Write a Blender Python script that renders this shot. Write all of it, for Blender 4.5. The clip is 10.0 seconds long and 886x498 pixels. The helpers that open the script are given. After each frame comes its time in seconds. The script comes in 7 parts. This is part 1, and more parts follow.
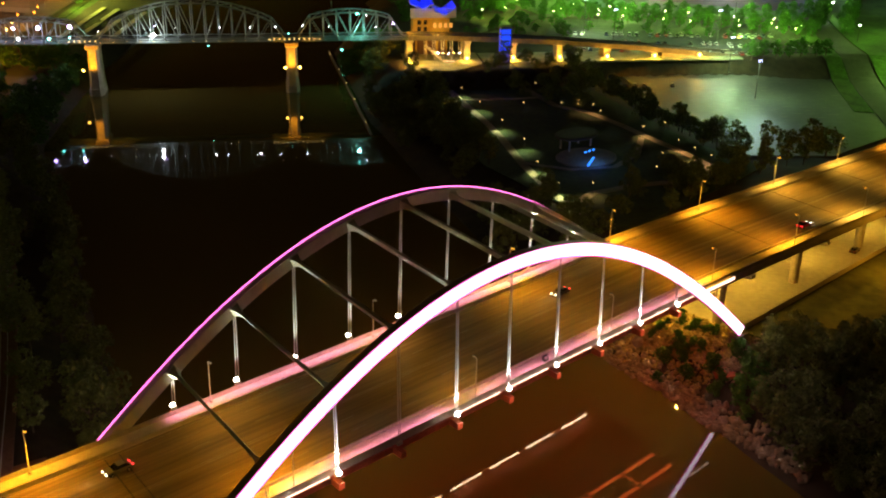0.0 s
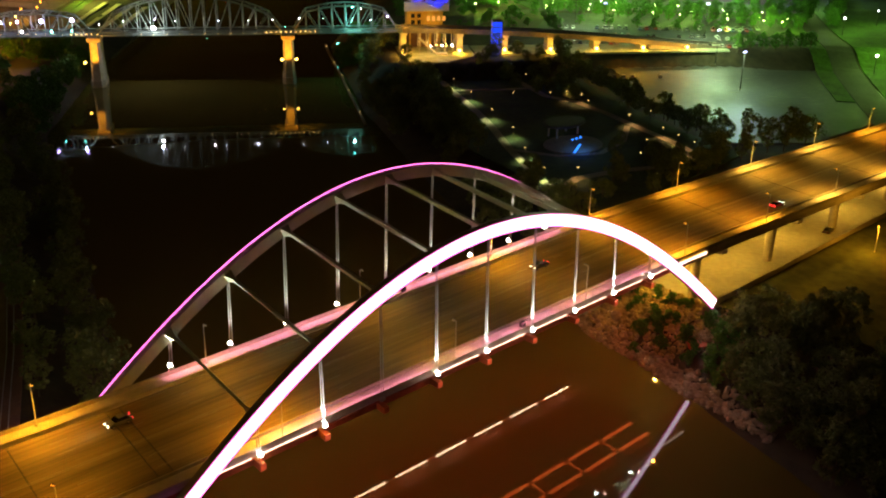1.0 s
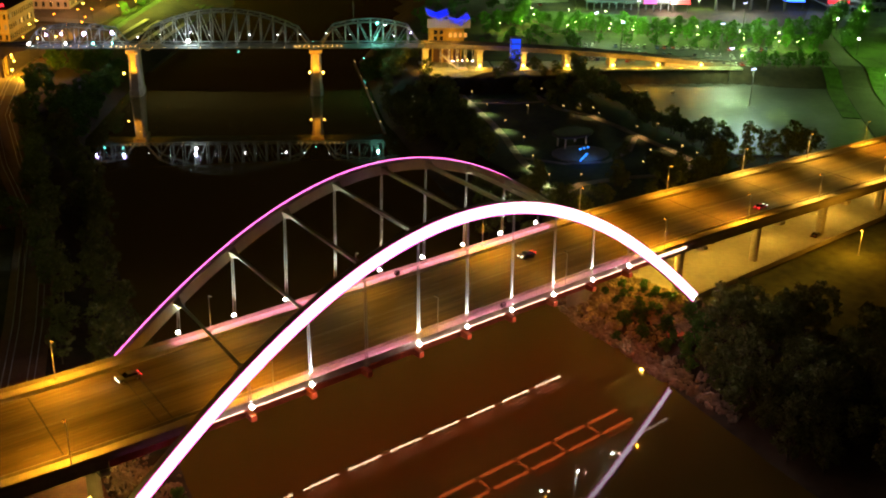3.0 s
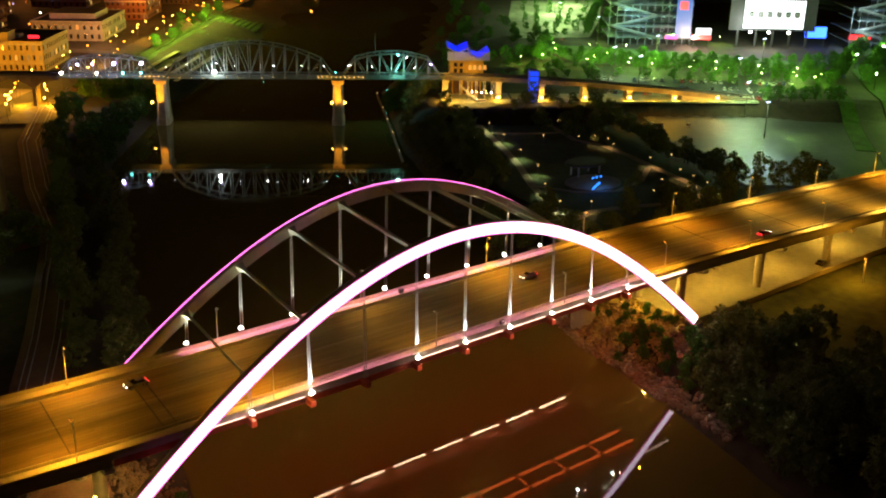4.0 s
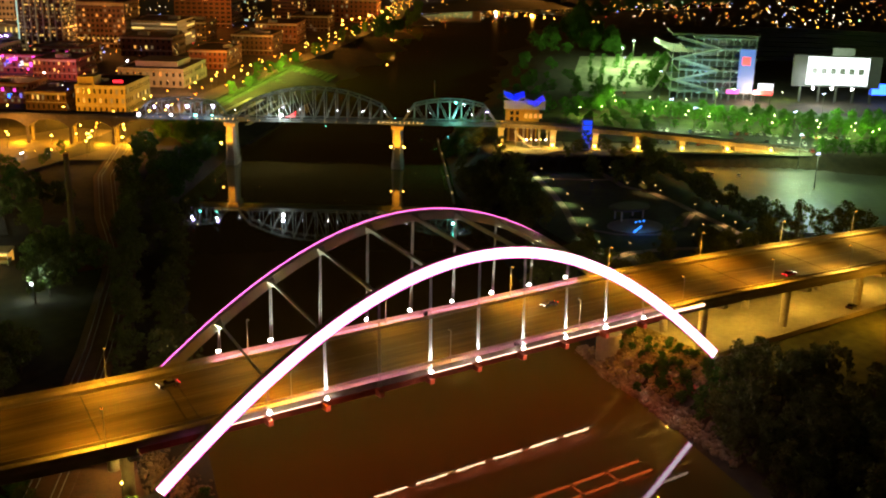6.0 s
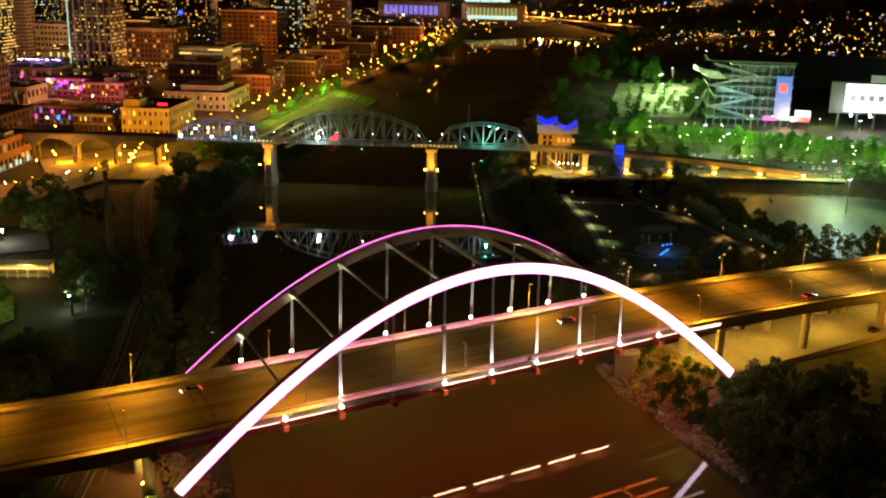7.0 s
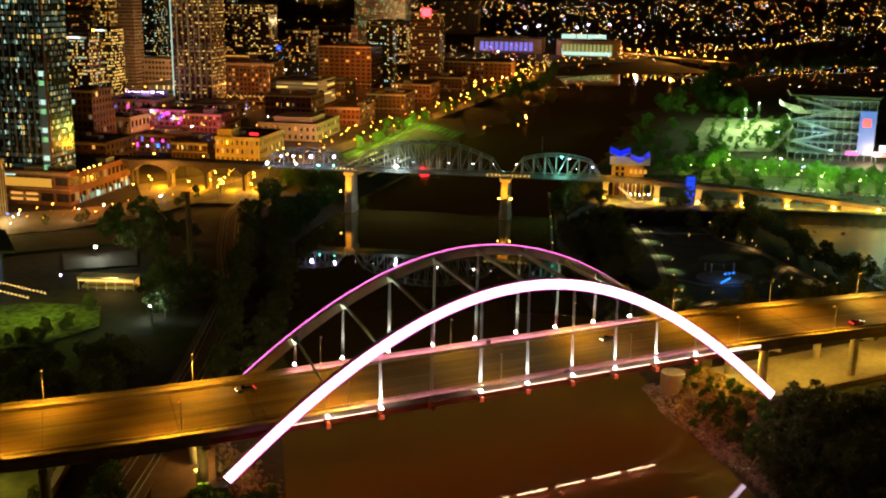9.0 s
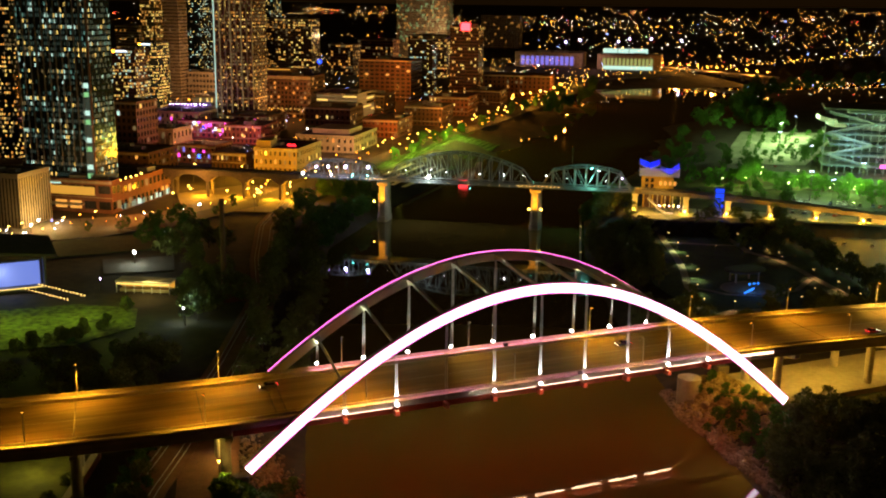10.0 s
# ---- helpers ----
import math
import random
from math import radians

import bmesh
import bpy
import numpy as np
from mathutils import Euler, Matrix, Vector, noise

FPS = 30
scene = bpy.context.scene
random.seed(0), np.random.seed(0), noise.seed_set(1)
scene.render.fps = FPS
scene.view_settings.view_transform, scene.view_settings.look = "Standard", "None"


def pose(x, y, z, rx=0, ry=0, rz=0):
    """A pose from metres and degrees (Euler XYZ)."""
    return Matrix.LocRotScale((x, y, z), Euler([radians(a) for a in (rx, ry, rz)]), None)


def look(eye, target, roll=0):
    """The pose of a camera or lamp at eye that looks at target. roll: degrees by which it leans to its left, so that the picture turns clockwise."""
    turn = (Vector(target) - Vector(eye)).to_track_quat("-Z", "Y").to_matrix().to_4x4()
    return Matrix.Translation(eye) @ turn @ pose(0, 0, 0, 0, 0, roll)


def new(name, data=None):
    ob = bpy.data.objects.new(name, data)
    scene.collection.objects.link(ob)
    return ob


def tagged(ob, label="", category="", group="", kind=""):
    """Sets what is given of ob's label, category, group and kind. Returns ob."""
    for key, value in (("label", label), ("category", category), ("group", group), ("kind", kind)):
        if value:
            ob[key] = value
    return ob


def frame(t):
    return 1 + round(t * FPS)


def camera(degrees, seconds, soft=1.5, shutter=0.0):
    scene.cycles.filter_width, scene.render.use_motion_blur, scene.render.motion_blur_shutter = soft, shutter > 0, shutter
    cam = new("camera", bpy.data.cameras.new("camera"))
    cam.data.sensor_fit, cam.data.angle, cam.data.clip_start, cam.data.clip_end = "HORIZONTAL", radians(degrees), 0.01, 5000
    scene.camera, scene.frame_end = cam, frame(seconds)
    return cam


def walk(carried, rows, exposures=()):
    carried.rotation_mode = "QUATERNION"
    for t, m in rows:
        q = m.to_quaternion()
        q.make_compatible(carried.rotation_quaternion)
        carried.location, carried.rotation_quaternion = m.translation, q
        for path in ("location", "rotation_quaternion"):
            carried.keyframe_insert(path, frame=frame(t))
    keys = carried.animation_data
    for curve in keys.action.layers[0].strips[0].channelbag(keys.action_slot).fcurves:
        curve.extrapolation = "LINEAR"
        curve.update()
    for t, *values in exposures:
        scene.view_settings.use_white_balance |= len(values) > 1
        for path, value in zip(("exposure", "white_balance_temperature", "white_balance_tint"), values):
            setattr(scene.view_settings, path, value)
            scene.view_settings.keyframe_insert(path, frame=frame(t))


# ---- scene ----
cam = camera(45.9, 10.0, soft=2.1)
PATH = [
    (0, (-121.824, -110.493, 124.786), (-120.561, -109.163, 123.987), 1.2),
    (0.5, (-124.962, -116.58, 124.434), (-123.698, -115.251, 123.635), 1.2),
    (1, (-127.819, -122.493, 124.349), (-126.559, -121.162, 123.55), 1.1),
    (1.5, (-129.856, -128.252, 124.365), (-128.604, -126.913, 123.565), 1.0),
    (2, (-131.359, -134.116, 124.405), (-130.119, -132.764, 123.608), 1.0),
    (2.5, (-132.347, -139.796, 124.262), (-131.12, -138.423, 123.48), 1.1),
    (4, (-133.025, -155.974, 123.134), (-131.843, -154.517, 122.44), 1.1),
    (4.5, (-132.825, -161.311, 122.629), (-131.663, -159.826, 121.962), 1.2),
    (5, (-132.49, -166.588, 121.97), (-131.354, -165.073, 121.326), 1.2),
    (5.5, (-131.906, -171.901, 121.29), (-130.799, -170.355, 120.671), 1.2),
    (7, (-129.465, -187.091, 120.462), (-128.454, -185.454, 119.915), 1.2),
    (7.5, (-128.46, -191.953, 120.489), (-127.487, -190.287, 119.962), 1.1),
    (8, (-127.331, -197.045, 120.449), (-126.399, -195.352, 119.938), 1.1),
    (8.5, (-126.219, -202.398, 120.103), (-125.325, -200.679, 119.606), 1.0),
    (9, (-125.131, -207.85, 119.972), (-124.279, -206.107, 119.488), 0.9),
    (9.5, (-124.188, -213.579, 119.829), (-123.375, -211.813, 119.358), 0.8),
    (10, (-123.148, -219.364, 119.828), (-122.369, -217.581, 119.369), 0.8),
]
walk(cam, [(t, look(eye, target, roll)) for t, eye, target, roll in PATH])

# ---- night sky and exposure ----
world = bpy.data.worlds.new("night_sky")
scene.world = world
world.use_nodes = True
wn = world.node_tree.nodes
wn["Background"].inputs[0].default_value = (1.0, 0.46, 0.08, 1)
wn["Background"].inputs[1].default_value = 0.008
scene.view_settings.exposure = 0.0

DECK = 25.3          # level of the road deck above the river
SP = 12.95           # distance between two hangers
WID = 34.0           # between the two planes of hangers
SKEW = 3.5           # the far side lies this much further along


# ---- materials ----
def material(name, colour, rough=0.7, metal=0.0, grain=0.0, scale=4.0, spread=0.25, bump=0.0, coarse=0.2, spec=0.5):
    """A surface with fine grain and larger blotches of its own colour."""
    m = bpy.data.materials.new(name)
    m.use_nodes = True
    nt = m.node_tree
    b = nt.nodes["Principled BSDF"]
    b.inputs["Roughness"].default_value = rough
    b.inputs["Metallic"].default_value = metal
    b.inputs["Specular IOR Level"].default_value = spec
    co = nt.nodes.new("ShaderNodeTexCoord")
    fine = nt.nodes.new("ShaderNodeTexNoise")
    fine.inputs["Scale"].default_value = scale
    fine.inputs["Detail"].default_value = 6
    big = nt.nodes.new("ShaderNodeTexNoise")
    big.inputs["Scale"].default_value = scale * coarse
    big.inputs["Detail"].default_value = 4
    mix = nt.nodes.new("ShaderNodeMath")
    mix.operation = "ADD"
    ramp = nt.nodes.new("ShaderNodeValToRGB")
    nt.links.new(co.outputs["Object"], fine.inputs["Vector"])
    nt.links.new(co.outputs["Object"], big.inputs["Vector"])
    half = nt.nodes.new("ShaderNodeMath")
    half.operation = "MULTIPLY"
    half.inputs[1].default_value = 0.5
    nt.links.new(fine.outputs[0], mix.inputs[0])
    nt.links.new(big.outputs[0], mix.inputs[1])
    nt.links.new(mix.outputs[0], half.inputs[0])
    nt.links.new(half.outputs[0], ramp.inputs[0])
    lo = [c * (1 - spread) for c in colour]
    hi = [min(1, c * (1 + spread)) for c in colour]
    ramp.color_ramp.elements[0].position, ramp.color_ramp.elements[1].position = 0.35, 0.65
    ramp.color_ramp.elements[0].color, ramp.color_ramp.elements[1].color = (*lo, 1), (*hi, 1)
    nt.links.new(ramp.outputs[0], b.inputs["Base Color"])
    if bump:
        bp = nt.nodes.new("ShaderNodeBump")
        bp.inputs["Strength"].default_value = bump
        nt.links.new(fine.outputs[0], bp.inputs["Height"])
        nt.links.new(bp.outputs[0], b.inputs["Normal"])
    return m


def glow(name, colour, strength, lights=False):
    """A luminous surface: a lamp's own, or a lit wall's light put into its colour. lights: whether it is worth sampling
    as a light.
    """
    m = bpy.data.materials.new(name)
    m.use_nodes = True
    nt = m.node_tree
    b = nt.nodes["Principled BSDF"]
    b.inputs["Base Color"].default_value = (0.1, 0.1, 0.1, 1)
    b.inputs["Emission Color"].default_value = (*colour, 1)
    b.inputs["Emission Strength"].default_value = strength
    if not lights:
        m.cycles.emission_sampling = "NONE"
    return m


def water_material():
    m = bpy.data.materials.new("river_water")
    m.use_nodes = True
    nt = m.node_tree
    b = nt.nodes["Principled BSDF"]
    b.inputs["Base Color"].default_value = (0.110, 0.079, 0.016, 1)
    b.inputs["Roughness"].default_value = 0.035
    b.inputs["IOR"].default_value = 1.33
    co = nt.nodes.new("ShaderNodeTexCoord")
    mp = nt.nodes.new("ShaderNodeMapping")
    mp.inputs["Scale"].default_value = (0.35, 0.5, 1)
    n = nt.nodes.new("ShaderNodeTexNoise")
    n.inputs["Scale"].default_value = 0.8
    n.inputs["Detail"].default_value = 5
    bp = nt.nodes.new("ShaderNodeBump")
    bp.inputs["Strength"].default_value = 0.022
    bp.inputs["Distance"].default_value = 0.12
    nt.links.new(co.outputs["Object"], mp.inputs["Vector"])
    nt.links.new(mp.outputs[0], n.inputs["Vector"])
    nt.links.new(n.outputs[0], bp.inputs["Height"])
    nt.links.new(bp.outputs[0], b.inputs["Normal"])
    return m


M_WATER = water_material()
M_GROUND = material("dark_turf_and_earth", (0.034, 0.023, 0.010), 0.95, grain=1, scale=0.25, spread=0.6, bump=0.5)
M_GRASS = material("mown_grass", (0.048, 0.10, 0.010), 0.95, scale=0.6, spread=0.45, bump=0.4)
M_ROCK = material("riprap_stone", (0.27, 0.20, 0.13), 0.9, scale=0.8, spread=0.35, bump=0.6)
M_BANK = material("stony_brown_earth", (0.30, 0.23, 0.09), 0.95, scale=1.1, spread=0.55, bump=0.8)
M_CONC = material("weathered_concrete", (0.42, 0.38, 0.31), 0.85, scale=0.7, spread=0.18, bump=0.15)
M_DECK = material("worn_concrete_roadway", (0.19, 0.14, 0.062), 0.75, scale=0.35, spread=0.42, bump=0.1)


def streaks(m, sx, sy):
    """Stretches a material's blotches along the roadway, like worn wheel tracks."""
    nt = m.node_tree
    mp = nt.nodes.new("ShaderNodeMapping")
    mp.inputs["Scale"].default_value = (sx, sy, 1)
    co = [n for n in nt.nodes if n.type == "TEX_COORD"][0]
    for n in nt.nodes:
        if n.type == "TEX_NOISE":
            nt.links.new(mp.outputs[0], n.inputs["Vector"])
    nt.links.new(co.outputs["Object"], mp.inputs["Vector"])


streaks(M_DECK, 0.16, 4.2)
M_DARKSTONE = material('sooty_stone', (0.15, 0.12, 0.09), 0.9, scale=0.6, spread=0.3, bump=0.3)
M_WALK = material("pale_concrete_pavement", (0.50, 0.45, 0.42), 0.8, scale=1.0, spread=0.15)
M_STEEL = material("light_grey_painted_steel", (0.55, 0.53, 0.43), 0.5, scale=0.8, spread=0.10, bump=0.05)
M_CABLE = material("grey_steel_cable", (0.55, 0.52, 0.52), 0.45, metal=0.3, scale=2, spread=0.15)
M_RED = material("red_oxide_painted_steel", (0.42, 0.085, 0.035), 0.6, scale=1.0, spread=0.25, bump=0.1)
M_DARKSTEEL = material("dark_steel", (0.06, 0.055, 0.05), 0.5, metal=0.4, scale=3, spread=0.2)
M_ASPHALT = material("asphalt", (0.055, 0.052, 0.048), 0.85, scale=0.6, spread=0.25, bump=0.15)
M_LOT = material("grey_parking_asphalt", (0.085, 0.09, 0.09), 0.55, scale=0.35, spread=0.2, bump=0.1)
M_PAINT = material("worn_road_paint", (0.30, 0.27, 0.20), 0.7, scale=2, spread=0.2)

G_RIB = glow("white_pink_arch_light", (1.0, 0.86, 0.98), 6.5, True)
G_RIBTOP = glow("pink_arch_edge_light", (1.0, 0.15, 0.58), 4.0, True)
G_RIBFAR = glow("white_pink_far_arch_light", (1.0, 0.86, 0.98), 3.5, True)
G_EDGE = glow("warm_white_edge_light", (1.0, 0.66, 0.48), 4.0, True)
G_EDGE2 = glow("bright_edge_light", (1.0, 0.66, 0.36), 48.0, True)
G_LAMPW = glow("white_floodlight", (0.92, 1.0, 0.90), 160.0)
G_SODIUM = glow("sodium_lamp", (1.0, 0.42, 0.03), 4.0)
G_UNDER = glow("red_under_deck_light", (1.0, 0.13, 0.02), 7.0, True)
G_DIM = glow("dim_warm_lamp", (1.0, 0.75, 0.35), 0.5)


# ---- mesh helpers ----
def mesh_of(name, verts, faces, mat):
    me = bpy.data.meshes.new(name)
    me.from_pydata([tuple(v) for v in verts], [], faces)
    me.materials.append(mat)
    me.update()
    return me


def part(name, data, mat, parent=None, label=""):
    """Links a bmesh, or a mesh, as one mesh object under a thing."""
    if isinstance(data, bmesh.types.BMesh):
        me = bpy.data.meshes.new(name)
        data.to_mesh(me)
        data.free()
        me.materials.append(mat)
    else:
        me = data
    ob = new(name, me)
    if parent is not None:
        ob.parent = parent
    return tagged(ob, label) if label else ob


def thing(name, label, category, m=None, group="", kind=""):
    ob = new(name)
    if m is not None:
        ob.matrix_basis = m
    return tagged(ob, label, category, group, kind)


QUADS = [(0, 3, 2, 1), (4, 5, 6, 7), (0, 1, 5, 4), (1, 2, 6, 5), (2, 3, 7, 6), (3, 0, 4, 7)]


def add_hexa(bm, pts):
    """A six-sided block from its eight corners: four below, four above, anticlockwise."""
    v = [bm.verts.new(p) for p in pts]
    for q in QUADS:
        bm.faces.new([v[i] for i in q])


def add_box(bm, x0, x1, y0, y1, z0, z1):
    add_hexa(bm, [(x0, y0, z0), (x1, y0, z0), (x1, y1, z0), (x0, y1, z0), (x0, y0, z1), (x1, y0, z1), (x1, y1, z1), (x0, y1, z1)])


def box(x0, x1, y0, y1, z0, z1, bevel=0.0):
    bm = bmesh.new()
    add_box(bm, x0, x1, y0, y1, z0, z1)
    if bevel:
        bmesh.ops.bevel(bm, geom=bm.edges[:], offset=bevel, segments=1, affect="EDGES")
    return bm


def add_beam(bm, a, b, w, h=None, up=(0, 0, 1)):
    """A straight bar of section w by h from a to b."""
    a, b = Vector(a), Vector(b)
    h = h or w
    d = (b - a).normalized()
    s = d.cross(Vector(up))
    if s.length < 1e-4:
        s = d.cross(Vector((0, 1, 0)))
    s = s.normalized() * (w / 2)
    u = s.cross(d).normalized() * (h / 2)
    add_hexa(bm, [a - s - u, a + s - u, b + s - u, b - s - u, a - s + u, a + s + u, b + s + u, b - s + u])


def beam(a, b, w, h=None):
    bm = bmesh.new()
    add_beam(bm, a, b, w, h)
    bmesh.ops.recalc_face_normals(bm, faces=bm.faces)
    return bm


def add_tube(bm, a, b, r0, r1=None, n=8):
    a, b = Vector(a), Vector(b)
    r1 = r0 if r1 is None else r1
    q = (b - a).to_track_quat("Z", "Y")
    rings = []
    for p, r in ((a, r0), (b, r1)):
        rings.append([bm.verts.new(p + q @ Vector((r * math.cos(2 * math.pi * i / n), r * math.sin(2 * math.pi * i / n), 0))) for i in range(n)])
    for i in range(n):
        j = (i + 1) % n
        bm.faces.new((rings[0][i], rings[0][j], rings[1][j], rings[1][i]))
    bm.faces.new(rings[0][::-1])
    bm.faces.new(rings[1])


def tube(a, b, r0, r1=None, n=8):
    bm = bmesh.new()
    add_tube(bm, a, b, r0, r1, n)
    return bm


def ball(r, p=(0, 0, 0), sub=1):
    bm = bmesh.new()
    bmesh.ops.create_icosphere(bm, subdivisions=sub, radius=r, matrix=Matrix.Translation(p))
    return bm


def sweep(rings, closed=False):
    """A skin over rings of points, with end caps."""
    bm = bmesh.new()
    vs = [[bm.verts.new(p) for p in r] for r in rings]
    n = len(rings[0])
    for a, b in zip(vs, vs[1:]):
        for i in range(n):
            j = (i + 1) % n
            bm.faces.new((a[i], a[j], b[j], b[i]))
    bm.faces.new(vs[0][::-1])
    bm.faces.new(vs[-1])
    bmesh.ops.recalc_face_normals(bm, faces=bm.faces)
    return bm


def lamp(name, kind, energy, colour, m, size=0.5, angle=None, blend=0.5, size_y=None):
    li = bpy.data.lights.new(name, kind)
    li.energy, li.color = energy, colour
    if kind == "AREA":
        li.size = size
        if size_y:
            li.shape, li.size_y = "RECTANGLE", size_y
    else:
        li.shadow_soft_size = size
    if kind == "SPOT":
        li.spot_size, li.spot_blend = radians(angle), blend
    ob = new(name, li)
    ob.matrix_basis = m
    return ob


FAMILY = {}


def again(ob, m):
    """Like copy_thing, with the list of parts remembered between copies."""
    if ob.name not in FAMILY:
        FAMILY[ob.name] = (ob, *ob.children_recursive)
    made = {}
    for o in FAMILY[ob.name]:
        made[o] = o.copy()
        scene.collection.objects.link(made[o])
        if o.parent in made:
            made[o].parent = made[o.parent]
            made[o].matrix_parent_inverse = o.matrix_parent_inverse
    made[ob].matrix_basis = m
    return made[ob]


# ---- line of the footbridge, and the high ground it lands on ----
PA, FB = Vector((77.8, 324.0, 0)), Vector((0.822, -0.569, 0)).normalized()
FN = Vector((-FB.y, FB.x, 0))        # across it, upstream
FZ = 24.2                            # its deck over the river
EH = 13.0                            # level of the ground beyond the ramp


def smooth(a, b, v):
    t = np.clip((v - a) / (b - a), 0.0, 1.0)
    return t * t * (3 - 2 * t)


def high_ground(x, y):
    """How far a place of the east bank belongs to the high ground behind the footbridge ramp, 0 to 1."""
    s = (x - PA.x) * FB.x + (y - PA.y) * FB.y
    w = (x - PA.x) * FN.x + (y - PA.y) * FN.y
    foot = -12.5 - 18.0 * (1 - smooth(195.0, 232.0, s))
    return smooth(foot - 16.0 * smooth(285.0, 330.0, s), foot + 5.0, w) * (s > 60)


def seat(x, y):
    """Moves a place laid out at park level to where the high ground carries it; other places stay."""
    nx, ny = -131 + (x + 131) * 0.943, -165 + (y + 165) * 0.943
    s = (nx - PA.x) * FB.x + (ny - PA.y) * FB.y
    w = (nx - PA.x) * FN.x + (ny - PA.y) * FN.y
    return (nx, ny) if w > -4 and s > 125 else (x, y)


# ---- ground and river ----
WEST = [(-150, -600), (-118, -300), (-95, -160), (-75, -60), (-62, 0), (-56, 20), (-49, 45), (-38, 80), (-10, 160), (9, 217), (26, 264), (95, 356), (180, 456), (262, 551), (411, 721), (560, 910), (640, 1003), (760, 1090), (920, 1150), (1250, 1200), (2600, 1500)]
EAST = [(-40, -600), (0, -300), (22, -160), (32, -90), (46, -38), (50, -23), (55.5, -7), (58.5, 7), (62, 20), (66, 31), (84, 85), (108, 140), (132, 190), (141, 211), (160, 243), (186, 288), (206, 320), (295, 400), (480, 606), (623, 721), (789, 886), (900, 950), (1250, 1020), (2600, 1300)]


def river_distance(x, y):
    """Signed distance to the river's edge, positive on land; and whether the point is on the west bank."""
    def dist(line):
        best = np.full(x.shape, 1e9)
        side = np.zeros(x.shape)
        for (ax, ay), (bx, by) in zip(line, line[1:]):
            dx, dy = bx - ax, by - ay
            s = np.clip(((x - ax) * dx + (y - ay) * dy) / (dx * dx + dy * dy), 0, 1)
            d = np.hypot(x - ax - s * dx, y - ay - s * dy)
            c = dx * (y - ay) - dy * (x - ax)
            near = d < best
            side = np.where(near, np.sign(c), side)
            best = np.where(near, d, best)
        return best, side
    dw, sw = dist(WEST)
    de, se = dist(EAST)
    west, east = sw > 0, se < 0
    return np.where(west, dw, np.where(east, de, -np.minimum(dw, de))), west


def land_height(x, y):
    d, west = river_distance(x, y)
    up = np.where(west, 0.0, high_ground(x, y))
    top = np.where(west, 8.0, 6.0 + (EH - 6.15) * up)
    steep = np.where(west, 0.42, 0.30 + 0.6 * up)
    h = np.minimum(top, np.maximum(-4.0, d * steep))
    far = np.hypot(x, y)
    h = h + np.clip(far - 1500, 0, 4000) * 0.030 * (d > 30)
    return h


def axis(lo, a, b, hi, fine):
    out = list(np.arange(a, b + fine, fine))
    step, v = fine, a
    left = []
    while v > lo:
        step *= 1.25
        v -= step
        left.append(max(v, lo))
    step, v = fine, out[-1]
    while v < hi:
        step *= 1.25
        v += step
        out.append(min(v, hi))
    return np.array(left[::-1] + out)


gx, gy = axis(-4800, -180, 330, 4800, 4.0), axis(-4800, -140, 330, 4800, 4.0)
GX, GY = np.meshgrid(gx, gy)
GZ = land_height(GX, GY)
rough = np.array([noise.noise((x * 0.09, y * 0.09, 0)) for x, y in zip(GX.ravel(), GY.ravel())]).reshape(GX.shape)
GZ = GZ + rough * 0.28 * (GZ > 0.2)
nx, ny = len(gx), len(gy)
idx = np.arange(nx * ny).reshape(ny, nx)
quads = np.stack([idx[:-1, :-1], idx[:-1, 1:], idx[1:, 1:], idx[1:, :-1]], -1).reshape(-1, 4).tolist()
ground = new("ground", mesh_of("ground", np.stack([GX, GY, GZ], -1).reshape(-1, 3), quads, M_GROUND))
for f in ground.data.polygons:
    f.use_smooth = True
tagged(ground, "dark turf and earth banks sloping down to the river", "ground", kind="structure")

water = new("river_water", mesh_of("river_water", [(-400, -900, 0), (1600, -900, 0), (1600, 2700, 0), (-400, 2700, 0)], [(0, 1, 2, 3)], M_WATER))
tagged(water, "dark brown river water with faint ripples, reflecting the lit bridge", "water", kind="structure")


# ---- road bridge ----
def deck_z(x):
    """Level of the roadway: level over the river, falling towards the east."""
    s = max(0.0, x - 58.0)
    fall = 0.05 * s * s / (s + 30.0) if s else 0.0
    return DECK - fall


NEAR_Y, FAR_Y = 1.3, 32.7


def bend(x):
    """The approach swings gently aside west of the arches."""
    return 4.5 * (max(0.0, -x - 60.0) / 65.0) ** 2 if x > -190 else 18.0 + (-x - 190) * 0.28


def deck_strip(y0, y1, z0, z1, xa=-320, xb=700, step=6.0):
    n = max(1, int((xb - xa) / step))
    k = SKEW / WID
    rings = []
    for i in range(n + 1):
        x = xa + (xb - xa) * i / n
        z, o = deck_z(x), bend(x)
        rings.append([(x + k * y0, y0 + o, z + z0), (x + k * y1, y1 + o, z + z0), (x + k * y1, y1 + o, z + z1), (x + k * y0, y0 + o, z + z1)])
    return sweep(rings)


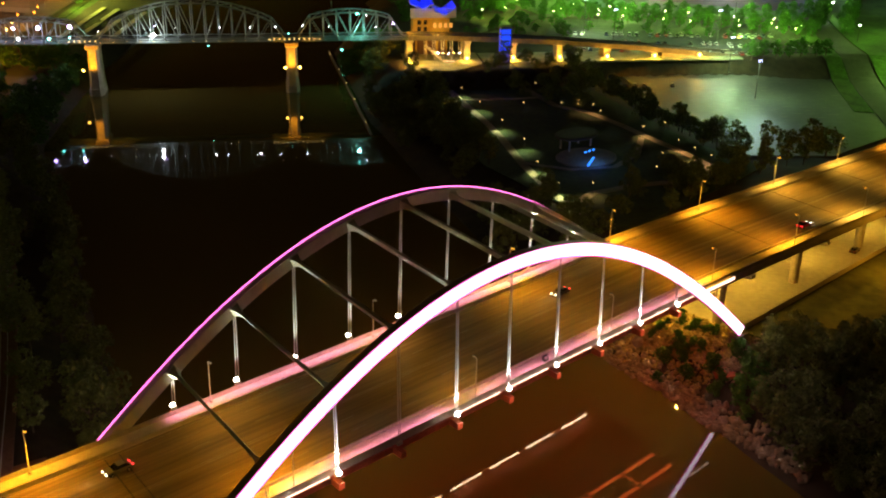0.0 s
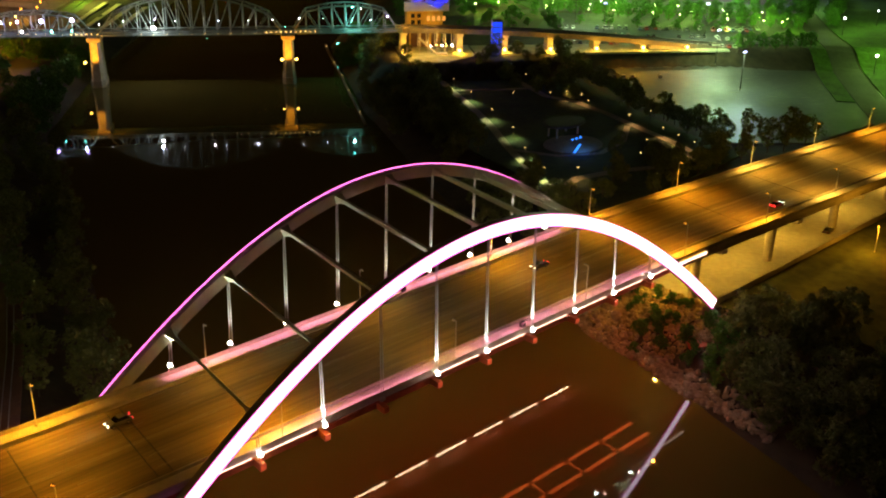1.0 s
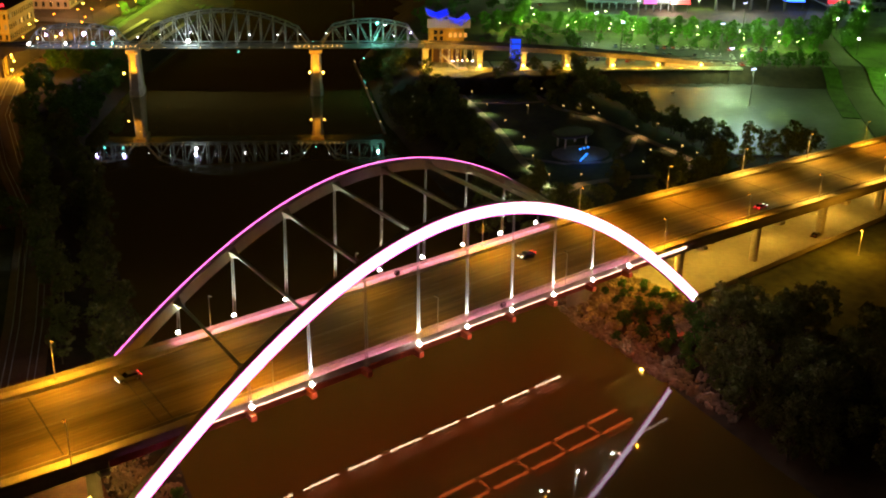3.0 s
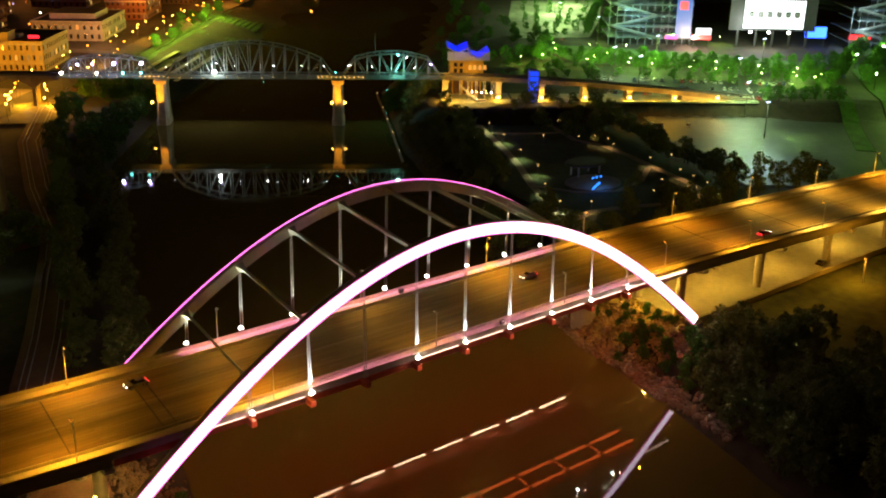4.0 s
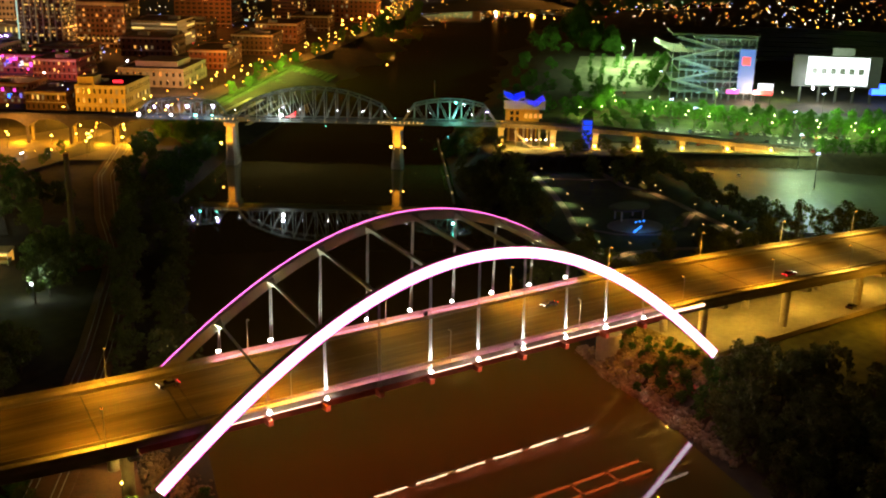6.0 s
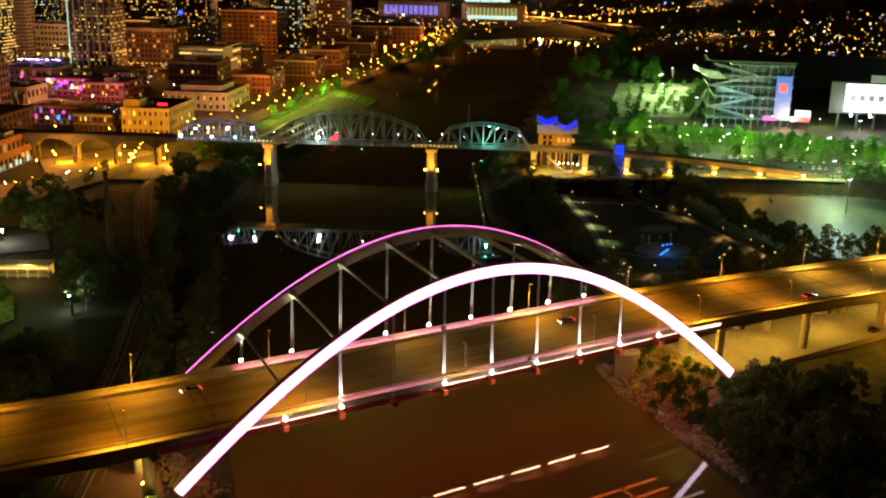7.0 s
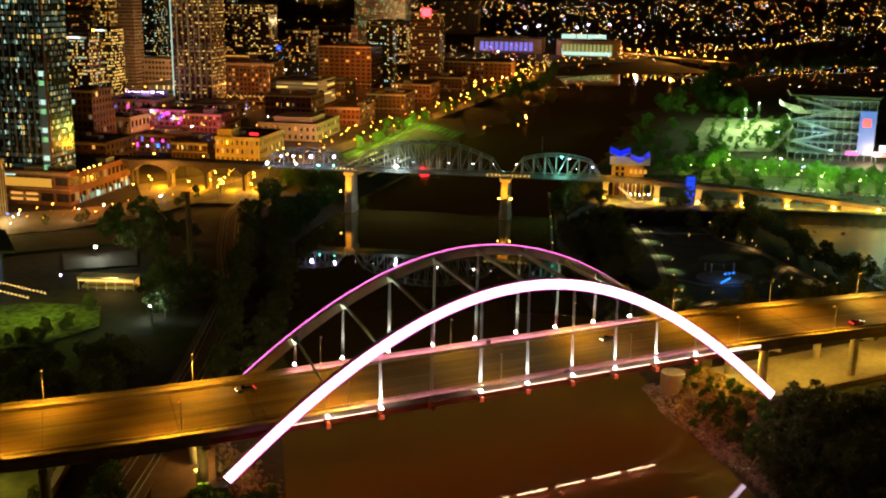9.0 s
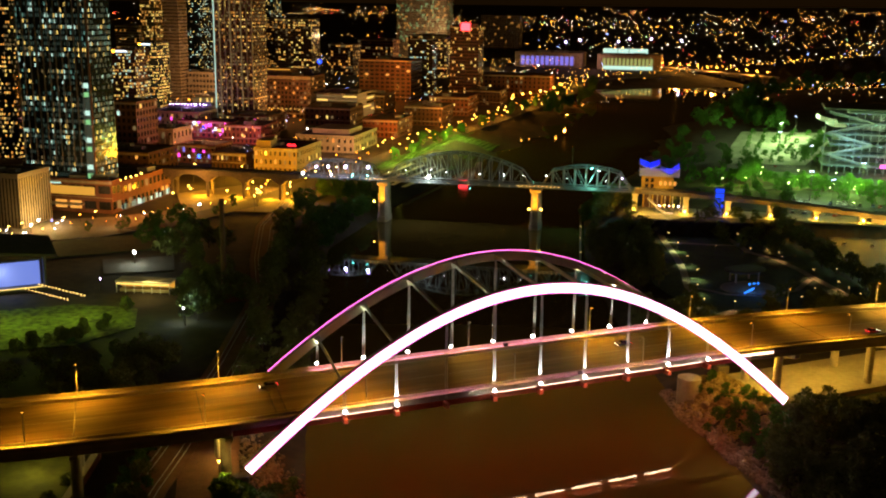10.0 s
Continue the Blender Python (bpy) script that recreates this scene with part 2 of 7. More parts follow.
bridge = thing("road_bridge", "long concrete road bridge deck carried by steel arches over the river", "bridge")
joints = [-320, -112, -84, -67, -64.5, 64.5, 67, 100, 136, 172, 208, 244, 280, 700]
for xa, xb in zip(joints, joints[1:]):
    part("roadway_slab", deck_strip(5.0, 29.0, -0.5, 0.0, xa + 0.12, xb - 0.12), M_DECK, bridge, "worn concrete roadway with dark wheel tracks")
part("soffit", deck_strip(1.8, 32.2, -0.56, -0.505, -77, 65), M_RED, bridge, "red-painted steel soffit")
part("joint_bed", deck_strip(5.05, 28.95, -0.6, -0.12), M_DARKSTEEL, bridge, "dark expansion joint")
for y0, y1 in ((NEAR_Y, 5.0), (29.0, FAR_Y)):
    part("pavement", deck_strip(y0, y1, -0.5, 0.22), M_WALK, bridge, "pale concrete pavement along the deck edge")
for y0 in (4.7, 29.05):
    part("barrier", deck_strip(y0, y0 + 0.25, 0.224, 0.85), M_CONC, bridge, "low concrete traffic barrier")
for y0 in (NEAR_Y, FAR_Y - 0.2):
    part("parapet", deck_strip(y0, y0 + 0.2, 0.224, 1.05), M_CONC, bridge, "pale concrete parapet")
for y in (NEAR_Y + 0.05, FAR_Y - 0.3):
    part("edge_girder", deck_strip(y, y + 0.25, -1.9, -0.504, -78, 66), M_RED, bridge, "red-painted steel edge girder")
    part("edge_girder", deck_strip(y, y + 0.25, -1.9, -0.504, -320, -78.2), M_CONC, bridge, "concrete edge girder")
    part("edge_girder", deck_strip(y, y + 0.25, -1.9, -0.504, 66.2, 700), M_CONC, bridge, "concrete edge girder")
for y in (7.0, 13.5, 20.0, 26.5):
    part("girder", deck_strip(y, y + 0.6, -1.9, -0.504, -78, 66), M_RED, bridge, "red-painted steel girder")
    part("girder", deck_strip(y, y + 0.6, -1.9, -0.604, -320, -78.2), M_CONC, bridge, "concrete girder")
    part("girder", deck_strip(y, y + 0.6, -1.9, -0.604, 66.2, 700), M_CONC, bridge, "concrete girder")
# lane lines
for y in (8.6, 12.2, 21.8, 25.4):
    n = 0
    x = -150.0
    while x < 260 and n < 70:
        part("lane_dash", deck_strip(y, y + 0.14, 0.004, 0.012, x, x + 3.0, 3.0), M_PAINT, bridge)
        x += 12.0
        n += 1
for y in (5.6, 16.7, 17.2, 28.3):
    part("lane_line", deck_strip(y, y + 0.14, 0.004, 0.012, -300, 500), M_PAINT, bridge, "worn painted line")

RISE, FLAT = 0.0072, 1.4e-7      # the arch opens out a little towards its feet
RIBS = ((0.4, -0.6, -1), (33.6, 2.7, 1))      # plane, place of the crown, outward side


def rib_z(x, crown):
    """Centre line of an arch."""
    return (51.1 if crown < 0 else 51.5) - RISE * (x - crown) ** 2 + FLAT * (x - crown) ** 4


def rib(y, crown, sign):
    """One steel arch of box section with its band of light on the outward face and a tube of light on the upper edge."""
    n = 84
    half, wide = 1.2, 0.75
    rings, band, edge, edge_low = [], [], [], []
    for i in range(n + 1):
        u = -74.5 + 155.5 * i / n
        x = u + crown
        t = Vector((1, 0, -2 * RISE * u + 4 * FLAT * u ** 3)).normalized()
        nrm = Vector((-t.z, 0, t.x))
        c = Vector((x, y, rib_z(x, crown)))
        s = Vector((0, 1, 0))
        rings.append([c - s * wide - nrm * half, c + s * wide - nrm * half, c + s * wide + nrm * half, c - s * wide + nrm * half])
        o = c + s * sign * (wide + 0.01)
        band.append([o - nrm * 1.0, o - nrm * 1.0 + s * sign * 0.06, o + nrm * 1.0 + s * sign * 0.06, o + nrm * 1.0])
        e = o + nrm * (1.04 if sign < 0 else half + 0.01)
        edge.append([e, e + s * sign * 0.16, e + s * sign * 0.16 + nrm * 0.13, e + nrm * 0.13])
        e = o - nrm * 1.28
        edge_low.append([e, e + s * sign * 0.16, e + s * sign * 0.16 + nrm * 0.24, e + nrm * 0.24])
    return sweep(rings), sweep(band), sweep(edge), sweep(edge_low)


arches = []
for y, crown, sign in RIBS:
    arch = thing("bridge_arch", "tall steel tied arch with glowing white and pink outer face", "bridge arch", group="arches of the road bridge")
    body, band, edge, edge_low = rib(y, crown, sign)
    part("rib", body, M_STEEL, arch, "light grey steel box rib")
    part("light_band", band, G_RIB if sign < 0 else G_RIBFAR, arch, "glowing white-pink light band")
    part("edge_tube", edge, G_RIBTOP, arch, "thin pink light tube")
    if sign < 0:
        part("edge_tube", edge_low, G_RIBTOP, arch, "thin pink light tube")
    else:
        edge_low.free()
    for e in (-1, 1):
        fx = crown + e * 81.5
        if e < 0:
            fx = crown - 76.5
        bm = box(fx - 2.2, fx + 2.2, y - 1.5, y + 1.5, 1.0, 9.0 if e > 0 else 14.4, 0.2)
        part("footing", bm, M_DARKSTONE, arch, "concrete arch footing on the bank")
    arches.append(arch)

# cross struts between the ribs, with flared ends
for i in range(1, 10):
    xn, xf = (i - 5) * SP, (i - 5) * SP + SKEW
    zn, zf = rib_z(xn, -0.6) - 0.2, rib_z(xf, 2.7) - 0.2
    a, b = Vector((xn, 0.4 + 0.755, zn)), Vector((xf, 33.6 - 0.755, zf))
    rings = []
    for k, (s, w, h) in enumerate(((0, 1.9, 1.9), (0.03, 1.1, 1.3), (0.07, 0.55, 0.9), (0.93, 0.55, 0.9), (0.97, 1.1, 1.3), (1, 1.9, 1.9))):
        c = a.lerp(b, s)
        t = Vector((1, 0, -2 * RISE * xn)).normalized()
        nr = Vector((-t.z, 0, t.x))
        rings.append([c - t * w / 2 - nr * h / 2, c + t * w / 2 - nr * h / 2, c + t * w / 2 + nr * h / 2, c - t * w / 2 + nr * h / 2])
    strut = part("cross_strut", sweep(rings), M_STEEL)
    tagged(strut, "light grey steel strut tying the two arches together", "strut", "struts between the arches")

# hangers, their floodlights and the floor beams
for side, (y, crown, sign) in enumerate(RIBS):
    for i in range(1, 10):
        x = (i - 5) * SP + (SKEW if side else 0.0)
        hy = 0.0 if side == 0 else WID
        top = rib_z(x, crown) - 1.2
        hanger = thing("hanger", "twin steel hanger cables between arch and deck", "hanger cable", group="hangers of the arches")
        for d in (-0.28, 0.28):
            part("cable", tube((x + d, hy, DECK + 0.6), (x + d * 0.6, y, top), 0.105, n=6), M_CABLE, hanger)
        part("socket", box(x - 0.5, x + 0.5, hy - 0.3, hy + 0.3, DECK + 0.224, DECK + 0.9, 0.06), M_STEEL, hanger)
        lit = not (side == 0 and i == 3)
        if lit:
            fl = thing("floodlight", "white floodlight at the foot of a hanger", "floodlight", group="floodlights at the hangers")
            part("housing", box(x - 0.35, x + 0.35, hy + sign * 0.5 - 0.2, hy + sign * 0.5 + 0.2, DECK + 0.224, DECK + 0.6, 0.05), M_DARKSTEEL, fl)
            # ball larger than a lens, its size stands for the lamp's glare
            part("lens", ball(0.34 if side == 0 else 0.40, (x, hy + sign * 0.5, DECK + 0.95), 2), G_LAMPW, fl, "white lens ball, oversized for its glare")
            lamp("floodlight_beam", "SPOT", 30000, (0.95, 1.0, 0.74), look((x, hy - sign * 1.2, DECK + 1.4), (x, y - sign * 1.2, top)), 0.15, 36, 0.9)
            lamp("floodlight_spill", "SPOT", 26000, (0.92, 1.0, 0.9), look((x, hy + sign * 0.9, DECK + 1.5), (x, y, top - 8)), 0.1, 46, 0.8)
            # unseen fill lamp added off the deck edge to brighten the beam end
            if side == 0:
                lamp("beam_end_light", "POINT", 190, (1.0, 0.5, 0.35), Matrix.Translation((x, -2.9, DECK - 0.2)), 0.2)

k = SKEW / WID
for i in range(0, 11):
    x = (i - 5) * SP
    if i in (0, 10):
        continue
    y0, y1, zb, zt = -1.3, WID + 1.3, DECK - 1.75, DECK - 0.51
    bm = bmesh.new()
    add_hexa(bm, [(x + k * y0 - 0.55, y0, zt - 1.15), (x + k * y0 + 0.55, y0, zt - 1.15), (x + k * 4 + 0.4, 4, zb - 0.5), (x + k * 4 - 0.4, 4, zb - 0.5),
                  (x + k * y0 - 0.55, y0, zt), (x + k * y0 + 0.55, y0, zt), (x + k * 4 + 0.4, 4, zt), (x + k * 4 - 0.4, 4, zt)])
    add_hexa(bm, [(x + k * 4 - 0.4, 4, zb - 0.5), (x + k * 4 + 0.4, 4, zb - 0.5), (x + k * 30 + 0.4, 30, zb - 0.5), (x + k * 30 - 0.4, 30, zb - 0.5),
                  (x + k * 4 - 0.4, 4, zt), (x + k * 4 + 0.4, 4, zt), (x + k * 30 + 0.4, 30, zt), (x + k * 30 - 0.4, 30, zt)])
    add_hexa(bm, [(x + k * 30 - 0.4, 30, zb - 0.5), (x + k * 30 + 0.4, 30, zb - 0.5), (x + k * y1 + 0.4, y1, zt - 1.15), (x + k * y1 - 0.4, y1, zt - 1.15),
                  (x + k * 30 - 0.4, 30, zt), (x + k * 30 + 0.4, 30, zt), (x + k * y1 + 0.4, y1, zt), (x + k * y1 - 0.4, y1, zt)])
    part("floor_beam", bm, M_RED, bridge, "red-painted steel floor beam with tapered ends")
# light tubes along both edges, one to a bay
for side in (0, 1):
    for i in range(0, 10):
        gap = 0.8 if side == 0 else 1.5
        xa, xb = (i - 5) * SP + gap, (i - 4) * SP - gap
        if side == 0 and i in (2, 3):
            continue
        y, z = (NEAR_Y - 0.16, -0.40) if side == 0 else (FAR_Y - 0.62, -2.35)
        part("edge_tube", deck_strip(y, y + (0.10 if side == 0 else 0.28), z, z + (0.09 if side == 0 else 0.14), xa, xb, 6.0), G_EDGE if side == 0 else G_EDGE2, bridge, "warm white light tube")
# added strip, blocks the near tubes' light towards the water
part("edge_ledge", deck_strip(NEAR_Y - 0.42, NEAR_Y - 0.01, -0.50, -0.43, -65, 75), M_RED, bridge, "narrow strip added to screen the light tubes from below")
# glowing red strips added below the near half of the deck, standing in for lit steel
for y in (3.6, 9.2):
    for i in range(0, 10):
        xa, xb = (i - 5) * SP + 0.8, (i - 4) * SP - 0.8
        part("red_tube", deck_strip(y, y + 0.9, -2.42, -2.28, xa, xb, 6.0), G_UNDER, bridge, "red glowing strip standing in for lit red steel")
for i in range(1, 10):
    x = (i - 5) * SP
    part("red_tube", deck_strip(4.55, 9.15, -2.42, -2.28, x - 0.2, x + 0.2, 6.0), G_UNDER, bridge, "red glowing strip standing in for lit red steel")
# lit tie beam stub beyond the east foot of the near arch
part("tie_stub", deck_strip(NEAR_Y - 1.0, NEAR_Y - 0.05, -0.9, 0.5, 64.0, 75.0), M_STEEL, bridge, "white steel tie beam end")
part("tie_light", deck_strip(NEAR_Y - 1.06, NEAR_Y - 1.01, -0.2, 0.45, 62.0, 74.9), G_EDGE, bridge, "light tube on the tie beam")
# pink wash on the pavements from unseen area lamps added above them
for y, e in ((NEAR_Y + 0.5, 1), (FAR_Y - 0.5, -1)):
    for xc in (-30.0, 12.0, 48.0) if e > 0 else (-36.0, 0.0, 36.0):
        m = Matrix.Translation((xc + k * y, y + e * 0.5, DECK + 1.5)) @ Euler((radians(4 * e), 0, 0)).to_matrix().to_4x4()
        lamp("pavement_wash", "AREA", 720, (1.0, 0.30, 0.42), m, 36.0, size_y=0.25).data.spread = radians(150)

# piers of the approaches
def bent(x, ground_z, cols=(9.0, 25.0)):
    z = deck_z(x) - 1.9
    o = bend(x)
    b = thing("bridge_bent", "pale concrete pier with columns and a crosshead", "bridge pier", group="piers of the approaches")
    part("crosshead", sweep([[(x + k * y - 0.9, y + o, z - h), (x + k * y + 0.9, y + o, z - h), (x + k * y + 0.9, y + o, z - 0.004), (x + k * y - 0.9, y + o, z - 0.004)] for y, h in ((0.6, 0.8), (5.5, 1.9), (28.5, 1.9), (33.4, 0.8))]), M_CONC, b)
    for y in cols:
        part("column", tube((x + k * y, y + o, ground_z - 1), (x + k * y, y + o, z - 1.9), 1.25, n=16), M_CONC, b)


for x in (84.0, 120.0, 156.0, 192.0, 228.0, 264.0):
    bent(x, 6.0)
for x in (-79.0, -112.0, -148.0, -184.0):
    bent(x, 8.0)
# round pier base at the water's edge and abutment walls
cais = part("round_caisson", tube((69.0, 29.4, -2), (69.0, 29.4, 8.4), 3.6, n=24), M_CONC)
tagged(cais, "round concrete caisson standing at the water's edge", "caisson")
cais = part("round_caisson", tube((70.0, -3.5, -2), (70.0, -3.5, 4.4), 2.7, n=24), M_RED)
tagged(cais, "low round rust-red caisson among the bank stones", "caisson")
slope = part("slope_paving", sweep([[(x, 2.0, z), (x, 33.0, z), (x, 33.0, z + 0.3), (x, 2.0, z + 0.3)] for x, z in ((66.0, 0.6), (74.0, 6.0), (84.0, 6.6))]), M_BANK)
tagged(slope, "rough stone slope paving under the bridge", "embankment", kind="structure")
bm = box(84, 420, 4.0, 31.0, 5.4, 6.75)
apron = part("pavement_under_bridge", bm, M_CONC)
tagged(apron, "pale concrete yard under the bridge approach", "pavement", kind="structure")
bm = box(84, 420, 3.2, 3.9, 5.4, 7.6)
wall = part("kerb_wall", bm, M_CONC)
tagged(wall, "low concrete wall along the yard", "wall", kind="structure")

# ---- street lamps on the road bridge ----
SODIUM = (1.0, 0.425, 0.018)


def lamp_post(name, label, cat, h, arm, glow_mat, group, r=0.10):
    """A tapered post with a short arm towards +y and a flat luminaire."""
    t = thing(name, label, cat, group=group)
    part("post", tube((0, 0, 0), (0, 0, h), r * 1.3, r * 0.8), M_CABLE, t)
    part("base", box(-0.25, 0.25, -0.25, 0.25, 0, 0.35, 0.05), M_CONC, t)
    part("arm", tube((0, 0, h - 0.1), (0, arm * 0.5, h + 0.15), 0.06), M_CABLE, t)
    head = part("luminaire", box(-0.14, 0.14, arm * 0.5 - 0.15, arm * 0.5 + 0.4, h + 0.16, h + 0.34, 0.04), M_DARKSTEEL, t)
    part("lens", box(-0.16, 0.16, arm * 0.5 - 0.12, arm * 0.5 + 0.38, h, h + 0.156, 0.03), glow_mat, head, "glowing lens")
    return t


lit_post = lamp_post("street_lamp", "steel street lamp with a lit orange sodium head", "street lamp", 8.2, 1.2, G_SODIUM, "street lamps on the bridge")
dim_post = lamp_post("street_lamp", "slim pale street lamp with a faint white head", "street lamp", 8.2, 1.2, G_DIM, "street lamps on the bridge")
first = {}
far_lamps = [(-190, 1), (-150, 1), (-112, 1), (-78, 1), (-45.5, 0), (-8.5, 0), (30.5, 1), (66, 1), (104, 1), (142, 1), (180, 1), (218, 1), (256, 1)]
near_lamps = [(-200, 1), (-160, 1), (-122, 1), (-84, 1), (-46, 1), (-6.4, 0), (32, 0), (68, 1), (104, 1), (140, 1), (178, 1), (216, 1), (254, 1)]
for side, rows in ((1, far_lamps), (0, near_lamps)):
    for x, on in rows:
        y = (FAR_Y - 0.8 if side else NEAR_Y + 0.7) + bend(x)
        z = deck_z(x) + 0.22
        xx = x + k * y
        m = pose(xx, y, z, 0, 0, 180 if side else 0)
        src = lit_post if on else dim_post
        if src not in first:
            src.matrix_basis = m
            first[src] = 1
        else:
            again(src, m)
        if on:
            yy = y + (-2.0 if side else 2.0)
            lamp("sodium_light", "SPOT", 12500 if x > -60 else 9500, SODIUM if not 110 < x < 200 else (1.0, 0.55, 0.06), look((xx, yy, z + 7.7), (xx, yy + (-2 if side else 2), z)), 0.25, 152, 0.75)
        else:
            yy = y + (-2.0 if side else 2.0)
            lamp("dim_lamp_light", "SPOT", 3000, (1.0, 0.5, 0.06), look((xx, yy, z + 7.7), (xx, yy + (-4 if side else 4), z)), 0.25, 160, 0.9)

# ---- footbridge of steel trusses over the river ----
def fb(s, w, z):
    """A place s metres along the footbridge from its west river pier, w across."""
    return PA + FB * s + FN * w + Vector((0, 0, z))


def fz(s):
    return FZ if s < 138 else FZ - 0.00375 * (s - 138) ** 1.58


def fb_block(s0, s1, w0, w1, z0, z1):
    bm = bmesh.new()
    a, b = fz(s0) - FZ, fz(s1) - FZ
    add_hexa(bm, [fb(s0, w0, z0 + a), fb(s1, w0, z0 + b), fb(s1, w1, z0 + b), fb(s0, w1, z0 + a), fb(s0, w0, z1 + a), fb(s1, w0, z1 + b), fb(s1, w1, z1 + b), fb(s0, w1, z1 + a)])
    bmesh.ops.recalc_face_normals(bm, faces=bm.faces)
    return bm


M_STONE = material("ashlar_stone", (0.36, 0.31, 0.24), 0.9, scale=0.6, spread=0.25, bump=0.3)
M_TRUSS = material("grey_green_truss_steel", (0.17, 0.20, 0.165), 0.5, scale=1.0, spread=0.2)
G_BULB = glow("small_warm_bulb", (1.0, 0.60, 0.16), 4.0)
G_BULBW = glow("small_white_bulb", (0.9, 0.92, 1.0), 48.0)
G_BLUE = glow("blue_light", (0.02, 0.10, 1.0), 7.0)
G_RED = glow("red_light", (1.0, 0.02, 0.03), 3.0)
G_CYAN = glow("cyan_light", (0.15, 1.0, 0.8), 24.0)
G_VIOLET = glow("violet_light", (0.55, 0.35, 1.0), 40.0)
G_PINK = glow("magenta_light", (1.0, 0.06, 0.65), 1.8)
G_ORANGE = glow("orange_street_light", (1.0, 0.36, 0.025), 9.0)
G_YELLOW = glow("yellow_street_light", (1.0, 0.52, 0.07), 20.0)
G_GREENW = glow("green_white_light", (0.75, 1.0, 0.75), 40.0)
G_WHITE = glow("white_light", (1.0, 0.98, 0.95), 56.0)

foot = thing("footbridge", "old grey steel truss footbridge with rows of small lamps", "footbridge")
part("deck", fb_block(-48, 138, -4.5, 4.5, FZ - 1.6, FZ - 0.7), M_TRUSS, foot, "steel deck")
RAMP = [138.02, 160, 182, 204, 226, 248, 270, 290, 312]
for a, b in zip(RAMP, RAMP[1:]):
    part("deck", fb_block(a, b, -4.5, 4.5, FZ - 1.8, FZ - 0.5), M_DARKSTONE, foot, "concrete ramp deck")
    for w in (-4.5, 4.3):
        part("railing", fb_block(a, b, w, w + 0.2, FZ - 0.496, FZ + 0.5), M_DARKSTONE, foot)
part("deck", fb_block(-220, -48.02, -5.0, 5.0, FZ - 1.8, FZ - 0.4), M_DARKSTONE, foot, "concrete approach deck")
for w in (-4.5, 4.3):
    part("railing", fb_block(-220, -48.02, w, w + 0.2, FZ - 0.396, FZ + 0.3), M_DARKSTEEL, foot)
    part("railing", fb_block(-48, 138, w, w + 0.15, FZ - 0.2, FZ + 0.3), M_TRUSS, foot)


def truss(s0, s1, rise, n, level):
    """Two curved-chord trusses with sway bracing between two piers."""
    span = part("truss_span", fb_block(s0, s1, -0.15, 0.15, FZ - 1.95, FZ - 1.61), M_TRUSS, foot, "curved-chord steel truss span")
    def top(i):
        u = i / n
        if i in (0, n):
            return FZ - 0.6
        return FZ + rise * (level + (1 - level) * (1 - (2 * u - 1) ** 2))
    for w in (-4.6, 4.6):
        for i in range(n):
            sa, sb = s0 + (s1 - s0) * i / n, s0 + (s1 - s0) * (i + 1) / n
            part("upper_chord", beam(fb(sa, w, top(i)), fb(sb, w, top(i + 1)), 0.55), M_TRUSS, span)
            part("lower_chord", beam(fb(sa, w, FZ - 1.2), fb(sb, w, FZ - 1.2), 0.5), M_TRUSS, span)
            if 0 < i:
                part("truss_post", beam(fb(sa, w, FZ - 1.0), fb(sa, w, top(i)), 0.32), M_TRUSS, span)
                if i < n / 2:
                    part("diagonal", beam(fb(sa, w, top(i)), fb(sb, w, FZ - 1.0), 0.28), M_TRUSS, span)
                elif i < n - 1:
                    part("diagonal", beam(fb(sa, w, FZ - 1.0), fb(sb, w, top(i + 1)), 0.28), M_TRUSS, span)
    for i in range(1, n):
        s = s0 + (s1 - s0) * i / n
        part("sway_beam", beam(fb(s, -4.6, top(i)), fb(s, 4.6, top(i)), 0.35), M_TRUSS, span)
        if i < n - 1:
            part("sway_brace", beam(fb(s, -4.6, top(i)), fb(s + (s1 - s0) / n, 4.6, top(i + 1)), 0.2), M_TRUSS, span)


truss(-48.0, -2.5, 8.6, 8, 0.62)
truss(2.5, 83.0, 15.6, 14, 0.28)
truss(88.0, 136.0, 11.0, 8, 0.55)

bulb_mesh = {}


def bulb(s, w, z, mat, r=0.3, name="lamp_globe", label="small glowing lamp on the footbridge"):
    key = (mat.name, r)
    if key not in bulb_mesh:
        bm = ball(r)
        me = bpy.data.meshes.new(name)
        bm.to_mesh(me)
        bm.free()
        me.materials.append(mat)
        bulb_mesh[key] = me
    ob = new(name, bulb_mesh[key])
    ob.location = fb(s, w, z) if not isinstance(s, Vector) else s
    return ob


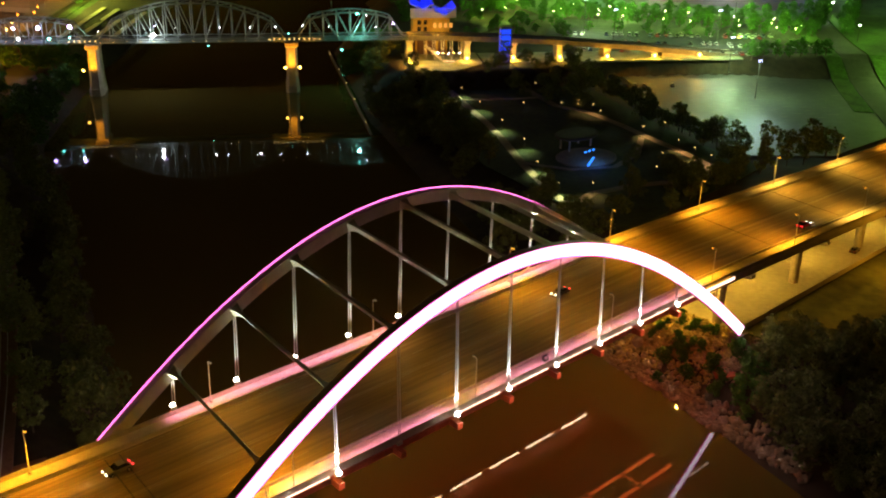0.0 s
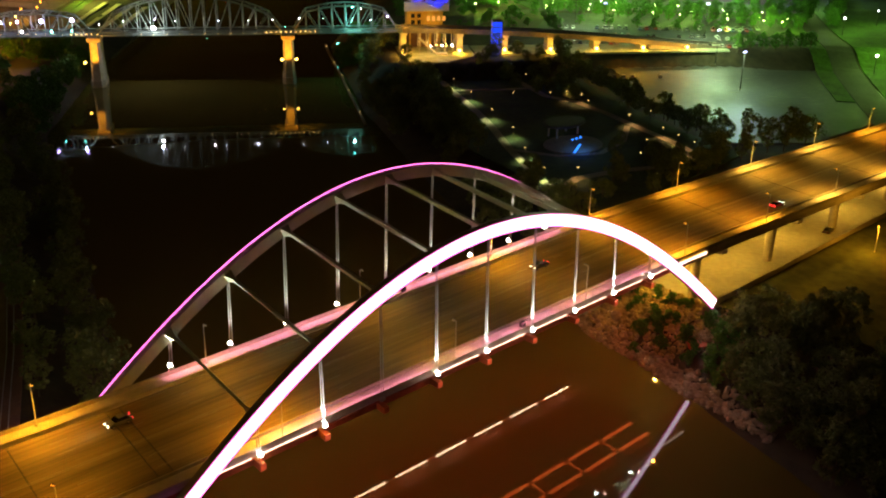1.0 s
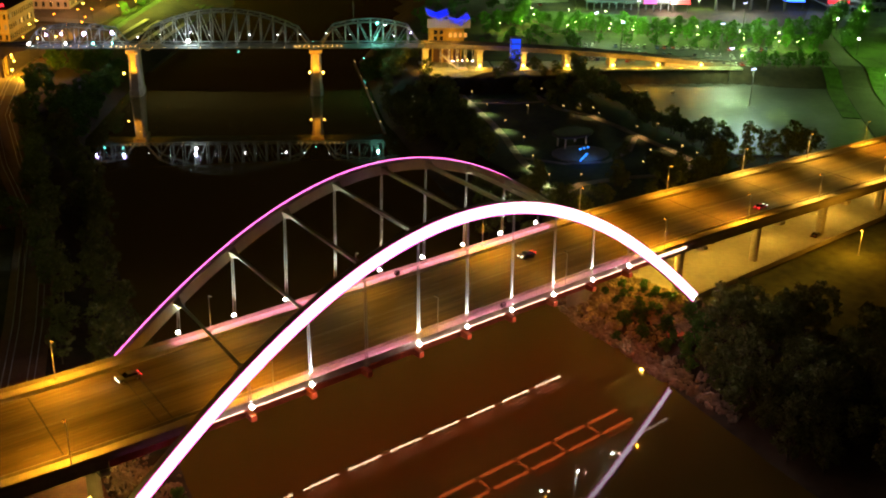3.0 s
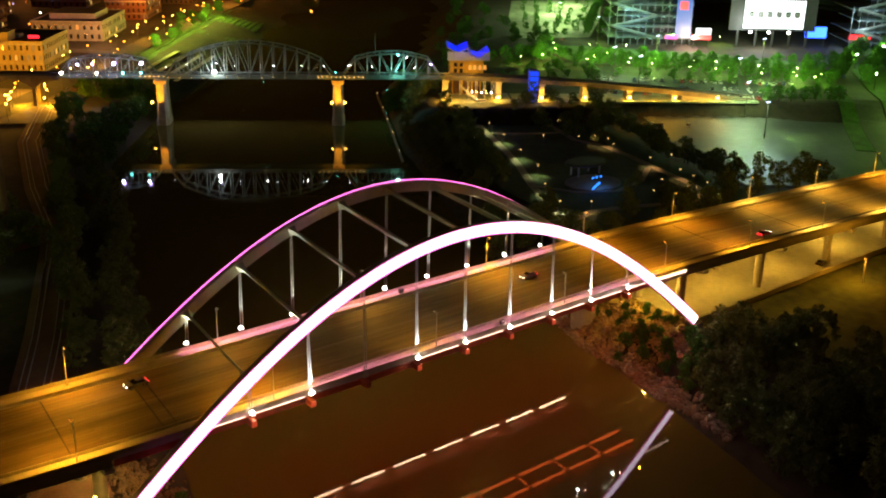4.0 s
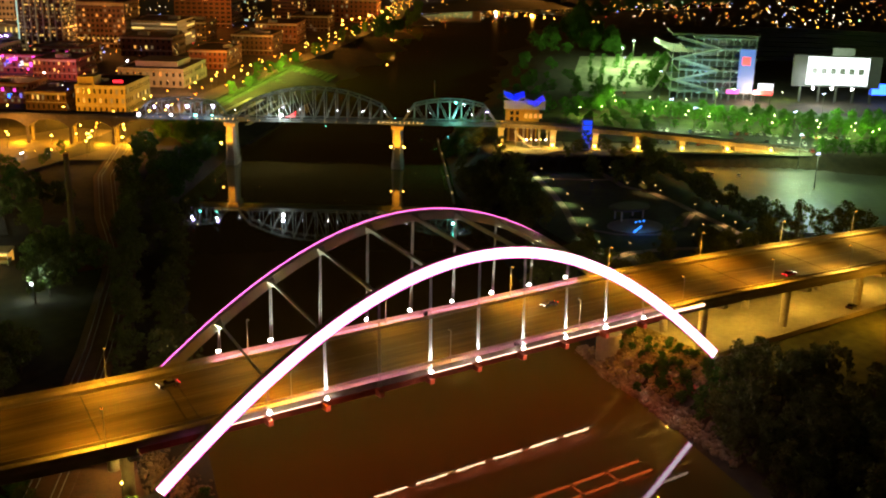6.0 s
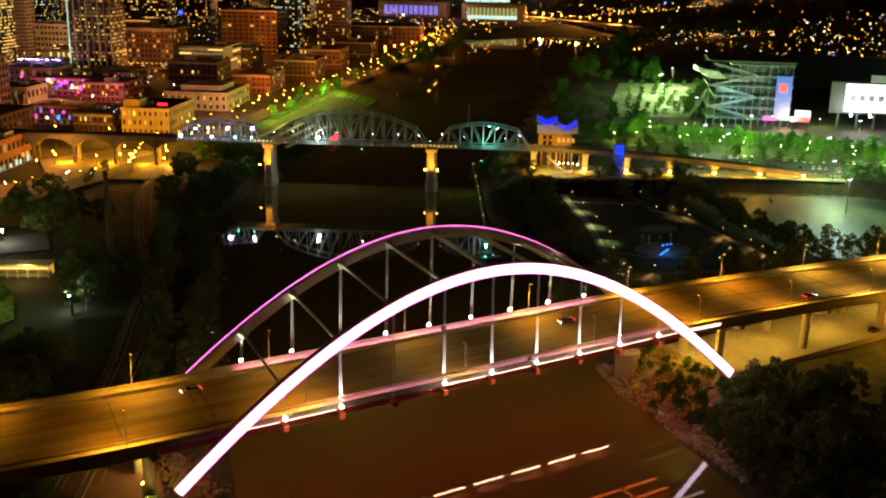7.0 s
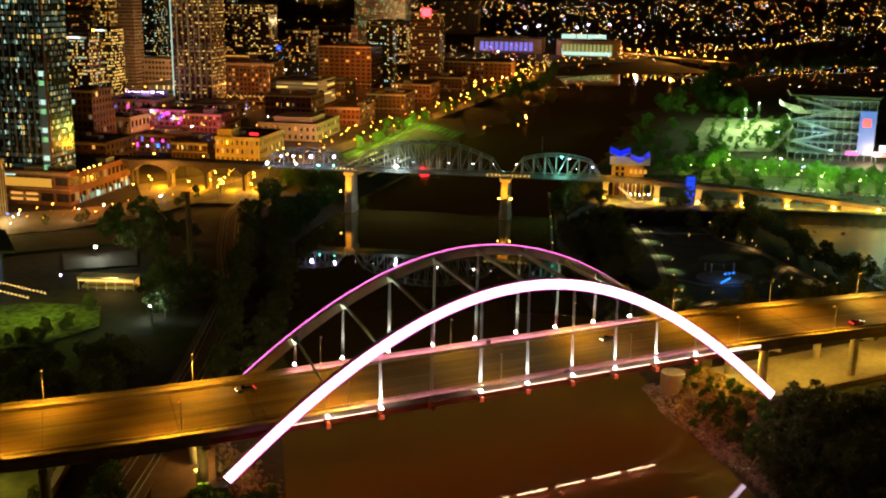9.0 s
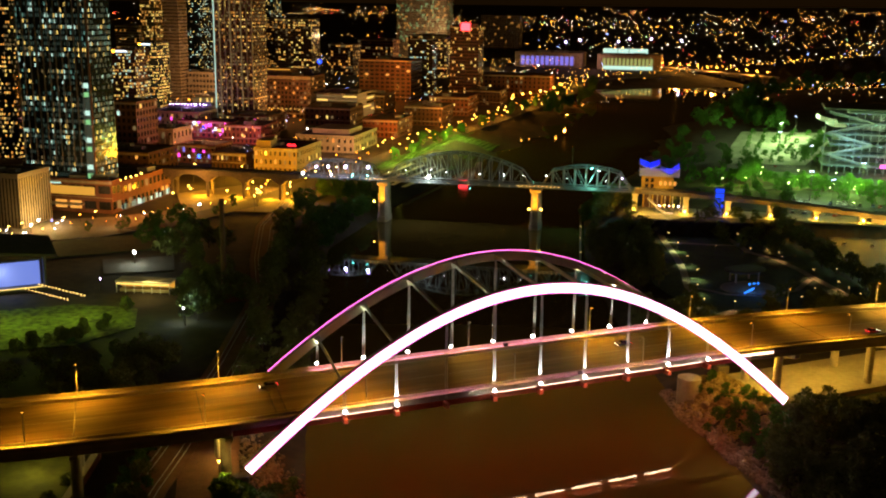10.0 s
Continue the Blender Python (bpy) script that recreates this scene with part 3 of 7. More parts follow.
for s in [-46 + 3.7 * i for i in range(12)]:
    bulb(s, -4.9, FZ - 0.2, G_BULB, 0.13).parent = foot
for s in [4 + 5.6 * i for i in range(14)]:
    bulb(s, -4.9, FZ - 0.9, G_BULB, 0.14).parent = foot
for s in [-9 + 2.2 * i for i in range(6)] + [76 + 2.2 * i for i in range(11)]:
    bulb(s, -5.0, FZ - 0.4, G_BULB, 0.30).parent = foot
for s, z, c, r in ((-46, 1, G_WHITE, 0.7), (-38, 5, G_VIOLET, 0.55), (-31, 5.4, G_VIOLET, 0.6), (-29.5, 1, G_WHITE, 0.5), (-21, 5.6, G_VIOLET, 0.85), (-17, 1, G_CYAN, 0.55), (-8, 6, G_VIOLET, 0.8), (-8.5, 1.2, G_CYAN, 0.4),
                   (3.5, 4, G_WHITE, 0.35), (26.5, 2.0, G_WHITE, 1.1), (27.5, 6, G_VIOLET, 0.4), (13.5, 5.0, G_GREENW, 0.3), (36, 5, G_BULBW, 0.35), (55, 5, G_BULBW, 0.4), (68, 5, G_BULBW, 0.4), (79, 5, G_BULBW, 0.4), (84.5, 2, G_CYAN, 0.35),
                   (91, 5.5, G_BULBW, 0.5), (102, 5, G_BULBW, 0.3), (115, 10.5, G_CYAN, 0.9), (119, 9.5, G_BULBW, 0.4), (123, 4.5, G_BULBW, 0.3), (131, 6.0, G_VIOLET, 0.7), (49.5, -3.0, G_CYAN, 0.35)):
    bulb(s, -4.9, FZ + z, c, r * (0.95 if s < 0 else 0.5 if r < 1 else 0.75)).parent = foot
for s, e, c in ((-38, 2500, (0.6, 0.6, 1)), (-21, 3500, (0.6, 0.6, 1)), (-8, 2500, (0.55, 0.8, 1)), (26.5, 9000, (0.85, 0.9, 1)), (50, 2200, (1, 0.9, 0.8)), (70, 2200, (1, 0.9, 0.8)), (115, 6000, (0.3, 1.0, 0.85)), (131, 2500, (0.6, 0.6, 1))):
    lamp("truss_light", "POINT", e * (1.0 if e > 5000 else 0.8 if s < 0 else 0.16), c, Matrix.Translation(fb(s, -7.0, FZ + 4.0)), 0.4)
mast = thing("mast", "thin steel mast above the footbridge truss", "mast")
part("pole", tube(fb(104, 4.6, FZ + 9), fb(104, 4.6, FZ + 20), 0.14), M_DARKSTEEL, mast)

# river piers
for s in (0.3, 85.6):
    pier = thing("footbridge_pier", "tall tapered stone pier lit orange at its head", "bridge pier", group="piers of the footbridge")
    part("shaft", sweep([[fb(s + a * r, b * q, z) for a, b in ((-1, -0.7), (-0.6, -1), (0.6, -1), (1, -0.7), (1, 0.7), (0.6, 1), (-0.6, 1), (-1, 0.7))] for z, r, q in ((-4, 3.2, 7.0), (3, 3.0, 6.8), (3.1, 2.7, 6.4), (FZ - 4.0, 2.3, 5.6))]), M_STONE, pier)
    part("cap", sweep([[fb(s + a * r, b * q, z) for a, b in ((-1, -1), (1, -1), (1, 1), (-1, 1))] for z, r, q in ((FZ - 3.99, 2.4, 5.7), (FZ - 3.4, 3.0, 6.3), (FZ - 1.96, 3.0, 6.3))]), M_STONE, pier)
    for w, d in ((-8.2, -4.3 if s < 5 else -3.0), (-8.2, 3.4)):
        if s < 5 and d > 0:
            continue
        g = thing("pier_floodlight", "orange floodlight on a bracket beside the pier", "floodlight", group="floodlights of the piers")
        g.location = fb(s + d, w + 1.2, FZ - 12.6)
        part("lens", ball(0.55, (0, 0, 0), 2), G_YELLOW, g, "glowing orange lens")
        part("bracket", beam((0, 0, 0), tuple(fb(s, -5.4, FZ - 13.0) - g.location), 0.2), M_DARKSTEEL, g)
    lamp("pier_light", "SPOT", 26000, (1.0, 0.38, 0.02), look(fb(s - 2.4, -13.5, FZ - 13.5), fb(s, -5.4, FZ - 6.5)), 0.4, 80, 0.8)
# land piers with uplights on the east ramp
for s in (138.5, 165, 186.5, 208.5, 231, 254, 276):
    pier = thing("ramp_pier", "stout concrete pier lit yellow from below", "bridge pier", group="piers of the footbridge ramp")
    h = fz(s) - 1.81
    part("shaft", sweep([[fb(s + a * r, b * q, z) for a, b in ((-1, -1), (1, -1), (1, 1), (-1, 1))] for z, r, q in ((9.0, 1.6, 4.0), (h - 1.2, 1.3, 3.8), (h - 1.0, 1.7, 4.4), (h, 1.7, 4.4))]), M_CONC, pier)
    lamp("ramp_pier_light", "POINT", 4800, (1.0, 0.50, 0.03), Matrix.Translation(fb(s - 0.6, -7.2, EH + 1.5)), 0.4)
    g = thing("ground_floodlight", "yellow floodlight on the ground before a pier", "floodlight", group="floodlights of the ramp")
    g.location = fb(s - 0.6, -6.0, EH + 0.7)
    part("lens", ball(0.75, (0, -0.3, 0.6), 2), G_YELLOW, g, "glowing lens")
    part("housing", box(-0.6, 0.6, -0.5, 0.5, -0.6, -0.5, 0.03), M_DARKSTEEL, g)
# west approach arches, lit yellow
for s in [-60 - 22 * i for i in range(7)]:
    pier = thing("approach_pier", "concrete arch pier of the footbridge approach, lit yellow", "bridge pier", group="piers of the approach")
    for w in (-4.0, 3.0):
        part("column", fb_block(s - 0.7, s + 0.7, w, w + 1.0, 7.0, FZ - 2.2), M_DARKSTONE, pier)
    for e in (-1, 1):
        part("haunch", sweep([[fb(s + e * a, -4.2, FZ - 1.82 - b), fb(s + e * a, 4.2, FZ - 1.82 - b), fb(s + e * a, 4.2, FZ - 1.81), fb(s + e * a, -4.2, FZ - 1.81)] for a, b in ((0.71, 5.0), (3.0, 3.0), (6.5, 1.4), (10.9, 0.9))]), M_DARKSTONE, pier)
for s, e in ((-54, 42000), (-70, 42000), (-90, 42000), (-112, 36000), (-140, 20000)):
    lamp("approach_light", "POINT", e * 0.48, (1.0, 0.42, 0.012), Matrix.Translation(fb(s + 3, -3.0, 12.0)), 0.5)
    g = thing("approach_floodlight", "yellow floodlight on a post beside the footbridge approach", "floodlight", group="floodlights of the approach")
    p = fb(s, -9.0, 0)
    part("post", tube((p.x, p.y, 7.0), (p.x, p.y, 13.6), 0.12, n=6), M_DARKSTEEL, g)
    part("lens", ball(0.5, (p.x, p.y, 13.9)), G_YELLOW, g, "glowing lens")

# ---- the town on the west bank ----
U = Vector((0.60, 0.80, 0))          # along the river
V = Vector((0.80, -0.60, 0))         # towards the river


def land(x, y):
    return float(land_height(np.array([float(x)]), np.array([float(y)]))[0])


def frame_at(x, y, z=None, turn=0.0):
    """A frame whose x axis points to the river and whose y axis points up the river."""
    z = land(x, y) if z is None else z
    m = Matrix(((V.x, U.x, 0, x), (V.y, U.y, 0, y), (0, 0, 1, z), (0, 0, 0, 1)))
    return m @ pose(0, 0, 0, 0, 0, turn)


def tint(name, colour, rough=0.8, **kw):
    return material(name, colour, rough, scale=kw.pop("scale", 0.5), spread=kw.pop("spread", 0.22), bump=0.1, **kw)


M_BRICK = tint("red_brown_brick", (0.22, 0.085, 0.045))
M_BROWN = tint("brown_brick", (0.13, 0.065, 0.035))
M_BEIGE = tint("beige_render", (0.34, 0.27, 0.18))
M_PALE = tint("pale_limestone", (0.42, 0.35, 0.27))
M_YEL = tint("buff_brick", (0.40, 0.28, 0.13))
M_ROOF = tint("dark_flat_roof", (0.07, 0.06, 0.055), 0.95)
M_GLASS = material("dark_curtain_glass", (0.020, 0.030, 0.032), 0.12, metal=0.0, scale=0.3, spread=0.5, spec=0.8)
M_FRAME = tint("grey_metal_frame", (0.22, 0.22, 0.21), 0.5)
M_PANE = material("dark_window_pane", (0.03, 0.03, 0.03), 0.15, scale=0.5, spread=0.4)
W_WARM = glow("warm_window", (1.0, 0.42, 0.07), 1.0)
W_YEL = glow("yellow_window", (1.0, 0.66, 0.15), 1.4)
W_COOL = glow("cool_window", (0.62, 0.95, 0.80), 1.0)
W_DIM = glow("dim_window", (0.9, 0.62, 0.25), 0.2)
W_DIMC = glow("dim_cool_window", (0.35, 0.62, 0.48), 0.06)
W_GOLD = glow("golden_facade_light", (1.0, 0.46, 0.05), 0.7)
W_GREEN = glow("green_lit_glass", (0.40, 1.0, 0.40), 0.6)
W_VIOLET = glow("violet_facade_light", (0.30, 0.24, 1.0), 0.8)
W_TEAL = glow("teal_window", (0.35, 0.85, 0.70), 0.28)
G_NEON = glow("hot_pink_neon", (1.0, 0.08, 0.70), 2.6)
G_RIVER = glow("bright_orange_lamp", (1.0, 0.40, 0.04), 22.0)
G_BLUE3 = glow("deep_blue_beacon", (0.01, 0.05, 1.0), 1.5)
W_TOP = glow("blue_white_sign", (0.75, 0.85, 1.0), 2.2)
rng = random.Random(7)


def panes(name, spots, w, h, axis_x, depth, mats, parent, label):
    """A row of window panes set 6 cm proud of a wall; each pane takes one of the glows."""
    me = bpy.data.meshes.new(name)
    vs, fs, mi = [], [], []
    for (a, z, b), m in spots:
        i = len(vs)
        if axis_x:
            vs += [(a - w / 2, b - depth, z), (a + w / 2, b - depth, z), (a + w / 2, b - depth, z + h), (a - w / 2, b - depth, z + h)]
            vs += [(a - w / 2, b + 0.02, z), (a + w / 2, b + 0.02, z), (a + w / 2, b + 0.02, z + h), (a - w / 2, b + 0.02, z + h)]
        else:
            vs += [(b + depth, a - w / 2, z), (b + depth, a + w / 2, z), (b + depth, a + w / 2, z + h), (b + depth, a - w / 2, z + h)]
            vs += [(b - 0.02, a - w / 2, z), (b - 0.02, a + w / 2, z), (b - 0.02, a + w / 2, z + h), (b - 0.02, a - w / 2, z + h)]
        fs += [(i, i + 1, i + 2, i + 3), (i + 4, i, i + 3, i + 7), (i + 1, i + 5, i + 6, i + 2), (i + 3, i + 2, i + 6, i + 7), (i + 4, i + 5, i + 1, i)]
        mi += [m] * 5
    me.from_pydata(vs, [], fs)
    for m in mats:
        me.materials.append(m)
    me.polygons.foreach_set("material_index", mi)
    ob = new(name, me)
    ob.parent = parent
    if label:
        tagged(ob, label)
    return ob


def building(name, label, x, y, w, d, h, wall, storeys, bays, lit=0.4, glows=None, win=(0.55, 0.6), cat="building", group="buildings of the town", turn=0.0, parapet=True, side_bays=None, z=None, single=False):
    """A block whose corner nearest the river and the road bridge stands at x, y; w runs inland, d up the river."""
    t = thing(name, label, cat, frame_at(x, y, z, turn), group)
    part("shell", box(-w, 0, 0, d, -4, h), wall, t)
    if parapet:
        bm = bmesh.new()
        p = 0.5
        for a in ((-w - 0.2, 0.2, -0.2, p), (-w - 0.2, 0.2, d - p, d + 0.2), (-w - 0.2, -w + p, p + 0.01, d - p - 0.01), (-p, 0.2, p + 0.01, d - p - 0.01)):
            add_box(bm, a[0], a[1], a[2], a[3], h + 0.01, h + 1.0)
        part("parapet", bm, wall, t)
    part("roof", box(-w + 0.55, -0.55, 0.55, d - 0.55, h + 0.01, h + 0.3), M_ROOF, t, "dark flat roof")
    nx = rng.randint(1, 3)
    for i in range(nx):
        a, b = rng.uniform(0.15, 0.75) * w, rng.uniform(0.15, 0.7) * d
        part("roof_plant", box(-a - w * 0.1, -a + w * 0.1, b, b + d * 0.15, h + 0.31, h + rng.uniform(1.8, 3.6)), M_FRAME, t, "metal roof plant box")
    if wall is not M_GLASS and storeys > 1:
        part("cornice", box(-w - 0.35, 0.35, -0.35, -0.205, h - 1.2, h + 0.2), M_PALE if wall is not M_PALE else M_BEIGE, t)
        part("belt_course", box(-w - 0.15, 0.15, -0.18, -0.065, h / storeys - 0.35, h / storeys + 0.1), M_PALE, t)
    glows = glows or [W_WARM, W_YEL, W_DIM, W_COOL]
    mats = [M_PANE] + glows
    if h > 60:
        bays, storeys, lit = int(bays * 1.6), int(storeys * 1.25), lit * 1.05
    sh = h / storeys
    sb = side_bays or max(2, int(bays * d / w))
    front, side = [], []
    for s in range(storeys):
        zz = s * sh + sh * (1 - win[1]) / 2
        mood = rng.random()
        for i in range(bays):
            m = rng.randint(1, len(glows)) if rng.random() < lit * (0.4 + 1.2 * mood) else 0
            front.append(((-w + (i + 0.5) * w / bays, zz, 0.0), m))
        for i in range(sb):
            m = rng.randint(1, len(glows)) if rng.random() < lit * (0.4 + 1.2 * mood) else 0
            side.append((((i + 0.5) * d / sb, zz, 0.0), m))
    if single:
        for sp in front:
            panes("window", [sp], w / bays * win[0], sh * win[1], True, 0.06, mats, t, "")
        for sp in side:
            panes("window", [sp], d / sb * win[0], sh * win[1], False, 0.06, mats, t, "")
    else:
        tagged(panes("window_grid", front, w / bays * win[0], sh * win[1], True, 0.06, mats, t, "small dark and lit window panes"), kind="stuff")
        tagged(panes("window_grid", side, d / sb * win[0], sh * win[1], False, 0.06, mats, t, "small dark and lit window panes"), kind="stuff")
    return t


# tall glass tower on its podium by the river
gt = building("glass_tower", "tall dark glass hotel tower with lit rooms and steel fins", -72, 362, 42, 22, 150, M_GLASS, 42, 20, 0.62, [W_DIMC, W_DIMC, W_TEAL, W_DIMC, W_DIM, W_COOL, W_DIMC, W_DIMC, W_YEL, W_DIMC], (0.5, 0.62), "tower", "towers of the town")
for i in range(12):
    part("fin", box(-42 + i * 3.75, -42 + i * 3.75 + 0.4, -0.7, -0.07, 24, 150), M_FRAME, gt)
part("lit_stair", box(-5.2, -1.0, -0.30, -0.08, 2, 60), W_DIMC, gt, "glazed stair shaft with lights")
for i in range(14):
    part("stair_light", box(-4.8, -1.4, -0.5, -0.31, 3 + i * 4.8, 5.6 + i * 4.8), (W_GREEN, W_COOL, W_DIMC)[i % 3], gt)
part("corner_post", box(-0.6, 0.25, -0.5, -0.1, 0, 150), M_BRICK, gt, "rust-coloured corner post")
pod = building("podium", "brown brick hotel podium with wide lit openings", -66, 349, 52, 9, 17, M_BRICK, 2, 6, 0.5, [W_DIM, W_COOL, W_WARM], (0.8, 0.5), "building")
part("lit_hall", box(-40, -10, -0.35, -0.08, 9.5, 14.0), W_GOLD, pod, "golden lit hall behind glass")
part("canopy", box(-44, -16, -5, -0.4, 4.6, 5.2), M_PALE, pod, "pale entrance canopy")
part("terrace_light", box(-50, -30, -0.5, -0.1, 15.0, 15.8), W_COOL, pod, "row of cool lights")
wing = building("brick_wing", "long brown brick hotel wing with a lit roof terrace", -64.5, 352, 30, 64, 15, M_BRICK, 2, 6, 0.2, [W_WARM, W_DIM], (0.6, 0.5), "building", side_bays=14)
for i in range(28):
    part("shop_window", box(0.08, 0.4, 3 + i * 2.05, 4.4 + i * 2.05, 0.5, 2.2 + rng.uniform(0.3, 1.8)), rng.choice((W_COOL, W_DIMC, W_TEAL, M_PANE, W_DIM, W_COOL)), wing, "lit glass shop window")
for i in range(6):
    part("terrace_lamp", ball(0.4, (-1.5, 4 + i * 5.5, 16.3)), G_YELLOW, wing, "warm terrace lamp")
building("striped_block", "beige block with vertical ribs beside the plaza", -112, 322, 30, 26, 27, M_BEIGE, 1, 16, 0.0, [W_DIM], (0.35, 0.9))
building("dark_tower", "tall dark tower with scattered lit rooms", -104, 570, 34, 34, 135, M_GLASS, 36, 12, 0.4, [W_YEL, W_WARM, W_DIM], (0.55, 0.5), "tower", "towers of the town")
building("black_block", "dark windowless block behind the hotel wing", -27, 542, 20, 30, 40, M_BROWN, 8, 5, 0.06)

# towers and blocks further in
for nm, lb, x, y, w, d, h, mat, st, by, lt, gl in (
    ("office_tower", "office tower with a bright sign at its top", 14, 856, 27, 30, 62, M_BROWN, 16, 8, 0.42, [W_YEL, W_WARM, W_YEL, W_COOL]),
    ("office_tower", "slim office tower with a bright sign at its top", 38, 874, 22, 26, 68, M_GLASS, 18, 7, 0.5, [W_YEL, W_YEL, W_WARM]),
    ("slab_tower", "grey concrete slab tower with lit columns", 44, 1042, 30, 26, 80, M_BEIGE, 20, 10, 0.12, [W_DIM, W_WARM]),
    ("slab_tower", "tall narrow tower with yellow lit floors", 62, 1040, 18, 24, 125, M_YEL, 30, 6, 0.35, [W_YEL, W_WARM]),
    ("beige_block", "wide beige block with long rows of windows", 106, 921, 64, 36, 34, M_BEIGE, 6, 16, 0.08, [W_WARM, W_DIM]),
    ("lit_hall_block", "low glass hall glowing yellow-green", 90, 838, 25, 18, 17, M_FRAME, 2, 10, 0.95, [W_DIM, W_YEL, W_DIM]),
    ("parking_garage", "open parking garage with bright yellow decks", 208, 752, 45, 60, 23, M_PALE, 6, 3, 0.95, [W_DIM, W_YEL, W_DIM]),
    ("brown_block", "big dark brown brick block with few lights", 325, 905, 62, 50, 46, M_BROWN, 10, 10, 0.04, [W_WARM]),
    ("night_tower", "dark tower with a column of white lights", 378, 968, 28, 26, 68, M_BROWN, 16, 7, 0.22, [W_YEL, W_COOL]),
    ("big_hotel", "big pale hotel with many small windows", 620, 1480, 90, 50, 118, M_BEIGE, 26, 22, 0.25, [W_DIM, W_WARM, W_GREEN]),
    ("slab_block", "plain beige office slab", 940, 1820, 84, 40, 68, M_BEIGE, 14, 16, 0.05, [W_WARM]),
    ("far_block", "brown block with a red sign", 407, 899, 34, 30, 84, M_BROWN, 18, 9, 0.16, [W_WARM, W_YEL]),
    ("far_block", "office block with amber floors", 520, 1250, 60, 50, 62, M_BROWN, 12, 12, 0.3, [W_WARM, W_YEL]),
    ("far_tower", "dark far tower with scattered lights", 140, 1180, 36, 36, 120, M_GLASS, 30, 10, 0.32, [W_YEL, W_COOL, W_DIM]),
    ("far_tower", "broad far tower with lit floors", 220, 1260, 46, 36, 95, M_GLASS, 24, 12, 0.3, [W_YEL, W_WARM, W_DIM]),
    ("far_tower", "dark far tower by the hill", 300, 1330, 40, 36, 84, M_BROWN, 20, 10, 0.25, [W_WARM, W_DIM]),
    ("far_tower", "pale narrow tower behind the fins", 70, 930, 18, 20, 130, M_BEIGE, 30, 5, 0.08, [W_DIM]),
    ("far_tower", "glass tower with cool lit rooms", -20, 960, 36, 34, 125, M_GLASS, 32, 10, 0.38, [W_YEL, W_COOL, W_WARM]),
    ("far_tower", "dark tower with yellow lit rooms", -70, 1050, 40, 34, 130, M_GLASS, 32, 10, 0.35, [W_YEL, W_WARM]),
    ("far_tower", "office tower with long yellow lit floors", 305, 1236, 54, 36, 86, M_BROWN, 20, 9, 0.35, [W_YEL, W_DIM, W_WARM]),
    ("far_tower", "slender dark tower with few lights", 284, 1358, 30, 30, 112, M_GLASS, 28, 8, 0.3, [W_YEL, W_DIM, W_COOL]),
    ("far_block", "dark office block with amber rooms", 402, 1340, 40, 40, 46, M_BROWN, 10, 10, 0.3, [W_WARM, W_DIM]),
    ("far_block", "broad brown block with a lit top floor", 514, 1462, 62, 40, 46, M_BRICK, 9, 14, 0.25, [W_WARM, W_DIM]),
    ("far_block", "long brown block near the court house", 651, 1444, 70, 40, 42, M_BROWN, 8, 16, 0.25, [W_WARM, W_YEL, W_DIM]),
    ("far_block", "low dark block with amber windows", 410, 1080, 60, 60, 32, M_BRICK, 7, 12, 0.3, [W_WARM, W_YEL]),
):
    b = building(nm, lb, x, y, w, d, h, mat, st, by, lt, gl, (0.62, 0.5) if nm != "parking_garage" else (0.96, 0.42), "tower" if h > 60 else "building", "towers of the town" if h > 60 else "buildings of the town")
    if "bright sign" in lb:
        part("sign", box(-w * 0.75, -w * 0.3, -0.6, -0.1, h - 2.2, h - 0.6), W_TOP, b, "white glowing sign")
        part("sign", box(-w * 0.9, -w * 0.78, -0.6, -0.1, h - 2.6, h - 0.4), G_ORANGE, b, "orange glowing sign")
    if "red sign" in lb:
        part("sign", box(-w * 0.62, -w * 0.3, -0.8, -0.1, h - 4, h + 5), glow("red_roof_sign", (1.0, 0.03, 0.04), 9.0), b, "red glowing sign")
    if "white lights" in lb:
        for i in range(9):
            part("light_dot", box(-6.0, -5.0, -0.5, -0.1, 14 + i * 6, 15.5 + i * 6), W_YEL, b)

# tower with bright vertical fins
ft = building("fin_tower", "tall pale tower with bright vertical fins and many lit rooms", 97, 710, 36, 30, 150, M_BROWN, 40, 14, 0.42, [W_YEL, W_DIM, W_DIM, W_WARM, W_DIM], (0.7, 0.4), "tower", "towers of the town")
for i in range(8):
    part("fin", box(-36 + i * 5.1 - 0.3, -36 + i * 5.1 + 0.3, -1.4, -0.07, 6, 150), M_PALE, ft, "pale stone fin")
part("edge_light", box(-36.5, -35.7, -1.7, -1.41, 8, 150), W_COOL, ft, "white light strip")
for q in (-31.0, -20.8, -10.6):
    part("edge_light", box(q - 0.25, q + 0.25, -1.7, -1.41, 8, 150), W_DIM, ft, "faint light strip")

# curved brick hotel
BEACONS = ((118, 780), (185, 800))
ch = building("brick_hotel", "round-cornered brown brick hotel with a pale cornice", 165, 764, 62, 40, 40, M_BROWN, 9, 16, 0.25, [W_WARM, W_DIM], (0.5, 0.5))
part("corner_drum", tube((-60, 2, -4), (-60, 2, 40.5), 6.0, n=20), M_BROWN, ch)
part("cornice", box(-62.6, 0.6, -0.6, -0.21, 37.5, 38.6), M_PALE, ch, "pale cornice band")
part("attic", box(-56, -22, 6, 26, 41.1, 47), M_BROWN, ch)
part("attic_light", box(-55, -23, 5.6, 5.95, 45.5, 46.6), W_GOLD, ch, "amber cornice light")
for i in range(14):
    part("street_light", ball(0.7, (-60 + i * 4.4, -1.2, 9.0)), W_YEL, ch)
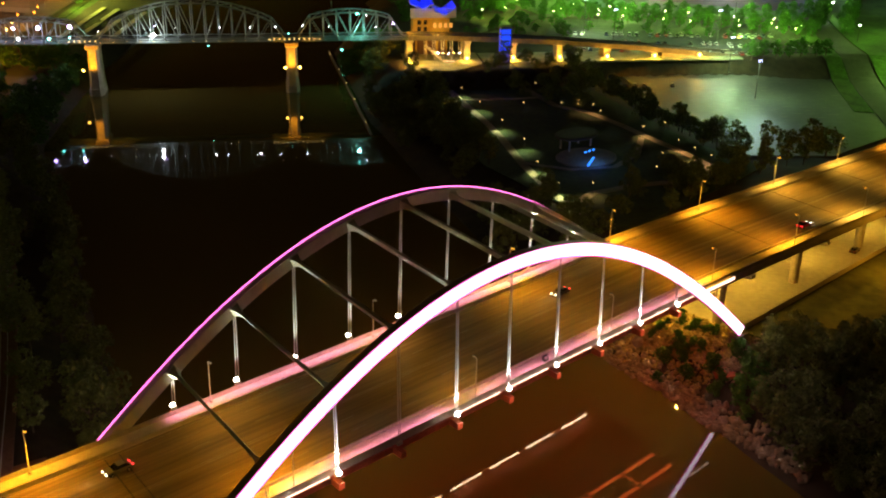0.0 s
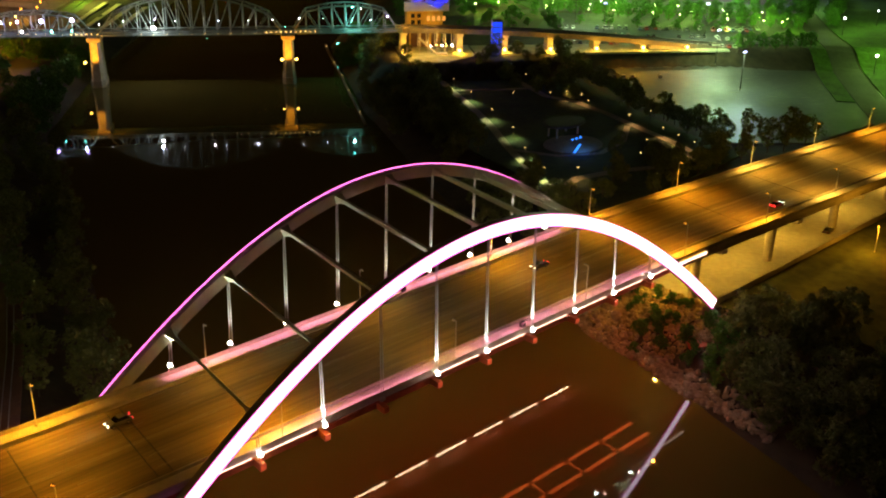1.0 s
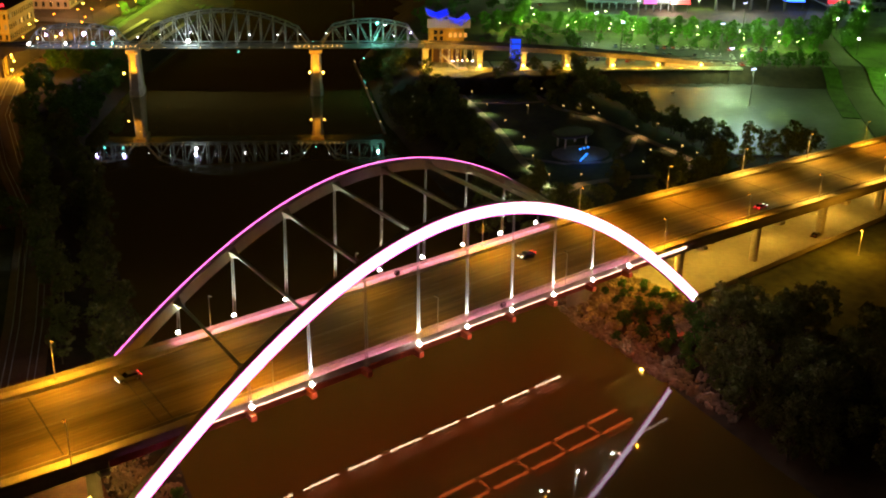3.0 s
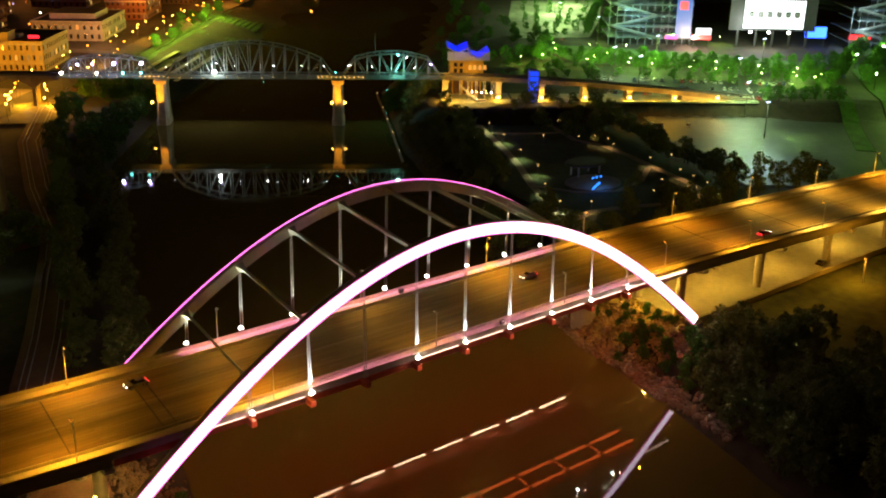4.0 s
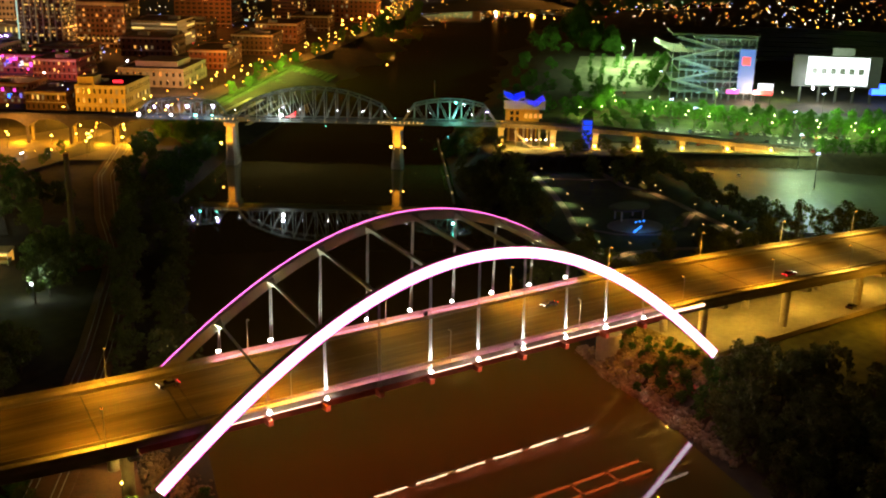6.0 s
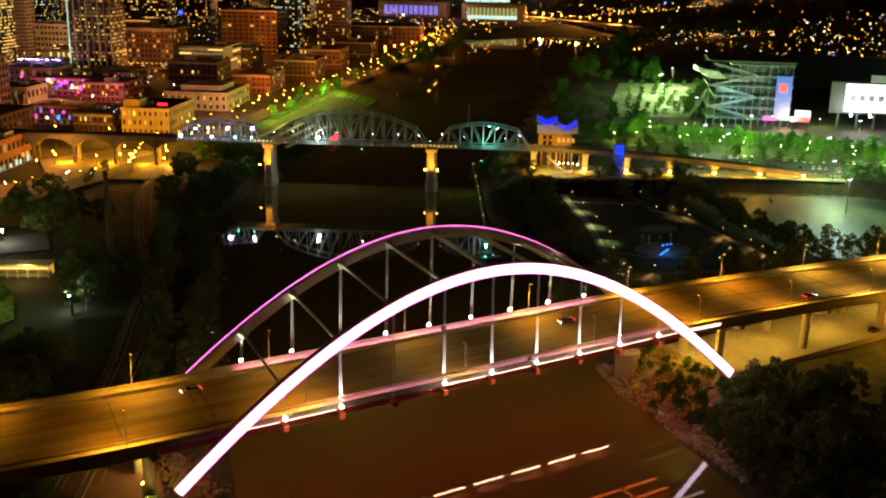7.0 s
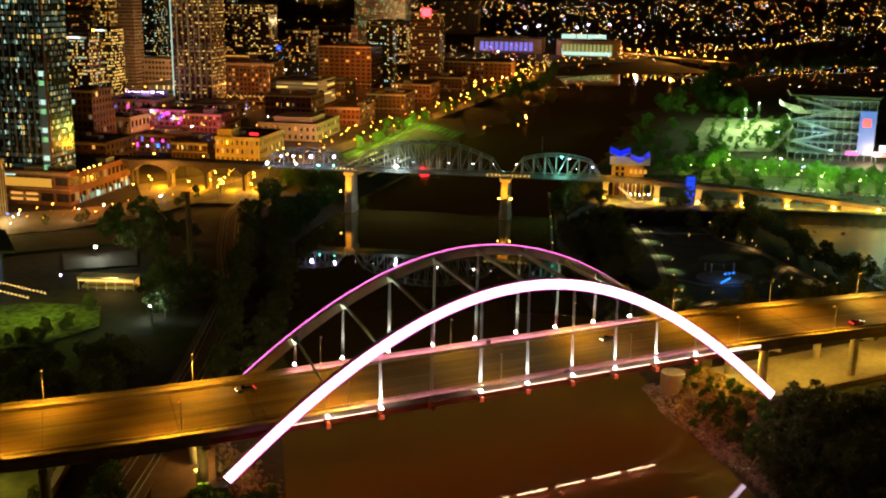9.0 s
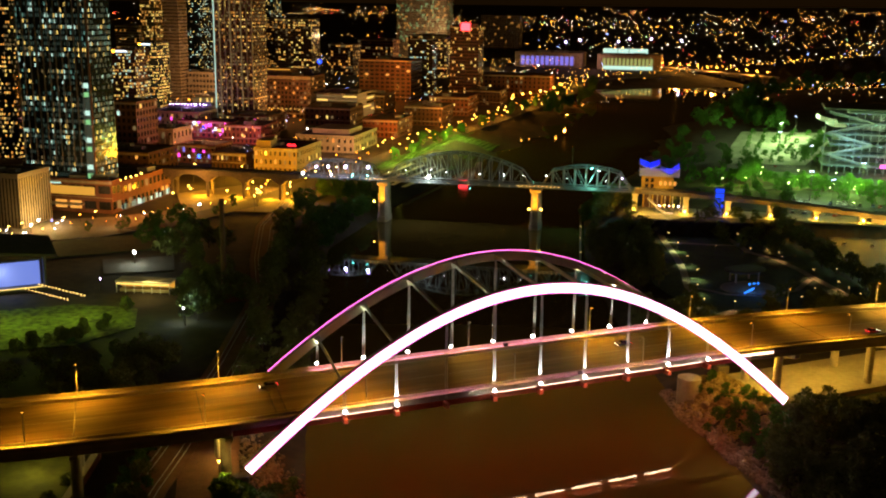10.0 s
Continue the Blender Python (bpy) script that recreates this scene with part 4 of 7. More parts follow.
for bx, by in BEACONS:
    be = thing("blue_beacon", "bright blue beacon light on a tall mast", "beacon", Matrix.Translation((bx, by, 8)), "blue beacons")
    part("mast", tube((0, 0, -4), (0, 0, 51), 0.4), M_DARKSTEEL, be)
    part("globe", ball(2.6, (0, 0, 52.5), 2), G_BLUE3, be, "glowing blue globe")
    part("core", ball(1.0, (-0.8, -2.0, 52.5), 2), G_BLUE, be, "white-blue core")

# civic buildings with lit colonnades
def colonnade(name, label, x, y, w, d, h, n, mat):
    t = building(name, label, x, y, w, d, h, M_PALE, 2, 8, 0.0, [W_DIM], (0.1, 0.1))
    # the floodlight on this wall is put in as the panel's own glow
    part("lit_wall", box(-w * 0.92, -w * 0.12, -0.35, -0.1, h * 0.18, h * 0.78), mat, t, "inner wall glowing as if floodlit")
    for i in range(n):
        a = -w * 0.92 + w * 0.8 * i / (n - 1)
        part("column", tube((a, -1.3, 0.5), (a, -1.3, h * 0.82), w * 0.011, n=8), M_PALE, t)
    part("entablature", box(-w * 0.96, -w * 0.08, -2.4, -0.1, h * 0.82, h * 0.93), M_PALE, t)
    return t


W_YEL2 = glow("yellow_green_light", (0.8, 0.85, 0.25), 0.45)
colonnade("court_house", "pale court house with a violet-lit colonnade", 832, 1374, 118, 60, 25, 12, W_VIOLET)
cv = colonnade("civic_hall", "pale civic hall with yellow-green lit windows", 934, 1286, 108, 60, 25, 14, W_YEL2)
# glowing panel in place of floodlight on the base
part("low_light", box(-98, -14, -2.9, -2.5, 1.0, 7.0), W_COOL, cv, "base panel glowing pale green as if floodlit")

# low brick streets near the footbridge
low = [("pale_hall", "pale classical hall with tall windows", 2, 569, 26, 30, 17, M_PALE, 2, 5, 0.1), ("red_shop_row", "low red brick shop row", 74, 594, 32, 40, 14, M_BRICK, 3, 9, 0.2),
       ("white_hall", "long pale warehouse with a lit cornice", 128, 526, 46, 60, 12, M_PALE, 2, 10, 0.15), ("buff_corner_block", "buff brick corner block lit golden from below", 60, 440, 30, 46, 16.5, M_YEL, 3, 9, 0.25),
       ("shop_block", "low brown shop block near the footbridge", 33, 468, 25, 40, 11, M_BROWN, 2, 8, 0.4), ("brick_row", "long red brick riverside row", 504, 900, 98, 40, 26, M_BRICK, 5, 18, 0.2),
       ("river_block", "brick warehouse facing the river", 192, 602, 30, 50, 14, M_BRICK, 3, 8, 0.3), ("river_block", "brown brick warehouse facing the river", 262, 668, 36, 44, 17, M_BROWN, 4, 9, 0.25),
       ("river_block", "brick warehouse with lit upper windows", 322, 742, 40, 50, 18, M_BRICK, 4, 10, 0.2), ("river_block", "low brown warehouse facing the river", 402, 830, 40, 50, 16, M_BROWN, 4, 10, 0.2),
       ("shop_block", "small brick shop with neon signs", 20, 505, 30, 30, 12, M_BRICK, 3, 7, 0.35), ("shop_block", "painted shop with neon signs", 96, 655, 40, 40, 15, M_BRICK, 3, 9, 0.3),
       ("shop_block", "low roofed hall with violet lights", 40, 672, 44, 36, 18, M_PALE, 3, 10, 0.3), ("shop_block", "dark brick block along the street", 180, 690, 44, 40, 16, M_BROWN, 3, 9, 0.2),
       ("shop_block", "flat-roofed brick block behind the river row", 250, 790, 50, 40, 18, M_BROWN, 4, 10, 0.2), ("shop_block", "low brick block near the footbridge", -30, 470, 50, 40, 14, M_BROWN, 3, 9, 0.15)]
for nm, lb, x, y, w, d, h, mat, st, by, lt in low:
    b = building(nm, lb, x, y, w, d, h, mat, st, by, lt * 0.7, [W_WARM, W_YEL, W_DIM, W_DIM], (0.36, 0.5), single=y < 600)
    if nm == "buff_corner_block":
        part("roof_house", box(-29, -19, 2, 14, 16.85, 22), M_YEL, b)
        part("roof_sign", box(-12, -6, 14, 14.5, 17.0, 18.6), G_RED, b, "red roof sign")
    if nm == "white_hall":
        part("attic", box(-38, -8, 14, 46, 12.35, 16), M_PALE, b)
        for i in range(10):
            part("cornice_light", ball(0.4, (-43 + i * 4.5, -0.6, 10.4)), W_WARM, b)
    if nm in ("pale_hall", "court_house"):
        for i in range(6):
            part("column", tube((-24 + i * 4.4, -0.8, 0), (-24 + i * 4.4, -0.8, 13.5), 0.55, n=8), M_PALE, b)
    if "neon" in lb or "violet" in lb:
        for i in range(7):
            part("neon_sign", box(-w + 2 + i * w / 8, -w + 3.4 + i * w / 8, -0.8, -0.15, h * 0.32 * (1 + i % 2), h * 0.32 * (1 + i % 2) + rng.uniform(1.6, 3.4)), (G_PINK, W_VIOLET, W_TOP, G_PINK, G_BLUE)[i % 5], b, "glowing neon sign")
# neon arcade and a hall with a violet-lit roof
arcade = building("neon_arcade", "low brick music halls crowded with pink and violet neon", 62, 636, 50, 24, 13, M_BRICK, 3, 10, 0.4, [W_WARM, W_YEL, W_DIM], (0.42, 0.55))
for i in range(22):
    w, h, z = rng.uniform(0.8, 2.8), rng.uniform(1.0, 3.2), rng.uniform(2.0, 12.0)
    a = -49 + i * 2.15
    part("neon_sign", box(a, a + w, -1.6, -0.9, z, z + h), rng.choice((G_NEON, G_NEON, W_VIOLET, W_TOP, G_PINK, W_YEL, G_BLUE3)), arcade, "glowing neon sign")
    part("bracket", box(a + w / 2 - 0.1, a + w / 2 + 0.1, -0.9, 0.05, z + 0.3, z + 0.5), M_DARKSTEEL, arcade)
lamp("neon_glow", "POINT", 14000, (1.0, 0.12, 0.6), Matrix.Translation((32, 630, 20)), 1.5)
vh = building("violet_roof_hall", "low pale hall with a row of violet lamps on its roof", 56, 716, 38, 26, 18, M_PALE, 3, 9, 0.2, [W_WARM, W_YEL, W_DIM], (0.42, 0.55))
for i in range(13):
    part("roof_lamp", ball(rng.uniform(0.35, 0.6), (-37 + i * 2.9, 1.5 + (i % 3), 20.2)), G_VIOLET, vh, "violet lamp")
    part("lamp_stem", tube((-37 + i * 2.9, 1.5 + (i % 3), 18.3), (-37 + i * 2.9, 1.5 + (i % 3), 19.8), 0.1, n=5), M_DARKSTEEL, vh)
lamp("violet_roof_glow", "POINT", 8000, (0.5, 0.3, 1.0), Matrix.Translation((40, 722, 33)), 1.0)
# street light that washes the fronts
for x, y, z, e, c in ((48, 420, 20, 13000, (1, 0.58, 0.08)), (20, 440, 18, 12000, (1, 0.58, 0.08)), (-12, 418, 18, 13000, (1, 0.56, 0.08)), (80, 500, 20, 15000, (1, 0.5, 0.12)), (120, 505, 22, 15000, (1, 0.6, 0.35)), (20, 545, 25, 15000, (1, 0.45, 0.25)),
                      (64, 570, 25, 20000, (1, 0.3, 0.5)), (180, 590, 25, 15000, (1, 0.45, 0.1)), (260, 650, 25, 18000, (1, 0.45, 0.1)), (330, 715, 25, 18000, (1, 0.45, 0.1)), (520, 890, 30, 30000, (1, 0.45, 0.1)), (-60, 335, 22, 10000, (1, 0.45, 0.12)), (-100, 320, 16, 10000, (1, 0.75, 0.3)), (-20, 372, 20, 9000, (1, 0.55, 0.15)),
                      (130, 740, 30, 26000, (1, 0.5, 0.15)), (250, 740, 30, 26000, (1, 0.6, 0.15)), (90, 880, 40, 50000, (1, 0.6, 0.3)), (300, 880, 45, 40000, (1, 0.4, 0.1)), (820, 1330, 40, 16000, (1.0, 0.6, 0.5)), (600, 1440, 60, 90000, (1, 0.7, 0.4))):
    lamp("street_glow", "POINT", e * 1.7, (c[0], c[1] ** 1.5, c[2] ** 1.5), Matrix.Translation((x, y, z)), 1.5)

# street lamps' light in the river street and the streets behind
for x, y, e in ((30, 385, 9000), (92, 440, 9000), (150, 515, 9000), (215, 578, 9000), (280, 640, 9000), (345, 712, 9000), (420, 795, 12000), (490, 872, 12000), (560, 955, 14000), (640, 1070, 16000), (-8, 500, 9000), (40, 560, 9000), (4, 610, 9000), (100, 690, 10000), (170, 740, 10000), (120, 590, 9000), (60, 780, 14000), (240, 860, 14000), (400, 1000, 18000), (180, 960, 18000)):
    lamp("street_light", "POINT", e * 1.7, (1.0, 0.40, 0.03), Matrix.Translation((x, y, 17)), 0.8)
# streets and squares
def slab(name, label, pts, z, mat, cat="road", thick=0.3):
    bm = bmesh.new()
    lo = [bm.verts.new((px, py, z - thick)) for px, py in pts]
    hi = [bm.verts.new((px, py, z)) for px, py in pts]
    bm.faces.new(hi)
    bm.faces.new(lo[::-1])
    n = len(pts)
    for i in range(n):
        j = (i + 1) % n
        bm.faces.new((lo[i], lo[j], hi[j], hi[i]))
    bmesh.ops.recalc_face_normals(bm, faces=bm.faces)
    return tagged(part(name, bm, mat), label, cat, kind="structure")


def ribbon(name, label, line, width, z, mat, cat="road"):
    pts_l, pts_r = [], []
    for i, p in enumerate(line):
        a, b = Vector(line[max(0, i - 1)]), Vector(line[min(len(line) - 1, i + 1)])
        t = (b - a).normalized()
        nrm = Vector((-t.y, t.x)) * width / 2
        pts_l.append(tuple(Vector(p) + nrm))
        pts_r.append(tuple(Vector(p) - nrm))
    return slab(name, label, pts_l + pts_r[::-1], z, mat, cat)


RIVER_STREET = [(-60, 300), (10, 352), (60, 405), (118, 470), (200, 560), (300, 660), (400, 770), (500, 880), (600, 1000), (680, 1130), (800, 1180), (1100, 1260), (1500, 1360)]
ribbon("river_street", "asphalt street along the river bank", RIVER_STREET, 16, 8.9, M_ASPHALT)
ribbon("side_street", "asphalt street between brick blocks", [(118, 470), (80, 520), (50, 556), (0, 620)], 13, 8.92, M_ASPHALT)
M_PLAZA = material("dark_plaza_paving", (0.17, 0.14, 0.11), 0.85, scale=0.8, spread=0.25)
slab("plaza", "pale paved plaza before the hotel", [(-140, 290), (-80, 292), (-30, 312), (12, 346), (2, 358), (-66, 338), (-140, 345)], 8.8, M_PLAZA, "pavement")
# terraced riverside lawn that steps down to the water
EDGE = [(150, 420), (180, 456), (222, 505), (262, 551), (300, 595)]
lawn = thing("river_lawn", "long green riverside lawn in shallow terraces", "lawn", kind="structure")
for i in range(9):
    w0, w1, z = 5.0 + i * 4.4, 9.0 + i * 4.4, 2.6 + i * 0.82
    rings = []
    for ex, ey in EDGE:
        rings.append([(ex - 0.77 * w1, ey + 0.64 * w1, z - 2.5), (ex - 0.77 * w0, ey + 0.64 * w0, z - 2.5), (ex - 0.77 * w0, ey + 0.64 * w0, z - 0.25), (ex - 0.77 * w1, ey + 0.64 * w1, z + 0.1)])
    part("terrace", sweep(rings), M_GRASS, lawn, "mown grass terrace")
# unseen fill lamps added above the terraces to brighten the grass
for x, y in ((140, 462), (166, 492), (192, 522), (218, 552), (244, 582)):
    lamp("lawn_lamp_light", "POINT", 22000, (0.85, 1.0, 0.12), Matrix.Translation((x, y, 17)), 0.8)
for i in range(4):
    o = i * 6.0
    slab("river_steps", "long pale riverside steps", [(96 + o, 404 - o * 0.75), (98 + o, 402 - o * 0.75), (152 + o, 462 - o * 0.75), (150 + o, 464 - o * 0.75)], 8.6 - i * 0.9, M_CONC, "steps")

slab("approach_square", "dark asphalt square below the footbridge approach", [(-30, 345), (20, 318), (60, 372), (20, 412), (-25, 395)], 8.85, M_PLAZA, "road")
# railway along the west bank
RAIL = [(-140, -90), (-118, -38), (-97, 12), (-87, 32), (-70, 70), (-60, 92), (-37, 148), (-28, 172), (-17, 222), (2, 289), (30, 350), (58, 388)]
ribbon("railway_bed", "brown gravel railway bed with worn rails", RAIL, 11, 8.75, tint("railway_ballast", (0.19, 0.10, 0.06), 0.95, scale=1.5), "railway")
for off in (-3.4, -1.9, 1.9, 3.4):
    line = []
    for i, p in enumerate(RAIL):
        a, b = Vector(RAIL[max(0, i - 1)]), Vector(RAIL[min(len(RAIL) - 1, i + 1)])
        t = (b - a).normalized()
        line.append((p[0] - t.y * off, p[1] + t.x * off))
    ribbon("rail", "worn steel rail", line, 0.16, 8.95, M_CABLE, "rail")
# bulbs by the railway under the footbridge, and street lamps
def street_post(h, mat, name, label, group):
    t = thing(name, label, "street lamp", group=group)
    part("post", tube((0, 0, 0), (0, 0, h), 0.14, 0.09, 6), M_DARKSTEEL, t)
    part("globe", ball(0.42, (0, 0, h + 0.3), 2), mat, t, "glowing lamp globe")
    return t


kinds = [street_post(8, G_YELLOW, "street_lamp", "street lamp with a yellow glowing globe", "street lamps of the town"), street_post(8, G_ORANGE, "street_lamp", "street lamp with an orange glowing globe", "street lamps of the town"), street_post(9, G_WHITE, "street_lamp", "street lamp with a white glowing globe", "street lamps of the town")]
used = set()


def post(i, x, y, z=None):
    m = Matrix.Translation((x, y, land(x, y) if z is None else z))
    if i not in used:
        used.add(i)
        kinds[i].matrix_basis = m
    else:
        again(kinds[i], m)


for x, y in ((5.5, 330), (9, 338), (12, 348), (15.6, 355), (31, 351), (15, 373), (27, 379), (34, 396), (42, 405), (6.5, 412), (-9, 429), (-22, 372), (-34, 352), (48, 378), (60, 398), (13, 525), (34, 512), (22, 432), (-4, 452)):
    post(0, x, y, 8.8)
for (ax, ay), (bx, by) in zip(RIVER_STREET[1:], RIVER_STREET[2:]):
    n = max(2, int(math.hypot(bx - ax, by - ay) / 17))
    for i in range(n):
        s = i / n
        dx, dy = (bx - ax), (by - ay)
        l = math.hypot(dx, dy)
        for e in (-8, 8):
            post(1 if rng.random() < 0.55 else 0, ax + dx * s - dy / l * e * rng.uniform(0.6, 1.6) + rng.uniform(-7, 7), ay + dy * s + dx / l * e + rng.uniform(-7, 7))
for i in range(70):
    s, w = rng.uniform(40, 700), rng.uniform(10, 330)
    p = Vector((40, 420, 0)) + U * s - V * w
    post(rng.choice((0, 1, 1, 2)), p.x, p.y)

# glow of the spread-out town: far lamps that nobody could count
def far_lights(name, label, n, mats, area, seed, size=(0.9, 2.2)):
    r = random.Random(seed)
    vs, fs, mi = [], [], []
    made = 0
    while made < n:
        x, y = area(r)
        xa, ya = np.array([x]), np.array([y])
        d, _ = river_distance(xa, ya)
        if d[0] < 12:
            continue
        z = float(land_height(xa, ya)[0]) + r.uniform(4, 16)
        q = 0.34 * r.uniform(*size) * (2.0 if r.random() < 0.12 else 1.0) * (0.6 + math.hypot(x, y) / 2600)
        i = len(vs)
        vs += [(x - q, y, z), (x + q, y, z), (x, y - q, z), (x, y + q, z), (x, y, z - q), (x, y, z + q)]
        fs += [(i, i + 2, i + 5), (i + 2, i + 1, i + 5), (i + 1, i + 3, i + 5), (i + 3, i, i + 5), (i + 2, i, i + 4), (i + 1, i + 2, i + 4), (i + 3, i + 1, i + 4), (i, i + 3, i + 4)]
        mi += [r.randrange(len(mats))] * 8
        made += 1
    me = bpy.data.meshes.new(name)
    me.from_pydata(vs, [], fs)
    for m in mats:
        me.materials.append(m)
    me.polygons.foreach_set("material_index", mi)
    return tagged(new(name, me), label, "lights", kind="stuff")


def fan(r):
    """Lights gather along far streets."""
    if not lanes or r.random() < 0.09:
        a, d = r.uniform(radians(-2), radians(62)), 1100 + 3500 * r.random() ** 1.2
        lanes.append((d * math.sin(a) - 100, d * math.cos(a) - 150, r.uniform(0, 3.14), r.uniform(40, 260)))
    x, y, a, l = lanes[-1]
    t = r.uniform(-l, l)
    return x + math.cos(a) * t + r.gauss(0, 12), y + math.sin(a) * t + r.gauss(0, 12)


lanes = []


def fan_east(r):
    a, d = r.uniform(radians(28), radians(66)), 1150 + 2600 * r.random() ** 1.1
    return d * math.sin(a) - 100, d * math.cos(a) - 150


def town(r):
    s, w = r.uniform(0, 1250), r.uniform(0, 620)
    p = Vector((60, 440, 0)) + U * s - V * w
    return p.x, p.y


D_A = glow("far_amber_light", (1.0, 0.36, 0.03), 8.0)
D_Y = glow("far_yellow_light", (1.0, 0.52, 0.10), 7.0)
D_W = glow("far_white_light", (1.0, 0.85, 0.6), 8.0)
D_B = glow("far_blue_light", (0.2, 0.3, 1.0), 6.9)
D_G = glow("far_green_light", (0.5, 1.0, 0.4), 3.7)
D_R = glow("far_red_light", (1.0, 0.06, 0.04), 5.5)
far_lights("distant_lights", "countless amber and white lights of the far suburbs", 2100, [D_A, D_A, D_Y, D_Y, D_W, D_A, D_Y, D_A, D_W, D_A, D_R], fan, 3, (0.6, 1.6))
far_lights("suburb_lights", "dense amber and white lights of suburbs beyond the river bend", 1300, [D_A, D_Y, D_Y, D_W, D_A, D_W, D_A, D_A, D_Y, D_A, D_Y, D_W, D_G, D_R, D_B], fan_east, 13, (0.9, 2.1))
far_lights("town_lights", "scattered shop and window lights among the streets", 1500, [D_A, D_Y, D_A, D_W, D_Y, D_A, D_R, D_Y, D_B], town, 5, (0.45, 1.1))

W_BANK = glow("violet_lamp_bank", (0.36, 0.22, 1.0), 1.6)
# floodlit ball park far behind
for i, (x, y) in enumerate(((905, 1560), (960, 1600), (1010, 1540), (1075, 1600), (1120, 1590), (1150, 1530))):
    g = thing("floodlight_mast", "tall sports floodlight mast with violet-white lamps", "light mast", group="ball park masts")
    z = land(x, y)
    part("mast", tube((x, y, z - 1), (x, y, z + 30), 0.6), M_DARKSTEEL, g)
    part("lamp_bank", ball(3.4, (x, y, z + 32)), W_BANK, g, "glaring lamp bank")
    part("lamp_core", ball(1.3, (x - 1.5, y - 3.2, z + 32)), G_WHITE, g, "white lamp core")
bp = thing("ball_park_stand", "long white floodlit ball park stand", "building", frame_at(1120, 1600))
# floodlight on the stand is painted in as emission
part("stand", box(-90, 0, 0, 20, -2, 10), W_COOL, bp, "pale stand front glowing as if floodlit")

# far highway bridge across the river
hw = thing("highway_bridge", "long low highway bridge with a row of orange lamps", "bridge")
A, B = Vector((962, 1430, 0)), Vector((985, 1060, 0))
t = (B - A).normalized()
bm = bmesh.new()
sd = Vector((-t.y, t.x, 0)) * 9
add_hexa(bm, [A - sd + Vector((0, 0, 13)), B - sd + Vector((0, 0, 13)), B + sd + Vector((0, 0, 13)), A + sd + Vector((0, 0, 13)), A - sd + Vector((0, 0, 15)), B - sd + Vector((0, 0, 15)), B + sd + Vector((0, 0, 15)), A + sd + Vector((0, 0, 15))])
bmesh.ops.recalc_face_normals(bm, faces=bm.faces)
part("deck", bm, M_CONC, hw)
for i in range(8):
    p = A.lerp(B, (i + 0.5) / 8)
    part("pier", box(p.x - 2, p.x + 2, p.y - 2, p.y + 2, -3, 12.99), M_CONC, hw)
for i in range(16):
    p = A.lerp(B, (i + 0.3) / 16)
    part("lamp", ball(1.1, (p.x, p.y, 22)), G_RIVER, hw, "orange lamp")
    part("lamp_post", tube((p.x, p.y, 15), (p.x, p.y, 20.5), 0.2, n=6), M_DARKSTEEL, hw)
for i in range(4):
    p = A.lerp(B, (i + 0.5) / 4)
    lamp("highway_glow", "POINT", 90000, (1.0, 0.4, 0.05), Matrix.Translation((p.x, p.y, 22)), 1.5)
tall = thing("river_lamp", "tall street lamp with a bright orange head beside the river", "street lamp", Matrix.Translation((391, 777, 8)), "tall lamps by the river")
part("mast", tube((0, 0, -2), (0, 0, 16), 0.25, 0.15, 6), M_DARKSTEEL, tall)
part("head", ball(0.9, (0, 0, 16.6), 2), G_RIVER, tall, "bright orange head")
for x, y in ((408, 788), (424, 800), (446, 818), (452, 790), (486, 858), (520, 900), (372, 742)):
    again(tall, Matrix.Translation((x, y, 8)))

# ---- east bank ----
EZ = 6.45
M_PARKGRASS = material("dark_park_grass", (0.026, 0.042, 0.008), 0.95, scale=0.5, spread=0.5, bump=0.4)
M_DRYGRASS = material("dry_brown_grass", (0.075, 0.085, 0.016), 0.95, scale=0.3, spread=0.5, bump=0.3)
M_CARLOT = material("dark_worn_asphalt", (0.055, 0.06, 0.055), 0.92, scale=0.3, spread=0.45, bump=0.15, spec=0.2)
M_PALELOT = material("worn_pale_asphalt", (0.30, 0.30, 0.20), 0.9, scale=0.25, spread=0.4, bump=0.1)
slab("parking_lot", "broad grey empty parking lot beside the park", [(268, 184), (226, 122), (208, 76), (232, 56), (300, 52), (360, 112), (322, 158)], EZ, M_LOT, "parking lot")
slab("parking_lot", "asphalt parking lot with rows of cars", [seat(*p) for p in [(300, 262), (268, 222), (318, 168), (366, 118), (455, 176), (400, 240), (345, 292)]], EH + 0.1, M_CARLOT, "parking lot")
slab("parking_lot", "pale parking lot dotted with trees", [(350, 364), (396, 342), (470, 402), (556, 482), (482, 516), (410, 440)], EH + 0.1, M_PALELOT, "parking lot")
def draped(name, label, line, width, mat, cat, lift):
    """A strip that follows the ground, along a line given by its middle."""
    pts = []
    for (ax, ay), (bx, by) in zip(line, line[1:]):
        n = max(1, int(math.hypot(bx - ax, by - ay) / 6))
        pts += [Vector((ax + (bx - ax) * i / n, ay + (by - ay) * i / n)) for i in range(n)]
    pts.append(Vector(line[-1]))
    vs, fs, m = [], [], 7
    for i, p in enumerate(pts):
        t = (pts[min(i + 1, len(pts) - 1)] - pts[max(i - 1, 0)]).normalized()
        for j in range(m):
            q = p + Vector((-t.y, t.x)) * width * (j / (m - 1) - 0.5)
            vs.append((q.x, q.y, land(q.x, q.y) + lift))
        if i:
            fs += [((i - 1) * m + j, (i - 1) * m + j + 1, i * m + j + 1, i * m + j) for j in range(m - 1)]
    ob = new(name, mesh_of(name, vs, fs, mat))
    ob.modifiers.new("thickness", "SOLIDIFY").thickness = 0.3
    return tagged(ob, label, cat, kind="structure")


